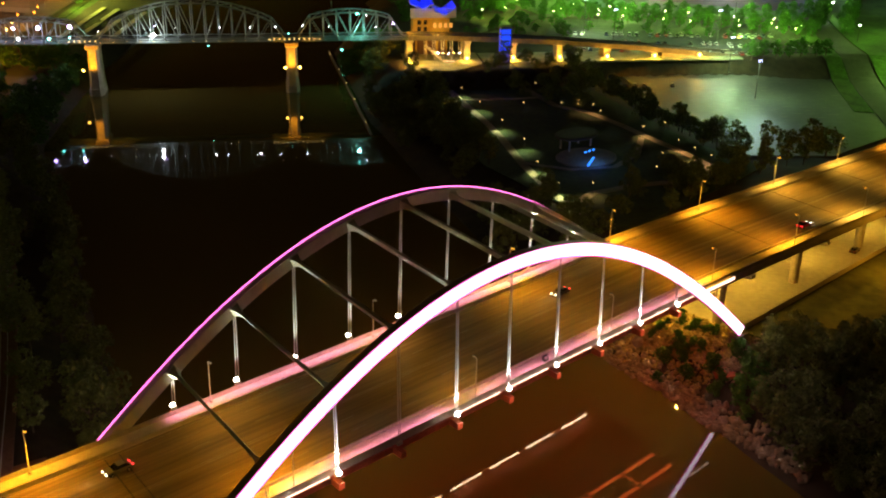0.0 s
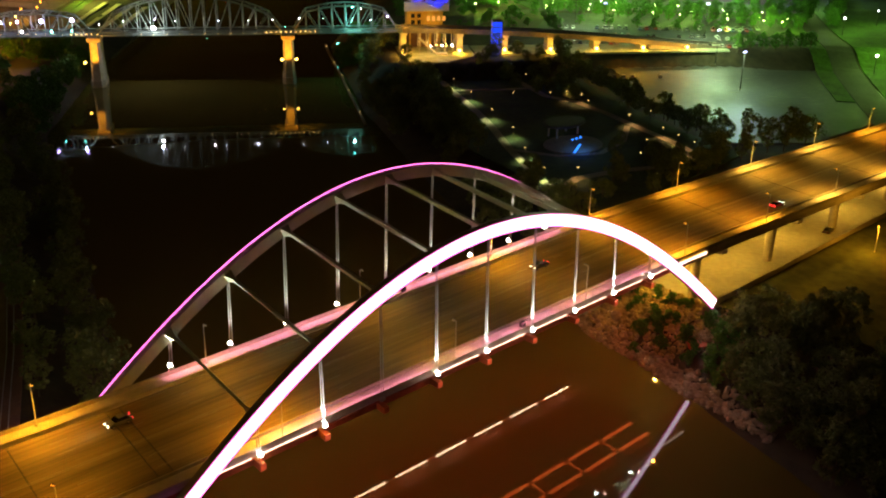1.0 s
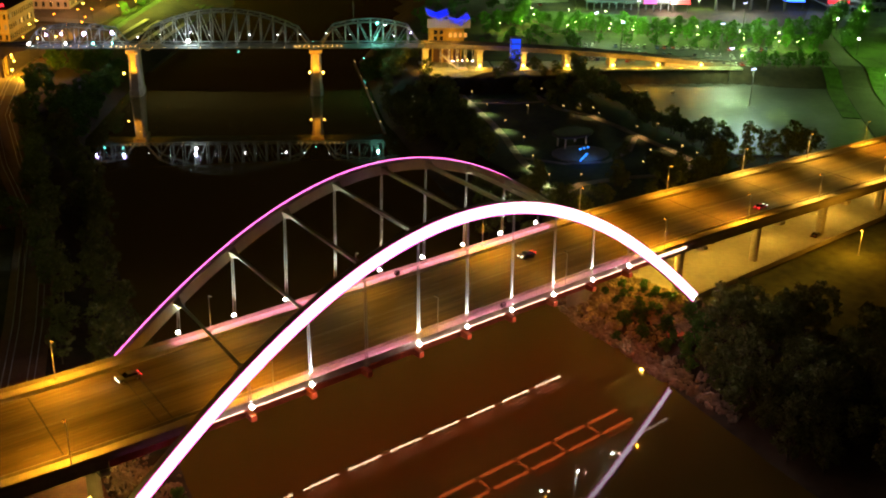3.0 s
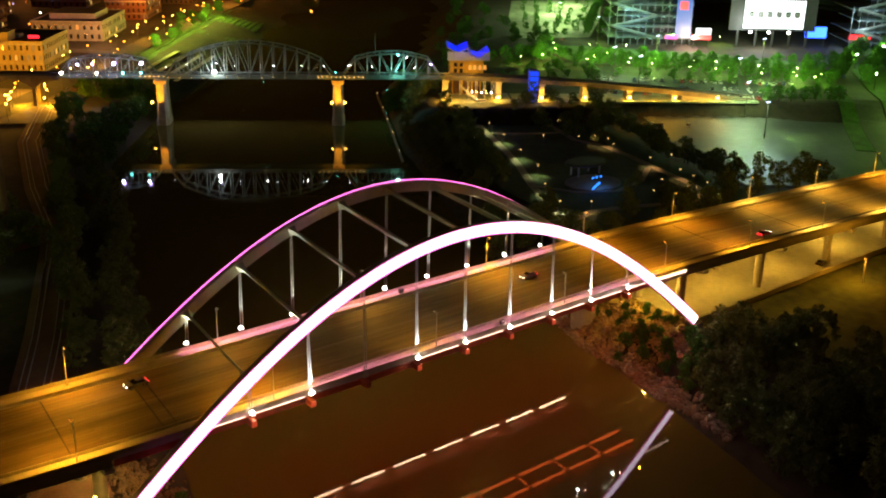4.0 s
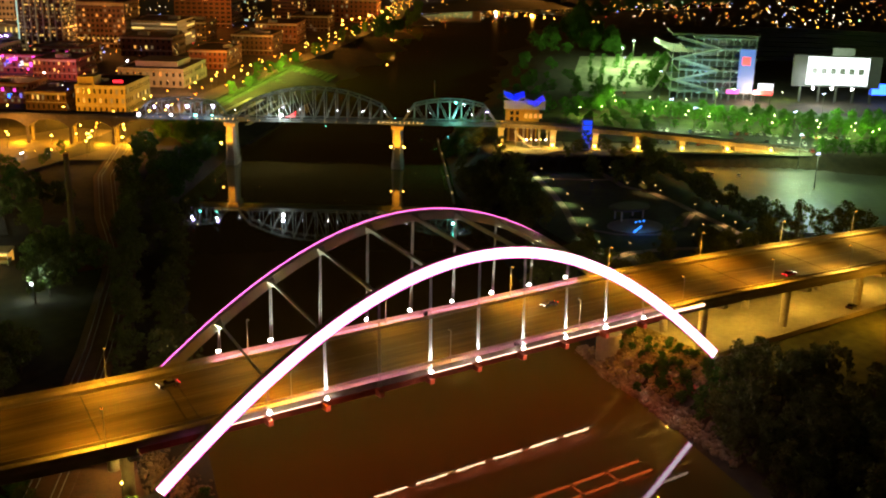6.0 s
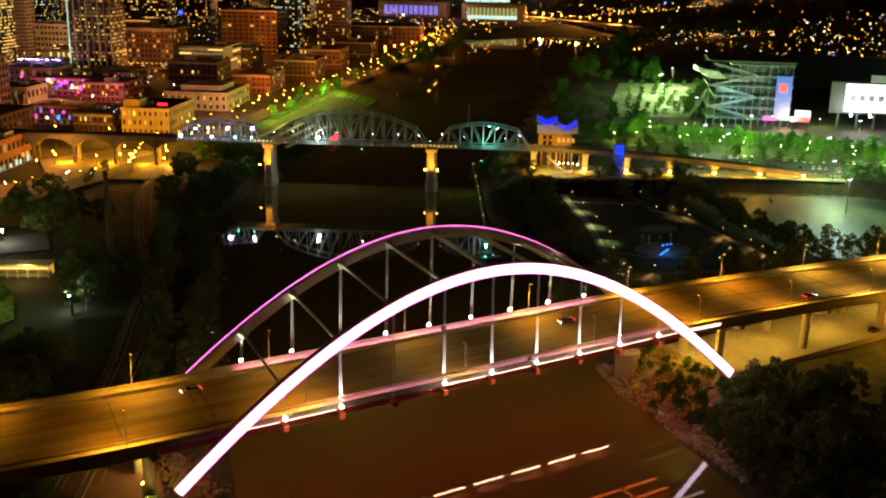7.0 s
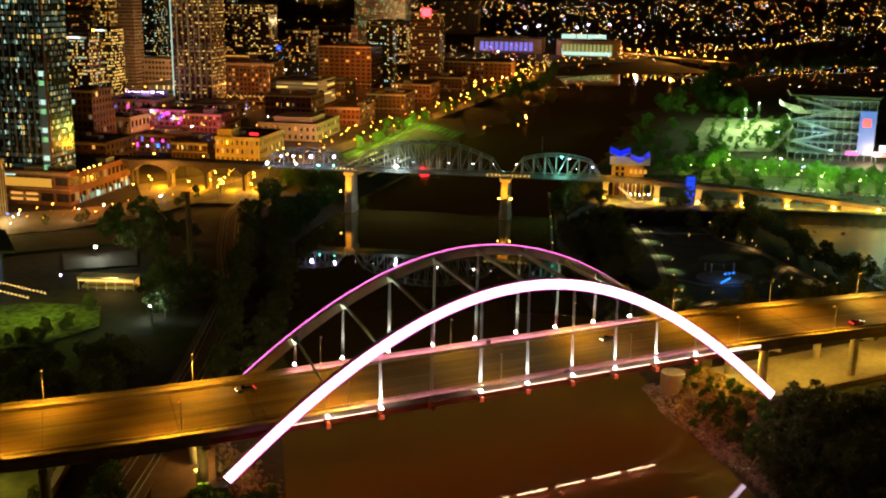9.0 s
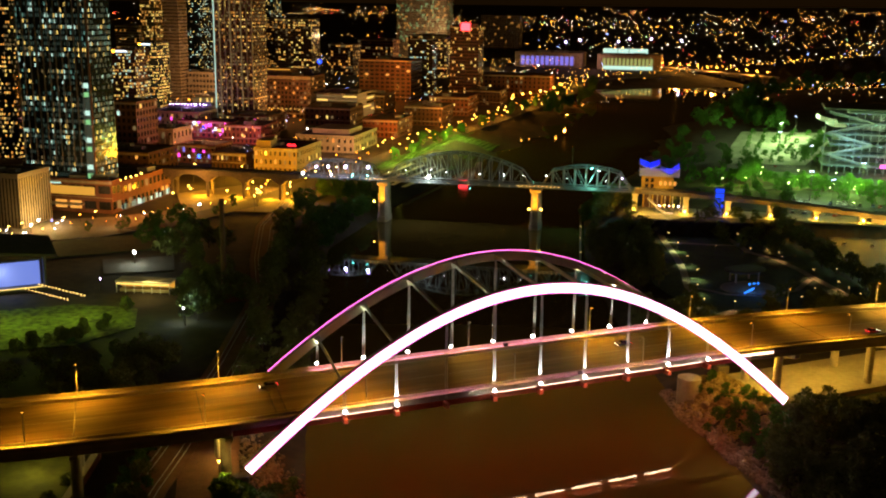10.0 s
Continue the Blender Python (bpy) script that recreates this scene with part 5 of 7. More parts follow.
EAST_ROAD = [(262, 36), (302, 68), (326, 87), (350, 105), (381, 135), (426, 172), (471, 202), (560, 250), (680, 300)]
draped("stadium_road", "asphalt road past the parking lots", EAST_ROAD, 13, M_ASPHALT, "road", 0.55)
draped("lawn", "mown grass verge beside the road", [(x - 6.5, y + 8.5) for x, y in EAST_ROAD[1:7]], 8, M_GRASS, "lawn", 0.45)
draped("lawn", "broad mown grass beside the road", [(x + 24, y - 24) for x, y in EAST_ROAD[:8]], 52, M_GRASS, "lawn", 0.4)
for x, y in ((318, 66), (352, 92), (392, 130), (440, 170), (372, 96), (425, 128), (480, 176)):
    g = thing("road_lamp", "slim street lamp with a pale head beside the road", "street lamp", Matrix.Translation((x, y, land(x, y))), "street lamps of the stadium road")
    part("post", tube((0, 0, -0.4), (0, 0, 9.0), 0.12, 0.08, 6), M_DARKSTEEL, g)
    part("head", ball(0.4, (0, 0, 9.3), 2), G_BULBW, g, "pale lamp head")
    lamp("road_light", "POINT", 8000, (0.5, 1.0, 0.15), Matrix.Translation((x, y, land(x, y) + 10.5)), 0.5)
ribbon("stadium_road", "asphalt road behind the footbridge", [seat(*p) for p in [(236, 285), (300, 300), (345, 302), (400, 262), (450, 205), (470, 180)]], 9, EH + 0.15, M_ASPHALT)
slab("lawn", "mown grass strip beside the parking lots", [seat(*p) for p in [(345, 306), (400, 268), (455, 205), (475, 215), (440, 290), (372, 372)]], EH + 0.05, M_GRASS, "lawn")
slab("lawn", "grass beside the bridge approach", [(86, 2.4), (300, 2.4), (300, -120), (60, -120), (84, -62), (96, -34)], EZ - 0.02, M_DRYGRASS, "lawn")
slab("park_lawn", "dark park lawn with curving paths", [(112, 60), (200, 66), (206, 100), (222, 140), (240, 185), (236, 225), (200, 262), (160, 205), (126, 130)], EZ - 0.1, M_PARKGRASS, "lawn")
M_PATH = material("brown_path_paving", (0.24, 0.19, 0.13), 0.9, scale=1.0, spread=0.3)
for line, w in (([(214, 262), (206, 250), (193, 226), (178, 197), (165, 170), (153, 148), (138, 124), (123, 96), (116, 78)], 3.2), ([(116, 84), (133, 88), (150, 84), (170, 74), (187, 79), (193, 97), (197, 113), (202, 130), (206, 150), (203, 165), (212, 190), (216, 210)], 3.4),
                ([(138, 124), (146, 108), (160, 100), (178, 104), (195, 115)], 2.4), ([(178, 197), (195, 185), (208, 178)], 2.4)):
    ribbon("park_path", "pale curving park path", line, w, EZ, M_PATH, "path")

# long parking bay lines of the empty lot
bays = thing("bay_markings", "worn white parking bay lines", "marking", kind="structure")
for r in range(7):
    for c in range(16):
        a = Vector((238 + r * 11.5, 70 + r * 3.0, EZ + 0.006)) + Vector((0.62, 0.78, 0)) * c * 5.2
        if a.y > 160 or a.x > 338 - (a.y - 110) * 0.2:
            continue
        part("bay_line", sweep([[tuple(a + Vector((-0.78, 0.62, 0)) * q + Vector((0.62, 0.78, 0)) * e + Vector((0, 0, zz))) for e, zz in ((-0.07, 0), (0.07, 0), (0.07, 0.01), (-0.07, 0.01))] for q in (0, 4.5)]), M_PAINT, bays)

# tall lot lights
G_LOTB = glow("blue_white_lot_light", (0.42, 0.38, 1.0), 9.0)


def lot_light(h=17):
    t = thing("parking_light", "tall steel parking lot light with a blue-white head", "light mast", group="parking lot lights")
    part("mast", tube((0, 0, 0), (0, 0, h), 0.2, 0.12), M_DARKSTEEL, t)
    part("base", tube((0, 0, 0), (0, 0, 0.9), 0.45, n=10), M_CONC, t)
    part("crossarm", beam((-1.0, 0, h), (1.0, 0, h), 0.16), M_DARKSTEEL, t)
    for a in (-0.8, 0.8):
        part("head", box(a - 0.28, a + 0.28, -0.3, 0.3, h + 0.1, h + 0.45, 0.08), G_LOTB, t, "glaring blue-white lamp head")
    return t


src = lot_light()
# place, whether it burns, strength
spots = [(308, 150, 1, 24000, (0.62, 1.0, 0.42)), (277.6, 117, 1, 13000, (0.62, 1.0, 0.62)), (352, 246, 1, 60000, (0.5, 1.0, 0.2)), (398, 205, 1, 60000, (0.5, 1.0, 0.2)), (455, 436, 1, 95000, (0.62, 1.0, 0.4)), (412, 388, 1, 45000, (0.62, 1.0, 0.4)), (500, 470, 1, 95000, (0.62, 1.0, 0.4)), (290, 205, 0, 0, None), (330, 172, 1, 34000, (0.7, 0.95, 0.5)), (300, 232, 1, 34000, (0.7, 0.95, 0.5)), (380, 320, 1, 26000, (0.5, 1.0, 0.2))]
for i, (x, y, on, e, c) in enumerate(spots):
    z = land(x, y)
    m = Matrix.Translation((x, y, z))
    if i == 0:
        src.matrix_basis = m
    else:
        again(src, m)
    if on:
        lamp("lot_light", "POINT", e, c, Matrix.Translation((x - 1.5, y - 2.6, z + 16.5)), 0.8)
# spot without a mast, added for the bright patch on the empty lot
lamp("lot_light", "SPOT", 18000, (0.62, 0.9, 0.85), look((256, 104, EZ + 16.5), (244, 97, EZ)), 0.8, 120, 1.0)

# low lamps under the rows of street trees
G_ROW = glow("yellow_green_lamp", (0.85, 1.0, 0.45), 14.0)
rl = thing("row_lamp", "low lamp with a pale green globe between street trees", "lamp", group="lamps of the tree rows")
part("post", tube((0, 0, -0.4), (0, 0, 4.6), 0.08, n=6), M_DARKSTEEL, rl)
part("globe", ball(0.34, (0, 0, 4.9)), G_ROW, rl, "pale green globe")
ROWS = [[(316, 270), (350, 214), (388, 148)], [(325, 275), (360, 219), (398, 153)], [(335, 281), (370, 225), (408, 158)]]
lrng = random.Random(31)
first_row = True
for line in ROWS:
    for (ax, ay), (bx, by) in zip(line, line[1:]):
        for q in range(4):
            f = (q + lrng.uniform(0.2, 0.8)) / 4
            x, y = ax + (bx - ax) * f + lrng.uniform(-2, 2) - 4, ay + (by - ay) * f + lrng.uniform(-2, 2) - 3
            m = Matrix.Translation((x, y, land(x, y)))
            if first_row:
                rl.matrix_basis = m
                first_row = False
            else:
                again(rl, m)
            if q % 2 == 0 or line is ROWS[0]:
                lamp("row_light", "POINT", 6500, (0.5, 1.0, 0.1), Matrix.Translation((x - 1.5, y - 2.0, land(x, y) + 5.6)), 0.5)
for x, y in ((322, 300), (338, 318), (352, 300), (368, 284), (300, 288), (286, 292), (430, 300), (450, 275)):
    again(rl, Matrix.Translation((x, y, land(x, y))))
    lamp("row_light", "POINT", 8000, (0.55, 1.0, 0.1), Matrix.Translation((x - 1.5, y - 2.0, land(x, y) + 6.0)), 0.5)

# pale ground below the ramp
def fb2(s, w):
    p = fb(s, w, 0)
    return p.x, p.y


slab("ramp_apron", "pale worn ground below the footbridge ramp", [fb2(*p) for p in ((172, -9.5), (200, -10.5), (236, -9.5), (296, -9.5), (296, 9), (172, 9))], EH + 0.12, M_PALELOT, "pavement", 0.8)
slab("terrace", "paved terrace below the footbridge and its stairs", [fb2(*p) for p in ((141, -24), (156, -24), (171, -12), (171, 10), (136, 10), (136, -12))], EH + 0.14, M_PALELOT, "pavement", 1.2)
# footbridge house with a blue-lit roof
hs = thing("bridge_house", "tall buff building with a blue floodlit butterfly roof", "building")
M_HOUSE = tint("buff_rendered_wall", (0.50, 0.31, 0.06))
def house_block(s0, s1, w0, w1, z0, z1):
    s0, s1, z0, z1 = s0 + 3.2, s1 + 3.2, z0 + 0.6 if z0 > 20 else EH - 2, z1 + 0.6
    bm = bmesh.new()
    add_hexa(bm, [fb(s0, w0, z0), fb(s1, w0, z0), fb(s1, w1, z0), fb(s0, w1, z0), fb(s0, w0, z1), fb(s1, w0, z1), fb(s1, w1, z1), fb(s0, w1, z1)])
    bmesh.ops.recalc_face_normals(bm, faces=bm.faces)
    return bm
part("tower", house_block(138, 145, 7, 15, 21.4, 32.8), M_HOUSE, hs)
part("hall", house_block(145.02, 155, 7, 16, 21.4, 29.4), M_HOUSE, hs)
part("base", house_block(139, 154, 8, 16, 4, 21.39), M_BROWN, hs, "dark recessed base")
for q in (139.2, 144.0, 149.0, 153.4):
    part("base_column", house_block(q, q + 0.8, 7.0, 7.9, 4, 21.38), M_HOUSE, hs)
for z in (23.5, 26.5, 30.5):
    part("window", house_block(140, 141.8, 6.9, 7.02, z, z + 2.0), M_PANE, hs)
    part("window", house_block(143, 144.6, 6.9, 7.02, z, z + 2.0), M_PANE, hs)
for s in (147.5, 150.0, 152.5, 155.0):
    part("window", house_block(s, s + 1.4, 6.9, 7.02, 25.0, 27.2), W_WARM, hs)
M_BLUER = material("pale_metal_roof", (0.55, 0.6, 0.75), 0.4, metal=0.2, scale=0.8, spread=0.1)
part("roof", sweep([[fb(s, 6, z), fb(s, 17, z + 1.5), fb(s, 17, z + 2.1), fb(s, 6, z + 0.6)] for s, z in ((139.7, 36.4), (145.2, 34.0), (150.7, 36.2))]), M_BLUER, hs, "butterfly roof floodlit blue")
part("roof", sweep([[fb(s, 5, z), fb(s, 19, z + 0.8), fb(s, 19, z + 1.3), fb(s, 5, z + 0.5)] for s, z in ((150.9, 33.0), (156, 31.2), (161, 34.8))]), M_BLUER, hs, "lower roof wing floodlit blue")
part("parapet_screen", house_block(136.8, 158, 6.4, 6.8, 29.6, 34.0), M_BLUER, hs, "metal screen floodlit blue")
for s, w, z, e in ((146, 4.9, 35.6, 260), (155, 4.9, 33.6, 260), (145, 12, 41, 3000), (156, 12, 38.6, 3000)):
    lamp("blue_floodlight", "POINT", e, (0.0, 0.02, 1.0), Matrix.Translation(fb(s, w, z)), 0.5)
for s, z in ((140, 22.5), (152, 23)):
    lamp("house_floodlight", "POINT", 1600, (1.0, 0.5, 0.04), Matrix.Translation(fb(s, 0.5, z + 2)), 0.3)
# stairs and terrace lights under the footbridge
def ramp_block(s0, s1, w0, w1, z0, z1):
    bm = bmesh.new()
    add_hexa(bm, [fb(s0, w0, z0), fb(s1, w0, z0), fb(s1, w1, z0), fb(s0, w1, z0), fb(s0, w0, z1), fb(s1, w0, z1), fb(s1, w1, z1), fb(s0, w1, z1)])
    bmesh.ops.recalc_face_normals(bm, faces=bm.faces)
    return bm


st = thing("bridge_stairs", "white steel stairs under the footbridge, brightly lit", "stairs")
for i in range(14):
    part("tread", ramp_block(145 + i * 0.62, 145.62 + i * 0.62, -9, -6.5, EH + 7.6 - i * 0.55, EH + 7.7 - i * 0.55), M_WALK, st)
for w in (-9.15, -6.35):
    part("stringer", beam(fb(145, w, EH + 7.7), fb(153.7, w, EH + 0.2), 0.22, 0.5), M_WALK, st)
    part("handrail", beam(fb(145, w, EH + 8.7), fb(153.7, w, EH + 1.2), 0.1), M_WALK, st)
part("landing", ramp_block(153.6, 158.5, -9.3, -6.2, EH + 0.1, EH + 0.6), M_WALK, st, "white landing")
for i in range(6):
    g = thing("terrace_lamp", "warm terrace lamp on a short post", "lamp", group="terrace lamps")
    part("post", tube(fb(149 + i * 2.4, -5.0 - i % 2, EH - 0.4), fb(149 + i * 2.4, -5.0 - i % 2, EH + 3.5), 0.08), M_DARKSTEEL, g)
    part("globe", ball(0.3, fb(149 + i * 2.4, -5.0 - i % 2, EH + 3.8)), G_BULBW if i % 2 else G_YELLOW, g, "glowing globe")
for q in (146.0, 150.0, 154.0, 158.0, 162.0):
    sc = thing("pergola", "white steel pergola standing below the footbridge", "pergola", group="pergolas of the terrace")
    for w in (-3.5, 3.5):
        part("post", ramp_block(q, q + 0.3, w, w + 0.3, EH - 0.4, FZ - 2.3), M_WALK, sc)
    part("crossbar", ramp_block(q, q + 0.3, -3.19, 3.49, EH + 4.0, EH + 4.3), M_WALK, sc)
lamp("terrace_light", "POINT", 4500, (1.0, 0.6, 0.12), Matrix.Translation(fb(152, -10.0, EH + 6.0)), 0.5)
lamp("terrace_light", "POINT", 3500, (1.0, 0.5, 0.05), Matrix.Translation(fb(143, -15.0, EH + 5.0)), 0.5)
# blue lift tower
G_LIFT = glow("blue_lift_glass", (0.01, 0.06, 1.0), 1.3)
lt = thing("lift_tower", "square lift tower glowing deep blue beside the footbridge ramp", "tower")
for i in range(4):
    part("glass_panel", ramp_block(179.3, 183.7, -9.9, -6.1, 17.8 + i * 2.7, 19.9 + i * 2.7), G_LIFT, lt, "blue glowing glass storey")
    part("floor_band", ramp_block(179.0, 184.0, -10.2, -5.8, 19.91 + i * 2.7, 20.49 + i * 2.7), M_FRAME, lt)
for s in (179.1, 183.6):
    for w in (-10.1, -6.2):
        part("post", ramp_block(s, s + 0.3, w, w + 0.3, EH - 1, 28.6), M_DARKSTEEL, lt)
part("core", ramp_block(179.5, 183.5, -9.7, -6.3, EH - 1, 17.79), M_CONC, lt)
lamp("lift_glow", "POINT", 1500, (0.02, 0.10, 1.0), Matrix.Translation(fb(181.5, -12.5, 20)), 0.8)
# pale wall below the ramp
rw = part("ramp_wall", sweep([[fb(s, -4.3, EH - 2), fb(s, 4.3, EH - 2), fb(s, 4.3, fz(s) - 1.82), fb(s, -4.3, fz(s) - 1.82)] for s in (258, 267, 276, 285)]), M_PALE)
tagged(rw, "pale wall closing the space below the footbridge ramp", "wall", kind="structure")
lamp("wall_light", "POINT", 2600, (1.0, 0.44, 0.02), Matrix.Translation(fb(242, -9, EH + 2)), 0.5)
lamp("wall_light", "POINT", 2600, (1.0, 0.44, 0.02), Matrix.Translation(fb(265, -9, EH + 2)), 0.5)
# unseen lamp added below the west approach to brighten the bank
lamp("west_yard_light", "POINT", 2600, (1.0, 0.66, 0.12), Matrix.Translation((-75, 22, 14.5)), 0.4)

# river wall with small lights
JT = [(206, 324), (201.9, 317.7), (183.8, 287.3), (170.5, 264.6), (156.2, 240.8), (138.7, 211.5), (130, 197)]
jt = thing("river_wall", "low timber river wall with small warm lights", "wall")
for i, (a, b) in enumerate(zip(JT, JT[1:])):
    part("wall_section", beam((a[0], a[1], -0.4), (b[0], b[1], -0.4), 1.0, 2.0), M_BROWN, jt)
    if i:
        part("wall_lamp", ball(0.22, (a[0], a[1], 1.2)), G_BULB, jt, "small warm lamp")
        part("lamp_stem", tube((a[0], a[1], 0.5), (a[0], a[1], 1.05), 0.06, n=5), M_DARKSTEEL, jt)
for i, (x, y) in enumerate(((196.7, 301.4), (193.7, 291.3), (193.0, 284.2))):
    g = thing("dock_lamp", "cyan lamp on a dock post", "lamp", group="dock lamps")
    part("post", tube((x, y, 1.5), (x, y, 6.0), 0.08), M_DARKSTEEL, g)
    part("globe", ball(0.32, (x, y, 6.3)), G_CYAN, g, "cyan globe")

G_BLUE2 = glow("blue_fountain_light", (0.02, 0.20, 1.0), 3.0)
# park pavilion with an oval roof and blue lights
pv = thing("park_pavilion", "park pavilion with a dark oval roof and blue lights", "pavilion")
ring = [(math.cos(2 * math.pi * i / 32), math.sin(2 * math.pi * i / 32)) for i in range(32)]
part("roof", sweep([[(166 + a * 9.5 * q, 123 + b * 6.5 * q, z) for a, b in ring] for z, q in ((11.0, 0.92), (11.3, 1.0), (11.8, 1.0), (12.1, 0.9))]), M_ROOF, pv, "dark oval roof")
for a, b in ((-6, -2), (6, -2), (-5, 3), (5, 3)):
    part("column", tube((166 + a, 123 + b, 6), (166 + a, 123 + b, 11.2), 0.35), M_CONC, pv)
part("floor_disc", sweep([[(160 + a * 12, 113 + b * 10, z) for a, b in ring] for z in (6.2, 6.7)]), M_PATH, pv, "round paved floor")
for i in range(6):
    part("blue_lamp", box(152.5 + i * 1.5, 153.3 + i * 1.5, 106.0 + i * 0.8, 106.3 + i * 0.8, 6.71, 7.2), G_BLUE2, pv, "blue glowing lamp")
for i in range(3):
    part("blue_lamp", box(163 + i * 2.2, 163.8 + i * 2.2, 116, 116.3, 6.71, 7.2), G_BLUE2, pv, "blue glowing lamp")
lamp("pavilion_glow", "POINT", 700, (0.05, 0.25, 1.0), Matrix.Translation((156, 106, 10)), 0.5)
# path bollards that light the grass
bl = thing("path_lamp", "low path lamp with a warm white head", "lamp", group="path lamps")
part("post", tube((0, 0, -0.4), (0, 0, 3.6), 0.07, n=6), M_DARKSTEEL, bl)
part("globe", ball(0.24, (0, 0, 3.8)), G_BULB, bl, "pale glowing globe")
path_spots = [(209, 246, 1), (193, 220, 1), (182, 200, 1), (173, 180, 1), (161, 156, 1), (150, 134, 1), (135, 114, 1), (124, 95, 1), (133, 88, 2), (187, 79, 2), (193, 97, 2), (197, 116, 2), (190, 88, 2), (208, 114, 0), (205, 155, 3), (206, 148, 3), (198, 158, 0), (213, 186, 0), (201, 140, 0), (186, 168, 0), (162, 84, 0), (176, 92, 0)]
for i, (x, y, q) in enumerate(path_spots):
    m = Matrix.Translation((x, y, EZ))
    if i == 0:
        bl.matrix_basis = m
    else:
        again(bl, m)
    if q:
        lamp("path_light", "SPOT", (0, 3600, 2200, 1800)[q], ((1, 1, 1), (0.85, 1.0, 0.45), (1.0, 0.62, 0.26), (1.0, 0.6, 0.25))[q], look((x - 0.8, y - 0.5, EZ + 4.6), (x - 2.0, y - 2.0, EZ)), 0.25, 104, 0.9)

# ---- stadium ----
sd_lab = "stadium corner tower with open lit decks and ramps"
SU, SV = Vector((0.76, -0.65, 0)), Vector((0.65, 0.76, 0))


def sfr(x, y, z=EH - 0.4):
    x, y = seat(x, y)
    return Matrix(((SU.x, SV.x, 0, x), (SU.y, SV.y, 0, y), (0, 0, 1, z), (0, 0, 0, 1)))


M_SDECK = material("grey_stadium_steel", (0.13, 0.15, 0.17), 0.5, scale=0.8, spread=0.3)
W_STAD = glow("cool_deck_light", (0.55, 1.0, 0.95), 1.4)
for x, y, n in ((415, 343, 6), (540, 235, 5)):
    t = thing("stadium_tower", sd_lab, "stadium", sfr(x, y), "stadium towers")
    pick = random.Random(int(x))
    for i in range(n):
        z = i * 7.0
        cut = (0, 0, 4, 0, 8, 14)[i]
        part("deck", box(cut, 54, 0, 40, z + 4.9, z + 5.6), M_SDECK, t)
        part("back_wall", box(cut + 6, 53, 9, 9.4, z + 0.1, z + 4.89), M_PANE, t, "dark concourse wall")
        for q in range(13):
            if pick.random() < 0.5 and cut < 2 + q * 4:
                w = pick.uniform(0.6, 2.6)
                part("deck_light", box(2 + q * 4.0, 2 + q * 4.0 + w, 1.6, 8.9, z + 4.5, z + 4.88), pick.choice((W_STAD, W_STAD, W_STAD, W_VIOLET, W_TEAL)), t, "strip light under the deck")
        for r in range(3):
            part("guard_rail", box(cut, 54, -0.12, -0.02, z + 5.7 + r * 0.45, z + 5.82 + r * 0.45), M_SDECK, t)
    for q in range(12):
        part("column", box(q * 4.8, q * 4.8 + 0.5, 0.1, 0.6, 0, n * 7.0 - (7 if q < 3 else 0)), M_SDECK, t)
    for i in range(n - 1):
        a0, a1 = (2, 30) if i % 2 else (30, 2)
        part("ramp", beam((a0, -2.2, i * 7 + 5.2), (a1, -2.2, i * 7 + 12.2), 2.4, 0.4), M_SDECK, t, "sloping walking ramp")
        part("ramp_rail", beam((a0, -4.1, i * 7 + 6.4), (a1, -4.1, i * 7 + 13.4), 0.15, 0.9), M_FRAME, t)
        for q in range(4):
            part("brace", beam((32 + q * 5.0, -0.5, i * 7 + 5.6), (36.6 + q * 5.0, -0.5, i * 7 + 11.8), 0.22), M_SDECK, t)
    if x < 500:
        part("banner", box(43, 53, -1.2, -0.7, 6, 34), glow("blue_banner", (0.03, 0.16, 0.85), 0.7), t, "tall blue banner")
        part("banner_patch", box(45, 50, -1.4, -1.21, 24, 29), G_RED, t, "red patch on the banner")
    part("roof", box(-1, 55, -1, 41, n * 7.0 + 0.01, n * 7.0 + 1.0), M_DARKSTEEL, t)
bowl = thing("stadium_bowl", "dark stepped stadium bowl behind the scoreboard", "stadium")
for i in range(9):
    r = 70 + i * 6.0
    part("tier", sweep([[(592 + SU.x * math.cos(a) * q * 1.1 + SV.x * math.sin(a) * q, 346 + SU.y * math.cos(a) * q * 1.1 + SV.y * math.sin(a) * q, z) for q, z in ((r, 5 + i * 3.6), (r + 6, 5 + i * 3.6), (r + 6, 8.6 + i * 3.6), (r, 8.6 + i * 3.6))] for a in [radians(-40 + 260 * j / 26) for j in range(27)]]), M_DARKSTEEL, bowl)
sb = thing("scoreboard", "huge white glowing stadium scoreboard on a steel frame", "scoreboard", sfr(486, 290))
part("frame", box(-4, 52, 1.2, 3.0, 10.5, 31.0), M_DARKSTEEL, sb)
part("screen", box(5, 44, 0.9, 1.19, 12.0, 30.0), glow("white_screen", (0.92, 1.0, 1.0), 2.6), sb, "white glowing screen")
for i in range(6):
    part("letter_bar", box(8 + i * 5.9, 11.6 + i * 5.9, 0.7, 0.89, 19.0, 23.0), M_FRAME, sb, "grey bar on the screen")
for q in (2, 14, 25, 36, 47):
    part("leg", box(q - 0.6, q + 0.6, 1.6, 2.8, -1, 10.49), M_DARKSTEEL, sb)
for q in (10, 22, 35):
    part("spotlight", ball(0.8, (q, 1.0, 9.6), 2), G_WHITE, sb, "white spotlight")
part("top_board", box(20, 34, 1.4, 2.8, 31.01, 36.0), M_FRAME, sb)
W_SIGN = glow("white_sign", (0.95, 0.95, 1.0), 1.6)
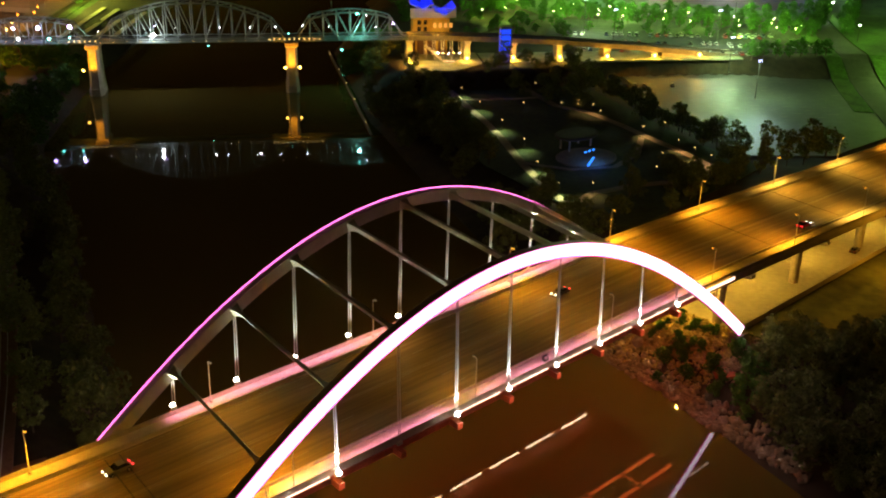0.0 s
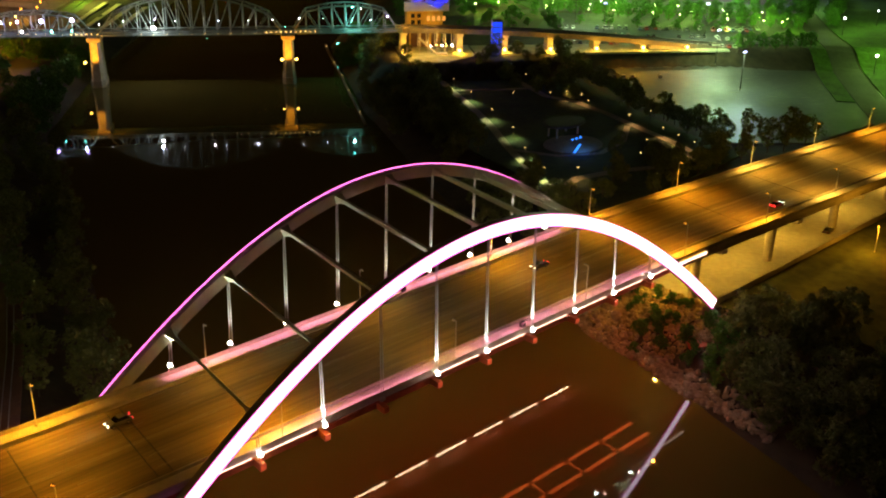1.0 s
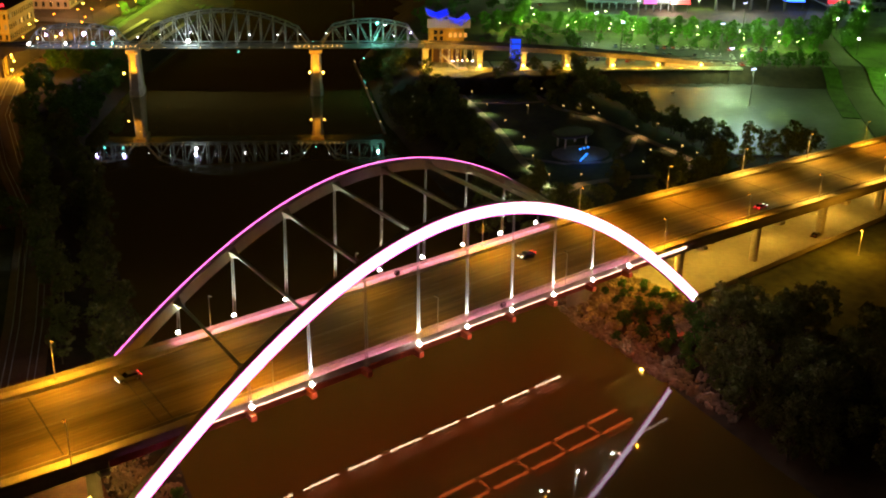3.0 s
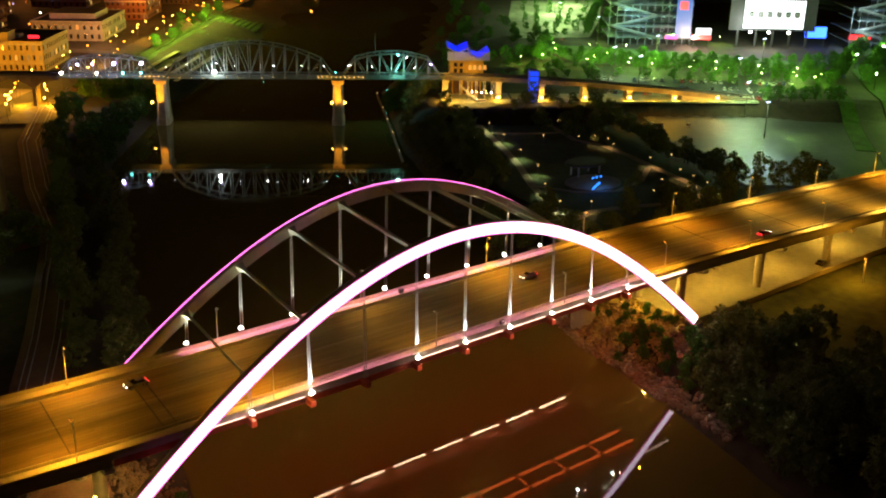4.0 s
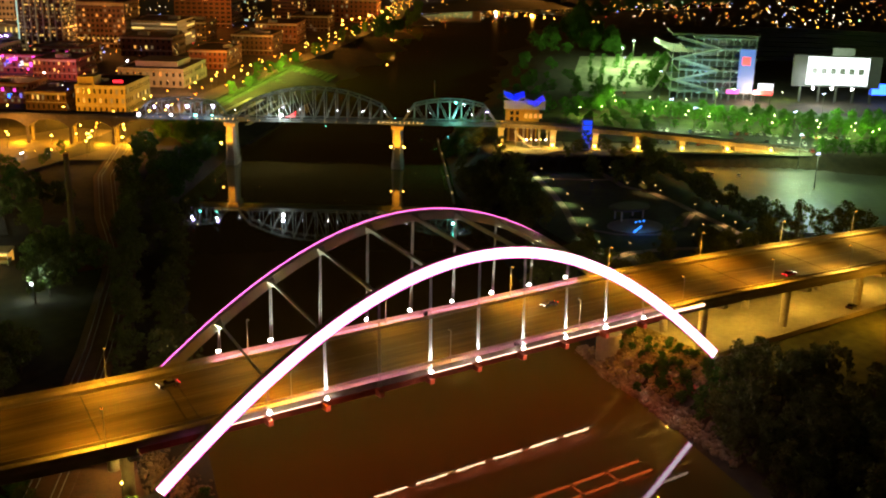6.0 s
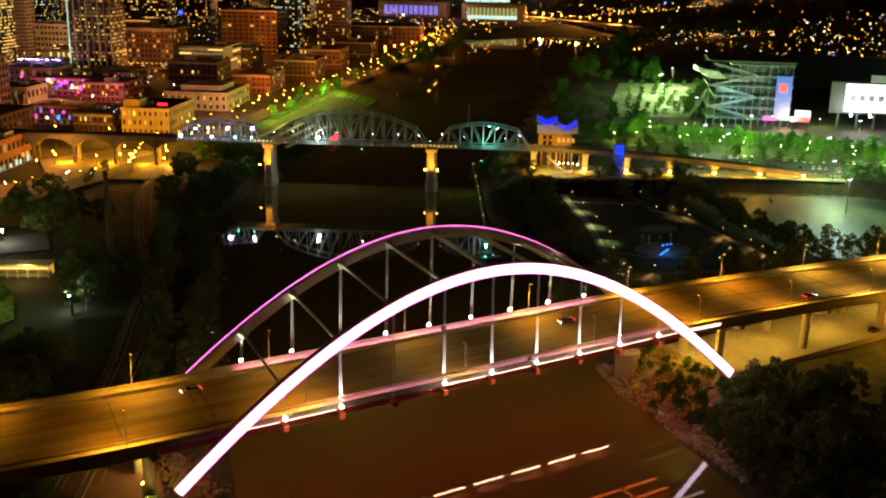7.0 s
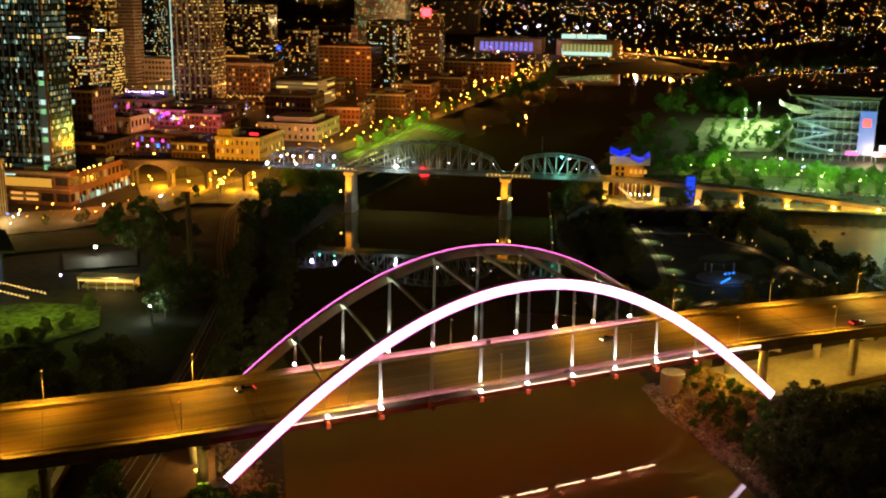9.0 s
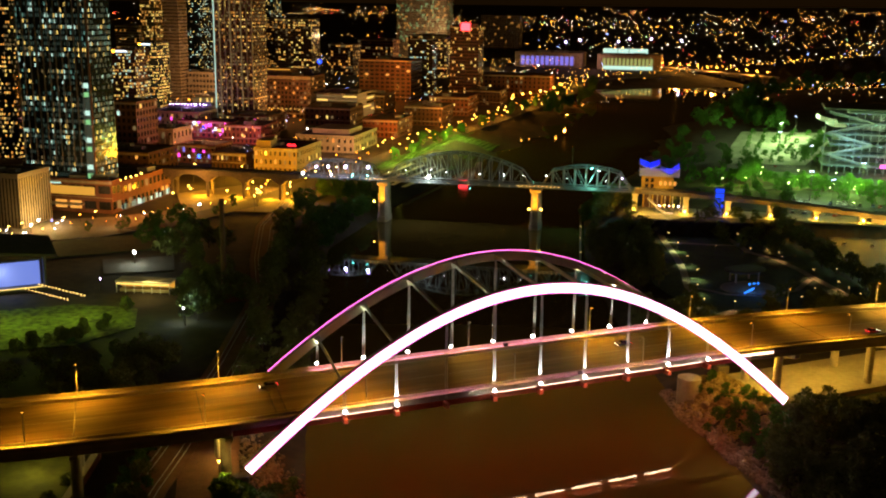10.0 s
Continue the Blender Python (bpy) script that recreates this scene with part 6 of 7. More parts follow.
for x, y, m, w, h in ((462, 305, W_SIGN, 10, 6), (528, 262, G_BLUE, 14, 7), (452, 300, G_RED, 12, 3), (548, 240, G_RED, 14, 3), (438, 312, G_PINK, 8, 2.5)):
    g = thing("stadium_sign", "small glowing sign board at the stadium gate", "sign", sfr(x, y), "stadium signs")
    part("board", box(0, w, 0, 0.6, 6, 6 + h), m, g, "glowing board")
    for q in (1, w - 1.4):
        part("leg", box(q, q + 0.4, 0.1, 0.5, -1, 5.99), M_DARKSTEEL, g)
lamp("gate_light", "POINT", 30000, (1.0, 0.75, 0.6), Matrix.Translation((417, 272, 20)), 1.0)
lamp("stadium_light", "POINT", 20000, (0.4, 0.85, 1.0), Matrix.Translation((385, 289, 30)), 1.0)
lamp("stadium_light", "POINT", 18000, (0.7, 0.95, 1.0), Matrix.Translation((497, 200, 30)), 1.0)
lamp("screen_light", "POINT", 40000, (0.9, 1.0, 1.0), Matrix.Translation((447, 243, 26)), 2.0)

# ---- west bank park with the open-air stage ----
WZ = 8.6
M_PATCHY = material("patchy_lawn", (0.085, 0.105, 0.012), 0.95, scale=0.5, spread=0.85, bump=0.5, coarse=0.5)
slab("stage_lawn", "sunlit-green lawn before the open-air stage", [(-150, 136), (-104, 128), (-82, 141), (-78, 164), (-98, 178), (-150, 180)], WZ, M_PATCHY, "lawn")
bpy.data.objects["stage_lawn"]["label"] = "bright green lawn before the open-air stage"
slab("service_yard", "grey asphalt yard behind the stage", [(-84, 220), (-56, 216), (-52, 242), (-82, 246)], WZ, M_ASPHALT, "pavement")
slab("upper_park", "dark grass park above the stage", [(-150, 255), (-60, 258), (-30, 305), (-70, 292), (-150, 285)], WZ, M_PARKGRASS, "lawn")
sg = thing("stage", "open-air stage with a blue-white lit backdrop under a dark roof", "stage", pose(-119, 208, WZ, 0, 0, 4))
part("backdrop", box(-16, 10, 0, 0.5, 0.5, 10.5), glow("blue_stage_backdrop", (0.20, 0.30, 1.0), 0.7), sg, "blue-white glowing backdrop")
part("floor", box(-18, 12, -6, 0, 0, 1.2), M_DARKSTEEL, sg)
part("front_light", box(-16, 10, -5.9, -5.6, 1.21, 1.6), W_YEL, sg, "row of white footlights")
for q in (-18, 11):
    part("tower", box(q, q + 1, -5, 1.5, 0, 14), M_DARKSTEEL, sg)
part("roof", sweep([[(x, -8, z), (x, 16, z + 3), (x, 16, z + 4), (x, -8, z + 1)] for x, z in ((-22, 13.0), (-4, 15.5), (16, 13.0))]), M_ROOF, sg, "dark wing roof")
lamp("stage_light", "POINT", 2500, (0.45, 0.55, 1.0), Matrix.Translation((-122, 203, WZ + 6)), 0.5)
# two unseen fill lamps added over the stage lawn
lamp("lawn_light", "POINT", 8500, (0.72, 1.0, 0.1), Matrix.Translation((-96, 156, WZ + 13)), 0.8)
lamp("lawn_light", "POINT", 8500, (0.72, 1.0, 0.1), Matrix.Translation((-122, 158, WZ + 13)), 0.8)
pvl = thing("lit_pavilion", "long low pavilion with a bright yellow lit roof edge", "pavilion", pose(-83, 189, WZ, 0, 0, -29))
part("roof", box(0, 22, 0, 7, 4.2, 4.9, 0.1), M_PALE, pvl)
part("ceiling_light", box(0.5, 21.5, -0.1, 0.1, 3.4, 4.1), W_YEL, pvl, "yellow lit eaves")
part("counter", box(1, 21, 2, 6, 0, 1.2), M_BEIGE, pvl)
for q in range(7):
    part("post", box(0.3 + q * 3.5, 0.6 + q * 3.5, 0.2, 0.5, 0, 4.19), M_CABLE, pvl)
# lamplight on the back wall is given as its own glow
part("back_wall", box(0.5, 21.5, 6.3, 6.7, 0, 4.19), W_GOLD, pvl, "back wall glowing golden as if lit")
lamp("pavilion_light", "POINT", 2600, (1.0, 0.75, 0.25), Matrix.Translation((-72, 180, WZ + 6)), 0.5)
for x, y, mat, e, c, r in ((-69.8, 234, G_WHITE, 5000, (0.95, 1.0, 0.7), 0.55), (-65, 142, G_BULBW, 3200, (0.6, 0.9, 0.8), 0.42), (-88, 194, G_VIOLET, 0, None, 0.32)):
    g = thing("park_floodlight", "glaring white floodlight on a post", "floodlight", group="park floodlights")
    part("post", tube((x, y, 7.5), (x, y, 13.0), 0.12), M_DARKSTEEL, g)
    part("head", ball(r, (x, y, 13.4), 2), mat, g, "glaring lamp head")
    if e:
        lamp("park_light", "POINT", e, c, Matrix.Translation((x, y - 1.8, 14.5)), 0.6)
for i in range(14):
    s = i / 13
    for off in (0, 9):
        x, y = -109.7 + 15 * s - off * 0.7, 207 - 23 * s - off * 0.4
        g = thing("path_bollard", "small warm bollard lamp", "lamp", group="bollards of the stage park")
        part("post", tube((x, y, WZ - 0.8), (x, y, WZ + 1.1), 0.07, n=5), M_DARKSTEEL, g)
        part("cap", ball(0.28, (x, y, WZ + 1.3)), G_BULB, g, "glowing cap")
ch = thing("chimney", "tall slender brick chimney on a square base", "chimney")
part("shaft", tube((-45, 168, 6), (-45, 168, 46), 1.3, 0.8, 14), M_BROWN, ch)
part("rim", tube((-45, 168, 46.01), (-45, 168, 47), 0.95, n=14), M_BRICK, ch)
part("base", box(-48, -36, 162, 174, 5, 12.5, 0.2), M_BRICK, ch)
# plaza lights and awnings
for x, y, m in ((-112, 318, G_YELLOW), (-104, 322, G_WHITE), (-98, 320, G_BLUE), (-92, 326, G_YELLOW), (-118, 312, G_YELLOW), (-84, 330, G_ORANGE), (-76, 336, G_YELLOW), (-108, 312, G_WHITE), (-122, 305, G_YELLOW)):
    g = thing("plaza_lamp", "bright lamp on a slim plaza post", "lamp", group="plaza lamps")
    part("post", tube((x, y, 8.5), (x, y, 12.2), 0.08), M_DARKSTEEL, g)
    part("globe", ball(0.45, (x, y, 12.6)), m, g, "glowing globe")
prng = random.Random(77)
for i in range(30):
    f = (i + prng.random()) / 30
    x, y = -128 + 126 * f + prng.uniform(-3, 3), 302 + 44 * f + prng.uniform(-7, 8)
    g = thing("plaza_lamp", "small lamp on a low plaza post", "lamp", group="plaza lamps")
    h = prng.uniform(1.2, 3.0)
    part("post", tube((x, y, 8.5), (x, y, 8.8 + h), 0.07, n=6), M_DARKSTEEL, g)
    part("globe", ball(prng.uniform(0.18, 0.34), (x, y, 9.0 + h)), prng.choice((G_YELLOW, G_YELLOW, G_WHITE, G_ORANGE, G_BULBW)), g, "glowing globe")
lamp("plaza_light", "POINT", 4000, (1.0, 0.55, 0.12), Matrix.Translation((-110, 306, 16)), 0.6)
lamp("plaza_light", "POINT", 3000, (1.0, 0.6, 0.2), Matrix.Translation((-70, 312, 16)), 0.6)
lamp("plaza_light", "POINT", 3000, (1.0, 0.55, 0.15), Matrix.Translation((-35, 330, 16)), 0.6)

# ---- lights under the approaches ----
for x, y, z, e in ((80, 14, 17.5, 11000), (95, 18, 17, 4000), (112, 16, 16, 6500), (138, 16, 15.5, 6500), (172, 16, 14, 6500), (206, 16, 12.5, 5000)):
    lamp("yard_light", "POINT", e * 0.75, (1.0, 0.56, 0.06), Matrix.Translation((x, y, z)), 0.5)
    g = thing("yard_lamp", "lamp slung below the bridge girders", "lamp", group="lamps under the bridge")
    part("globe", ball(0.25, (x, y, z + 1.1)), G_YELLOW, g, "glowing globe")
    part("stem", tube((x, y, z + 1.3), (x, y, deck_z(x) - 0.5), 0.05, n=5), M_DARKSTEEL, g)
g = thing("pier_lamp", "glaring warm white lamp on a post beside the west pier", "lamp")
part("post", tube((-80.5, 5.5, 7.0), (-80.5, 5.5, 16.0), 0.1), M_DARKSTEEL, g)
part("globe", ball(0.3, (-80.5, 5.5, 16.2), 2), G_YELLOW, g, "glaring globe")
lamp("pier_lamp_light", "POINT", 1100, (1.0, 0.62, 0.10), Matrix.Translation((-80.5, 2.0, 14.5)), 0.4)
g = lamp_post("yard_street_lamp", "street lamp with an orange head beside the lawn", "street lamp", 8.0, 1.0, G_SODIUM, "street lamps by the lawn")
g.matrix_basis = pose(150, -8.0, EZ, 0, 0, 90)
lamp("lawn_street_light", "POINT", 5500, SODIUM, Matrix.Translation((148.6, -8.0, EZ + 7.4)), 0.3)

# yard and grass below the west approach
slab("yard_lawn", "olive grass bank below the west approach", [(-150, 6), (-116, 6), (-108, 30), (-112, 56), (-150, 60)], WZ, M_DRYGRASS, "lawn")
wb = part("brick_wall", beam((-115.0, 8.0, 8.6), (-104.5, 36.0, 8.6), 1.6, 3.4), M_BRICK)
tagged(wb, "low red brick retaining wall beside the railway", "wall", kind="structure")
cp = part("coping", beam((-115.0, 8.0, 10.4), (-104.5, 36.0, 10.4), 1.8, 0.2), M_CONC, wb, "pale coping")
yard = slab("railway_yard", "red-brown gravel yard beside the railway", [(-94, -10), (-78, -6), (-72, 24), (-62, 60), (-74, 62), (-86, 28)], 8.55, tint("red_gravel", (0.17, 0.085, 0.05), 0.95, scale=1.5), "ground")
g = lamp_post("yard_lamp_post", "slim lamp post with a white head under the approach", "street lamp", 5.0, 0.6, G_BULBW, "lamps under the bridge")
g.matrix_basis = pose(-121, 41, WZ)
lamp("yard_lamp_light", "POINT", 3000, (1.0, 0.78, 0.14), Matrix.Translation((-120, 30, WZ + 7)), 0.4)

# ---- trees, bushes and stones ----
def leaf_material(name, colour):
    m = material(name, colour, 0.75, scale=1.2, spread=0.5)
    return m


M_LEAF = leaf_material("dark_foliage", (0.118, 0.140, 0.026))
M_LEAF2 = leaf_material("fresh_foliage", (0.055, 0.150, 0.010))
M_BARK = material("bark", (0.10, 0.075, 0.05), 0.95, scale=3, spread=0.3, bump=0.4)


def crown_mesh(name, seed, rx, rz, base, clumps, leaves, size, mat):
    """Many small leaves in uneven clumps with gaps between them."""
    r = random.Random(seed)
    vs, fs = [], []
    for c in range(clumps):
        a, q = r.uniform(0, 2 * math.pi), r.random() ** 0.5
        zz = r.uniform(-0.85, 1.0)
        w = math.sqrt(max(0.05, 1 - zz * zz)) * q
        cx, cy, cz = rx * w * math.cos(a), rx * w * math.sin(a), base + rz * (1 + zz)
        cr = r.uniform(0.22, 0.42) * rx
        for i in range(leaves):
            d = Vector((r.gauss(0, 1), r.gauss(0, 1), r.gauss(0, 1)))
            d = d.normalized() * cr * r.random() ** 0.35
            p = Vector((cx, cy, cz)) + Vector((d.x, d.y, d.z * 0.8))
            u = Vector((r.gauss(0, 1), r.gauss(0, 1), r.gauss(0, 0.6))).normalized()
            v = u.cross(Vector((r.gauss(0, 1), r.gauss(0, 1), r.gauss(0, 1)))).normalized()
            s = size * r.uniform(0.6, 1.3)
            k0 = len(vs)
            vs += [p - u * s, p - v * s * 0.6, p + u * s, p + v * s * 0.6]
            fs.append((k0, k0 + 1, k0 + 2, k0 + 3))
    return mesh_of(name, vs, fs, mat)


def tree(name, label, seed, h, rx, mat, clumps=26, leaves=46, size=0.42, group="trees of the banks"):
    t = thing(name, label, "tree", group=group)
    r = random.Random(seed)
    base = h * 0.22
    bm = bmesh.new()
    add_tube(bm, (0, 0, -0.8), (0.1, 0.05, h * 0.55), 0.28, 0.14, 8)
    for i in range(6):
        a = i * 1.05 + r.random()
        z0 = h * r.uniform(0.25, 0.5)
        add_tube(bm, (0.05, 0, z0), (math.cos(a) * rx * 0.6, math.sin(a) * rx * 0.6, z0 + h * r.uniform(0.12, 0.3)), 0.10, 0.03, 5)
    part("trunk", bm, M_BARK, t, "branching trunk")
    part("crown", crown_mesh("crown", seed, rx, (h - base) / 2, base, clumps, leaves, size, mat), mat, t, "leafy crown")
    return t


KINDS = [tree("tree", "dark leafy tree with a broad uneven crown", 11, 11, 5.0, M_LEAF), tree("tree", "dark leafy tree with a tall crown", 12, 13, 4.2, M_LEAF), tree("tree", "dark spreading tree on the bank", 13, 9, 5.4, M_LEAF, 24, 46, 0.45),
         tree("lot_tree", "round green street tree lit from lamps", 14, 8.5, 4.0, M_LEAF2, 24, 44, 0.40, "street trees of the parking lots"), tree("lot_tree", "green street tree with a loose crown", 15, 7.5, 3.4, M_LEAF2, 20, 44, 0.38, "street trees of the parking lots"),
         tree("bush", "low green bush on the stony bank", 16, 3.6, 2.2, M_LEAF2, 16, 40, 0.30, "bushes of the bank")]
bpy.data.objects["bush"]["category"] = "bush"
placed = set()
trng = random.Random(21)


def crown_copy(kind, m, store):
    me = [c for c in KINDS[kind].children if c.name.startswith("crown")][0].data
    n = len(me.vertices)
    co = np.empty(n * 3)
    me.vertices.foreach_get("co", co)
    co = co.reshape(-1, 3)
    a = np.array(m)
    store.append(co @ a[:3, :3].T + a[:3, 3])


far_store, park_store = [], []


def plant(kind, x, y, s=1.0, z=None):
    stand(kind, *seat(x, y), s, z)


def stand(kind, x, y, s=1.0, z=None):
    along_ramp, off_ramp = (x - PA.x) * FB.x + (y - PA.y) * FB.y, (x - PA.x) * FN.x + (y - PA.y) * FN.y
    if kind < 3 and (math.hypot(x - 78, y - 1) < 8.5 or math.hypot(x - 70, y + 4) < 7):
        return
    if 128 < along_ramp < 300 and (-22 if along_ramp < 172 else -13) < off_ramp < 12:
        return
    z = land(x, y) if z is None else z
    m = pose(x, y, z - 0.1, 0, 0, trng.uniform(0, 360)) @ Matrix.Diagonal((s, s, s * trng.uniform(0.9, 1.15), 1))
    if (x > 330 or y > 262) and not (kind in (3, 4) and x < 400 and y < 290):
        crown_copy(kind, m, far_store)
        return
    if x > 100 and y > 150 and kind < 3:
        crown_copy(kind, m, park_store)
        return
    if kind not in placed:
        placed.add(kind)
        KINDS[kind].matrix_basis = m
    else:
        ob = again(KINDS[kind], Matrix.Identity(4))
        ob.matrix_basis = m


def along(line, step, spread, kinds, s0=0.8, s1=1.25, skip=0.0):
    for (ax, ay), (bx, by) in zip(line, line[1:]):
        n = max(1, int(math.hypot(bx - ax, by - ay) / step))
        for i in range(n):
            if trng.random() < skip:
                continue
            t = (i + trng.random() * 0.8) / n
            plant(trng.choice(kinds), ax + (bx - ax) * t + trng.uniform(-spread, spread), ay + (by - ay) * t + trng.uniform(-spread, spread), trng.uniform(s0, s1))


def grove(poly, n, kinds, s0=0.8, s1=1.3):
    xs, ys = [p[0] for p in poly], [p[1] for p in poly]
    made = tries = 0
    while made < n and tries < n * 40:
        tries += 1
        x, y = trng.uniform(min(xs), max(xs)), trng.uniform(min(ys), max(ys))
        inside = False
        for (ax, ay), (bx, by) in zip(poly, poly[1:] + poly[:1]):
            if (ay > y) != (by > y) and x < (bx - ax) * (y - ay) / (by - ay) + ax:
                inside = not inside
        if inside:
            plant(trng.choice(kinds), x, y, trng.uniform(s0, s1))
            made += 1


# near trees of the east bank, below the bridge
grove([(66, -5), (86, -8), (97, -22), (92, -46), (62, -84), (40, -62), (47, -40), (56, -24)], 72, [0, 1, 2], 0.6, 1.05)
grove([(37, -62), (62, -90), (56, -130), (28, -110)], 16, [0, 1, 2], 0.8, 1.2)
for x, y, s in ((70, 8, 0.9), (66, 11, 1.1), (73, 5, 0.8), (64, 3, 0.9), (68, -1, 1.2), (75, -3, 1.2), (62, -6, 0.9), (60, 8, 0.7), (77, 12, 0.6)):
    plant(5, x, y, s)
for x, y, q in ((70, -9, 1.3), (66, -10, 1.1), (73, -11, 1.4), (67, -14, 1.2), (62, -12, 1.0), (63, -17, 1.3), (75, -7, 1.1), (59, -16, 0.9), (71, 0.5, 0.7), (66, -5, 0.8)):
    plant(5, x, y, q)
# park trees
along([(239, 216), (241, 180), (221, 136), (208, 100), (205, 74)], 3.6, 4.0, [0, 1, 2], 0.6, 0.95)
grove([(218, 250), (236, 222), (236, 186), (214, 150), (196, 150), (200, 190), (204, 232)], 46, [0, 1, 2], 0.5, 0.8)
grove([(186, 290), (205, 262), (190, 236), (172, 204), (150, 168), (128, 150), (122, 165), (140, 205), (165, 245)], 75, [0, 1, 2], 0.7, 1.05)
grove([(104, 120), (118, 92), (108, 62), (84, 62), (82, 84)], 26, [0, 2], 0.6, 0.9)
grove([(112, 130), (128, 128), (150, 165), (128, 160)], 22, [0, 1], 0.6, 0.9)
grove([(120, 70), (200, 66), (204, 80), (150, 92)], 12, [0, 2], 0.5, 0.8)
along([(150, 66), (200, 62), (216, 58), (232, 50)], 9, 2.5, [0, 1], 0.7, 1.0)
plant(0, 221, 61, 1.2)
plant(1, 203, 67, 1.1)
plant(2, 229, 58, 1.1)
along([(150, 100), (178, 96)], 12, 3, [0], 0.5, 0.7)
along([(140, 60), (190, 72)], 10, 4, [0, 2], 0.6, 0.9)
# street trees of the lots
def row(a, b, n, kind, s0=0.85, s1=1.15, gap=0.0):
    """A row of trees on the high ground, laid out where it stands."""
    for i in range(n):
        if trng.random() < gap:
            continue
        f = (i + 0.5) / n
        stand(kind, a[0] + (b[0] - a[0]) * f + trng.uniform(-1, 1), a[1] + (b[1] - a[1]) * f + trng.uniform(-1, 1), trng.uniform(s0, s1))


for j, line in enumerate(ROWS):
    for a, b in zip(line, line[1:]):
        row(a, b, 10, 3 + j % 2, 0.75, 1.05, 0.06)
row((313, 151), (354, 124), 8, 3, 0.8, 1.0)
row((300, 240), (330, 205), 3, 4, 0.6, 0.9)
row((325, 205), (352, 172), 4, 4, 0.5, 0.8)
row((278, 226), (300, 250), 5, 4, 0.8, 1.1)
row((400, 200), (440, 172), 6, 3)
row((398, 140), (520, 196), 14, 3, 1.0, 1.3)
row((402, 158), (516, 208), 12, 3, 1.0, 1.3)
row((396, 346), (552, 478), 22, 3, 0.8, 1.2, 0.15)
row((404, 340), (500, 418), 14, 4, 0.8, 1.2, 0.2)
row((300, 292), (345, 330), 9, 3, 0.9, 1.2)
for i in range(6):
    for j in range(13):
        if trng.random() < 0.3:
            continue
        a, b = Vector((358, 368)).lerp(Vector((480, 508)), j / 12), Vector((392, 350)).lerp(Vector((548, 480)), j / 12)
        q = a.lerp(b, (i + 0.5) / 6)
        stand(4, q.x + trng.uniform(-1, 1), q.y + trng.uniform(-1, 1), trng.uniform(0.45, 0.8))
grove([(252, 285), (298, 264), (345, 298), (372, 325), (310, 355)], 30, [3, 4, 3], 0.5, 0.8)
grove([(14, 268), (30, 335), (64, 380), (82, 366), (58, 314), (28, 262)], 40, [0, 1, 2], 0.6, 1.0)
grove([(240, 300), (300, 312), (345, 318), (390, 400), (440, 490), (480, 590), (300, 395)], 48, [0, 1, 3, 4], 0.6, 1.0)
grove([(470, 590), (640, 740), (700, 720), (560, 540)], 40, [0, 1, 3], 1.0, 1.4)
along([(620, 690), (780, 850), (900, 925), (1250, 1000)], 11, 16, [0, 1, 3], 1.3, 1.9)
# west bank
along([(-70, -20), (-64, 10)], 4, 4, [0, 2], 0.4, 0.6)
along([(-52, 52), (-42, 84), (-16, 156), (2, 215), (18, 262), (50, 306), (88, 358)], 6.5, 5.0, [0, 1, 2], 0.75, 1.15)
along([(-60, 70), (-50, 100), (-24, 176), (-6, 230), (10, 275)], 8, 3.0, [0, 1, 2], 0.7, 1.1)
grove([(-70, 128), (-40, 148), (-32, 215), (-20, 262), (-45, 300), (-62, 270), (-50, 215), (-58, 170)], 36, [0, 1, 2], 0.8, 1.2)
grove([(-130, 96), (-80, 92), (-70, 112), (-82, 122), (-130, 108)], 16, [0, 2], 0.45, 0.75)
grove([(-125, 126), (-86, 142), (-80, 168), (-88, 150), (-104, 130)], 16, [2, 5, 0], 0.35, 0.6)
for i in range(12):
    plant(5, -104 + i * 1.1 + trng.uniform(-1.5, 1.5), 8 + i * 2.6, trng.uniform(0.6, 1.1))
grove([(-130, 60), (-90, 60), (-78, 92), (-130, 98)], 22, [0, 2], 0.6, 1.0)
grove([(-150, 30), (-106, 20), (-100, -10), (-140, -30)], 12, [0, 2], 0.5, 0.9)
along([(-95, 20), (-104, -5)], 4, 2, [2, 5], 0.5, 0.9)
for x, y, q in ((-70, 3, 1.3), (-67, 6, 1.2), (-72, 0, 1.5), (-66, 1, 1.1), (-74, -4, 1.4), (-79, -2, 1.2), (-63, 9, 0.9), (-61, 14, 0.9)):
    plant(5, x, y, q)
for x, y, q in ((-75.5, -3.2, 1.9), (-78, -3.6, 2.0), (-73, -3.4, 1.6), (-80.5, -2.5, 1.8), (-80.5, 1.5, 1.6), (-76.5, -5.0, 1.7), (-71, -1.5, 1.5)):
    plant(5, x, y, q)
along([(-72, -12), (-80, -30), (-92, -70)], 5, 5, [0, 1, 2], 0.6, 1.0)
along([(-86, 300), (-30, 318), (5, 348)], 11, 2.0, [0, 1], 0.45, 0.65)
along([(130, 466), (210, 555), (330, 690), (420, 790), (560, 960)], 16, 5, [0, 1], 0.7, 1.1, 0.3)
grove([(600, 990), (680, 1080), (640, 1000), (420, 735), (400, 745)], 20, [0, 1], 1.0, 1.5)

vs = np.concatenate(park_store)
fs = np.arange(len(vs)).reshape(-1, 4).tolist()
tagged(new("park_wood", mesh_of("park_wood", vs, fs, M_LEAF)), "dense dark trees of the riverside park", "trees", kind="stuff")
vs = np.concatenate(far_store)
fs = np.arange(len(vs)).reshape(-1, 4).tolist()
tagged(new("far_trees", mesh_of("far_trees", vs, fs, M_LEAF2)), "far green trees beside lots and river bank", "trees", kind="stuff")


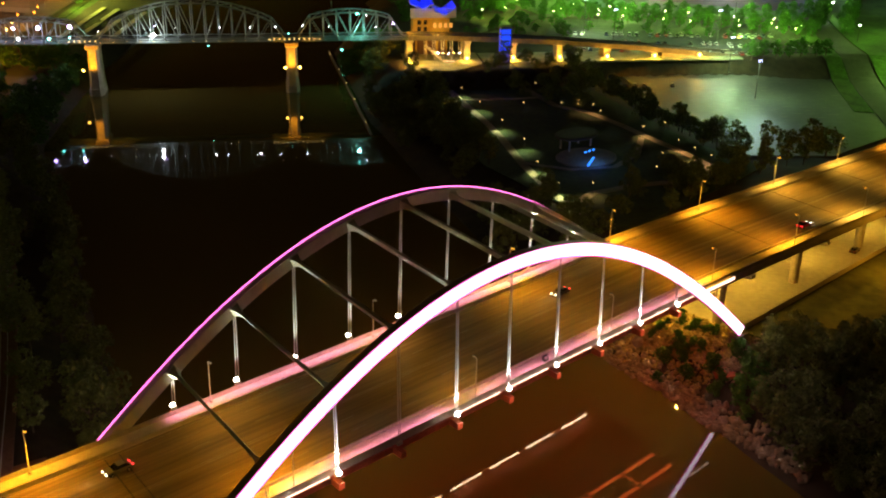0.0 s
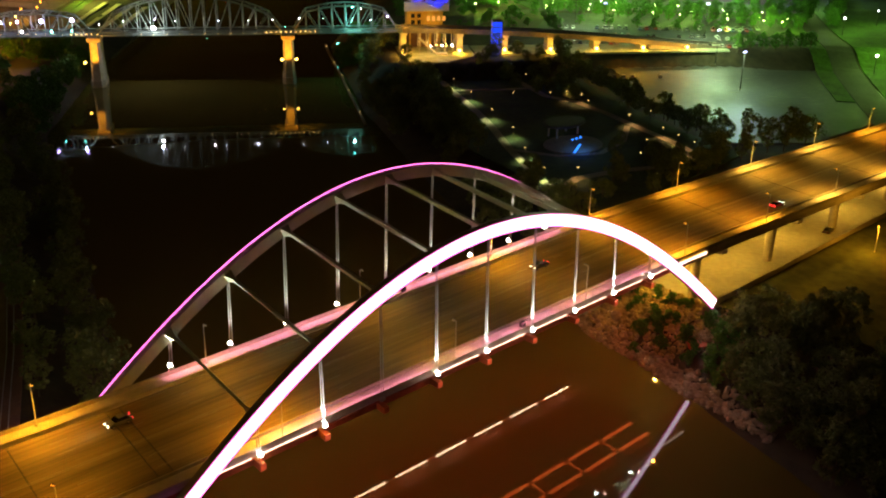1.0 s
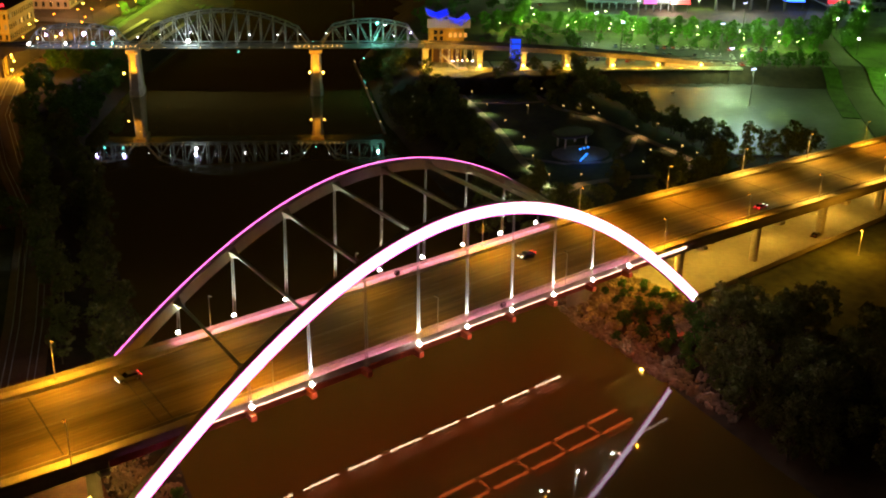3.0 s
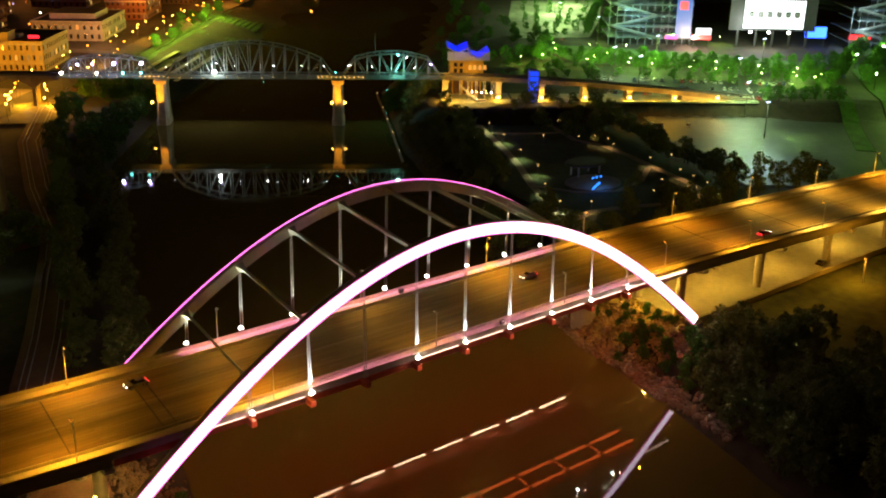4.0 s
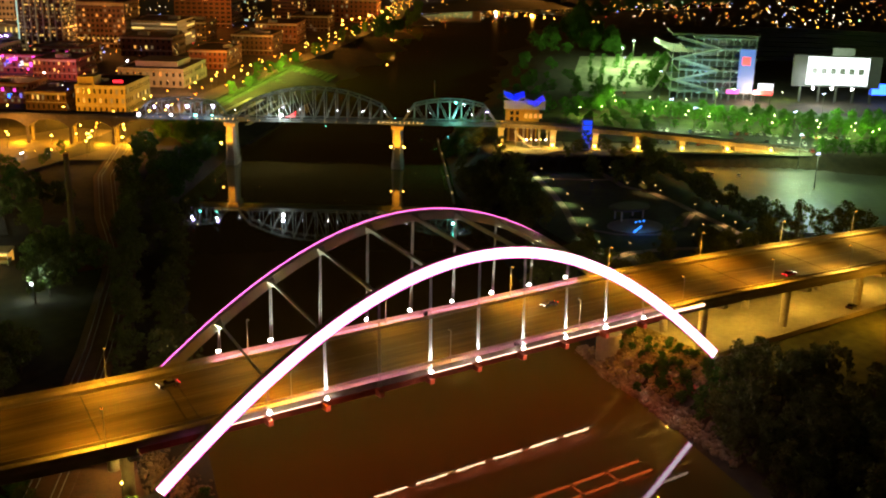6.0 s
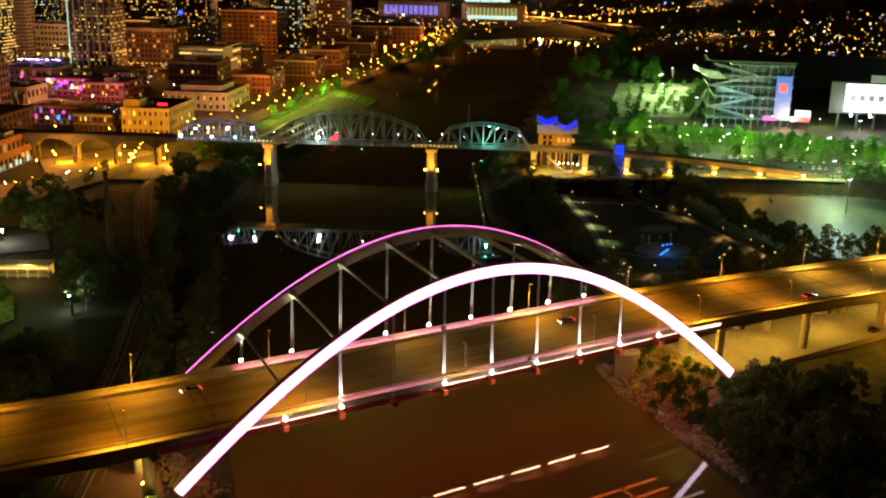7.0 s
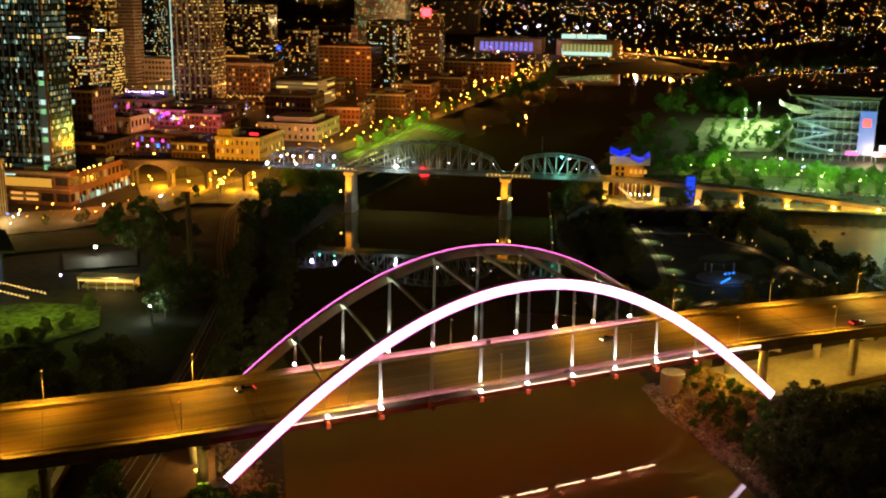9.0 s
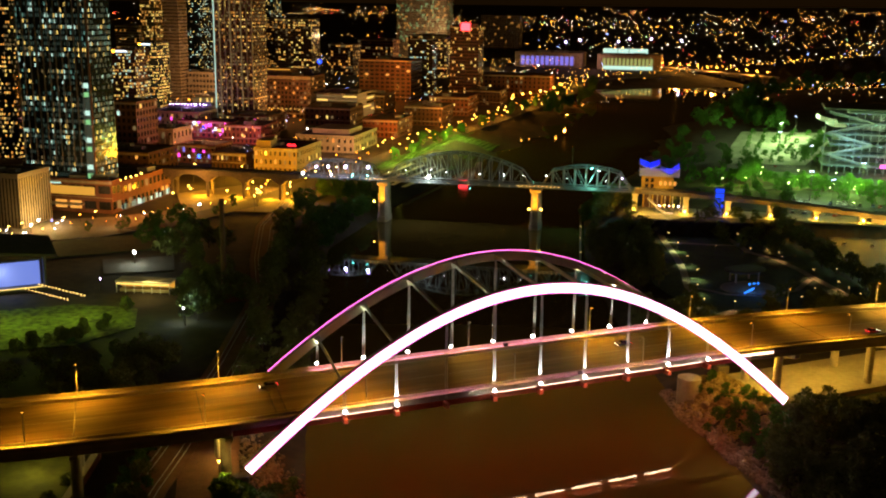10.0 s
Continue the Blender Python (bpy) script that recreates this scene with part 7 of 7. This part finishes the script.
def bank(x, y):
    """Level of the stony bank under the bridge."""
    h = land(x, y)
    if 66 < x < 84 and 2 < y < 33:
        h = max(h, 0.9 + (x - 66) * 0.675 if x < 74 else 6.3 + (x - 74) * 0.06)
    return h


def rocks(name, label, n, area, seed, s0, s1, mat):
    r = random.Random(seed)
    bm = bmesh.new()
    vs, fs = [], []
    tmp = bmesh.new()
    bmesh.ops.create_icosphere(tmp, subdivisions=1, radius=1)
    tv = [v.co.copy() for v in tmp.verts]
    tf = [[v.index for v in f.verts] for f in tmp.faces]
    tmp.free()
    bm.free()
    for i in range(n):
        x, y = area(r)
        s = r.uniform(s0, s1)
        q = Euler((r.random() * 6, r.random() * 6, r.random() * 6)).to_matrix()
        sx, sy, sz = s * r.uniform(0.7, 1.2), s * r.uniform(0.6, 1.1), s * r.uniform(0.5, 0.8)
        z = bank(x, y) + sz * 0.2
        k0 = len(vs)
        for v in tv:
            w = v * r.uniform(0.8, 1.15)
            w = q @ Vector((w.x * sx, w.y * sy, w.z * sz))
            vs.append((x + w.x, y + w.y, z + w.z))
        fs += [tuple(k0 + i2 for i2 in f) for f in tf]
    return tagged(new(name, mesh_of(name, vs, fs, mat)), label, "stones", kind="stuff")


def east_shore(r):
    t = r.random()
    y = -36 + 76 * t ** 0.8
    pts = [(44, -60), (48, -38), (51, -24), (53, -10), (57.5, 6), (58, 17), (61, 31), (64, 40)]
    for (ax, ay), (bx, by) in zip(pts, pts[1:]):
        if ay <= y <= by:
            return ax + (bx - ax) * (y - ay) / (by - ay) + abs(r.gauss(0, 3.2)) + 0.3, y
    return 60, 20


rocks("riprap", "pale riprap stones along the east water's edge", 900, east_shore, 4, 0.5, 1.3, M_ROCK)
rocks("riprap_mound", "pinkish-lit stone mound round the arch footing", 700, lambda r: (77 + r.gauss(0, 4.6), -1 + r.gauss(0, 3.6)), 6, 0.3, 0.75, M_ROCK)
rocks("bank_stones", "rough brown stones covering the bank below the bridge", 1900, lambda r: (60 + 25 * r.random() ** 1.2, -2 + 40 * r.random()), 17, 0.25, 0.75, M_BANK)
for i in range(26):
    x, y = trng.uniform(68, 83), trng.uniform(3, 31)
    plant(5, x, y, trng.uniform(0.35, 0.8), bank(x, y))
rocks("west_riprap", "pale stones on the west bank below the bridge", 900, lambda r: (-66 + r.gauss(0, 3.5), 20 + r.gauss(0, 11)), 8, 0.3, 0.8, M_ROCK)
for x, y, s in ((68.5, 20.0, 2.2), (63.0, 13.5, 1.8), (62.5, 25.0, 1.6)):
    b = rocks("boulder", "big tawny boulder at the water's edge", 1, lambda r: (x, y), int(x * 10), s, s * 1.05, M_ROCK)
    b["kind"] = ""
    b["category"] = "boulder"


# ---- cars ----
def car_paint(name, colour):
    m = material(name, colour, 0.3, scale=3, spread=0.08, spec=0.6)
    m.node_tree.nodes["Principled BSDF"].inputs["Coat Weight"].default_value = 0.6
    return m


M_TYRE = material("black_rubber", (0.02, 0.02, 0.02), 0.9, scale=5, spread=0.2)
M_RIMS = material("alloy_rim", (0.5, 0.5, 0.5), 0.35, metal=0.9, scale=5, spread=0.1)
M_WIND = material("dark_car_glass", (0.015, 0.018, 0.02), 0.08, scale=2, spread=0.3)
G_HEAD = glow("car_headlight", (1.0, 0.9, 0.7), 12.0)
G_TAIL = glow("car_tail_light", (1.0, 0.03, 0.04), 6.0)
M_HEAD0 = material("unlit_headlight", (0.7, 0.7, 0.7), 0.2, scale=5, spread=0.1)
M_TAIL0 = material("unlit_tail_light", (0.35, 0.02, 0.02), 0.3, scale=5, spread=0.1)


def make_car(label, colour, on=False, group="parked cars"):
    t = thing("car", label, "car", group=group)
    paint = car_paint("car_paint_" + label.split()[0], colour)
    prof = [(-2.2, 0.35), (-2.25, 0.75), (-2.1, 0.95), (-1.0, 1.0), (0.9, 1.0), (1.9, 0.85), (2.25, 0.65), (2.25, 0.35)]
    part("body", sweep([[(x, y * (0.92 if z > 0.9 else 1.0), z) for x, z in prof] for y in (-0.9, -0.6, 0.6, 0.9)]), paint, t)
    cab = [(-1.75, 1.001), (-1.15, 1.45), (0.25, 1.48), (1.0, 1.001)]
    part("cabin", sweep([[(x, y * (0.82 if z > 1.2 else 1.0), z) for x, z in cab] for y in (-0.82, 0.82)]), M_WIND, t, "dark glazed cabin")
    part("roof", box(-1.1, 0.22, -0.64, 0.64, 1.482, 1.53, 0.02), paint, t)
    for x in (-1.4, 1.4):
        for y in (-0.86, 0.86):
            w = part("wheel", tube((x, y - 0.11, 0.33), (x, y + 0.11, 0.33), 0.33, n=14), M_TYRE, t)
            part("rim", tube((x, y - 0.125, 0.33), (x, y + 0.125, 0.33), 0.19, n=10), M_RIMS, w)
    for y in (-0.62, 0.62):
        part("headlight", box(2.2, 2.3, y - 0.22, y + 0.22, 0.62, 0.80, 0.02), G_HEAD if on else M_HEAD0, t, "headlight")
        part("tail_light", box(-2.32, -2.22, y - 0.24, y + 0.24, 0.72, 0.92, 0.02), G_TAIL if on else M_TAIL0, t, "red tail light")
    return t


CARS = [make_car("white car parked on the asphalt", (0.75, 0.75, 0.73)), make_car("silver car parked on the asphalt", (0.42, 0.43, 0.45)), make_car("black car parked on the asphalt", (0.03, 0.03, 0.035)), make_car("red car parked on the asphalt", (0.45, 0.03, 0.03)), make_car("blue car parked on the asphalt", (0.05, 0.09, 0.25))]
seen_car = set()


def park(i, x, y, a, z=None):
    x, y = seat(x, y)
    z = land(x, y) + 0.15 if z is None else z
    m = pose(x, y, z, 0, 0, a)
    if i not in seen_car:
        seen_car.add(i)
        CARS[i].matrix_basis = m
    else:
        again(CARS[i], m)


crng = random.Random(9)
park(2, 153, 8.0, 8, 6.76)
for (ax, ay), (bx, by), n, a in (((285, 236), (352, 168), 30, 40), ((298, 250), (372, 180), 30, 40), ((312, 262), (392, 186), 30, 220), ((330, 246), (410, 176), 26, 220), ((330, 166), (372, 132), 12, 40), ((250, 168), (270, 152), 6, 40), ((380, 385), (450, 345), 12, 60)):
    for i in range(n):
        if crng.random() < 0.42:
            continue
        s = (i + 0.5) / n
        park(crng.choice((0, 1, 2, 0, 3, 4, 1)), ax + (bx - ax) * s, ay + (by - ay) * s, a + crng.uniform(-4, 4))
drive = [("red hatchback with glowing tail lights on the roadway", (0.5, 0.02, 0.03), 120, 8.2, 0), ("black saloon with lit headlights on the roadway", (0.03, 0.03, 0.03), 38, 20.5, 180), ("grey saloon with lit headlights on the roadway", (0.16, 0.16, 0.14), -64, 24.0, 180)]
for lb, c, x, y, a in drive:
    c0 = make_car(lb, c, True, "cars on the bridge")
    c0.matrix_basis = pose(x, y, deck_z(x) + 0.01, 0, 0, a)
    lamp("headlight_beam", "SPOT", 900, (1.0, 0.85, 0.6), look((x + (2.5 if a == 0 else -2.5), y, deck_z(x) + 0.9), (x + (14 if a == 0 else -14), y, deck_z(x))), 0.2, 50, 0.6)
# dark utility boxes on the pavements
for x, y in ((13.5, NEAR_Y + 1.6), (6.0, FAR_Y - 1.6)):
    b = part("utility_box", box(x - 0.6, x + 0.6, y - 0.4, y + 0.4, DECK + 0.22, DECK + 1.3, 0.06), M_DARKSTEEL)
    tagged(b, "dark metal utility box on the bridge pavement", "utility box")
# templates that stand nowhere are taken away
for kind, ob in enumerate(KINDS):
    if kind not in placed:
        for c in (*ob.children, ob):
            bpy.data.objects.remove(c)
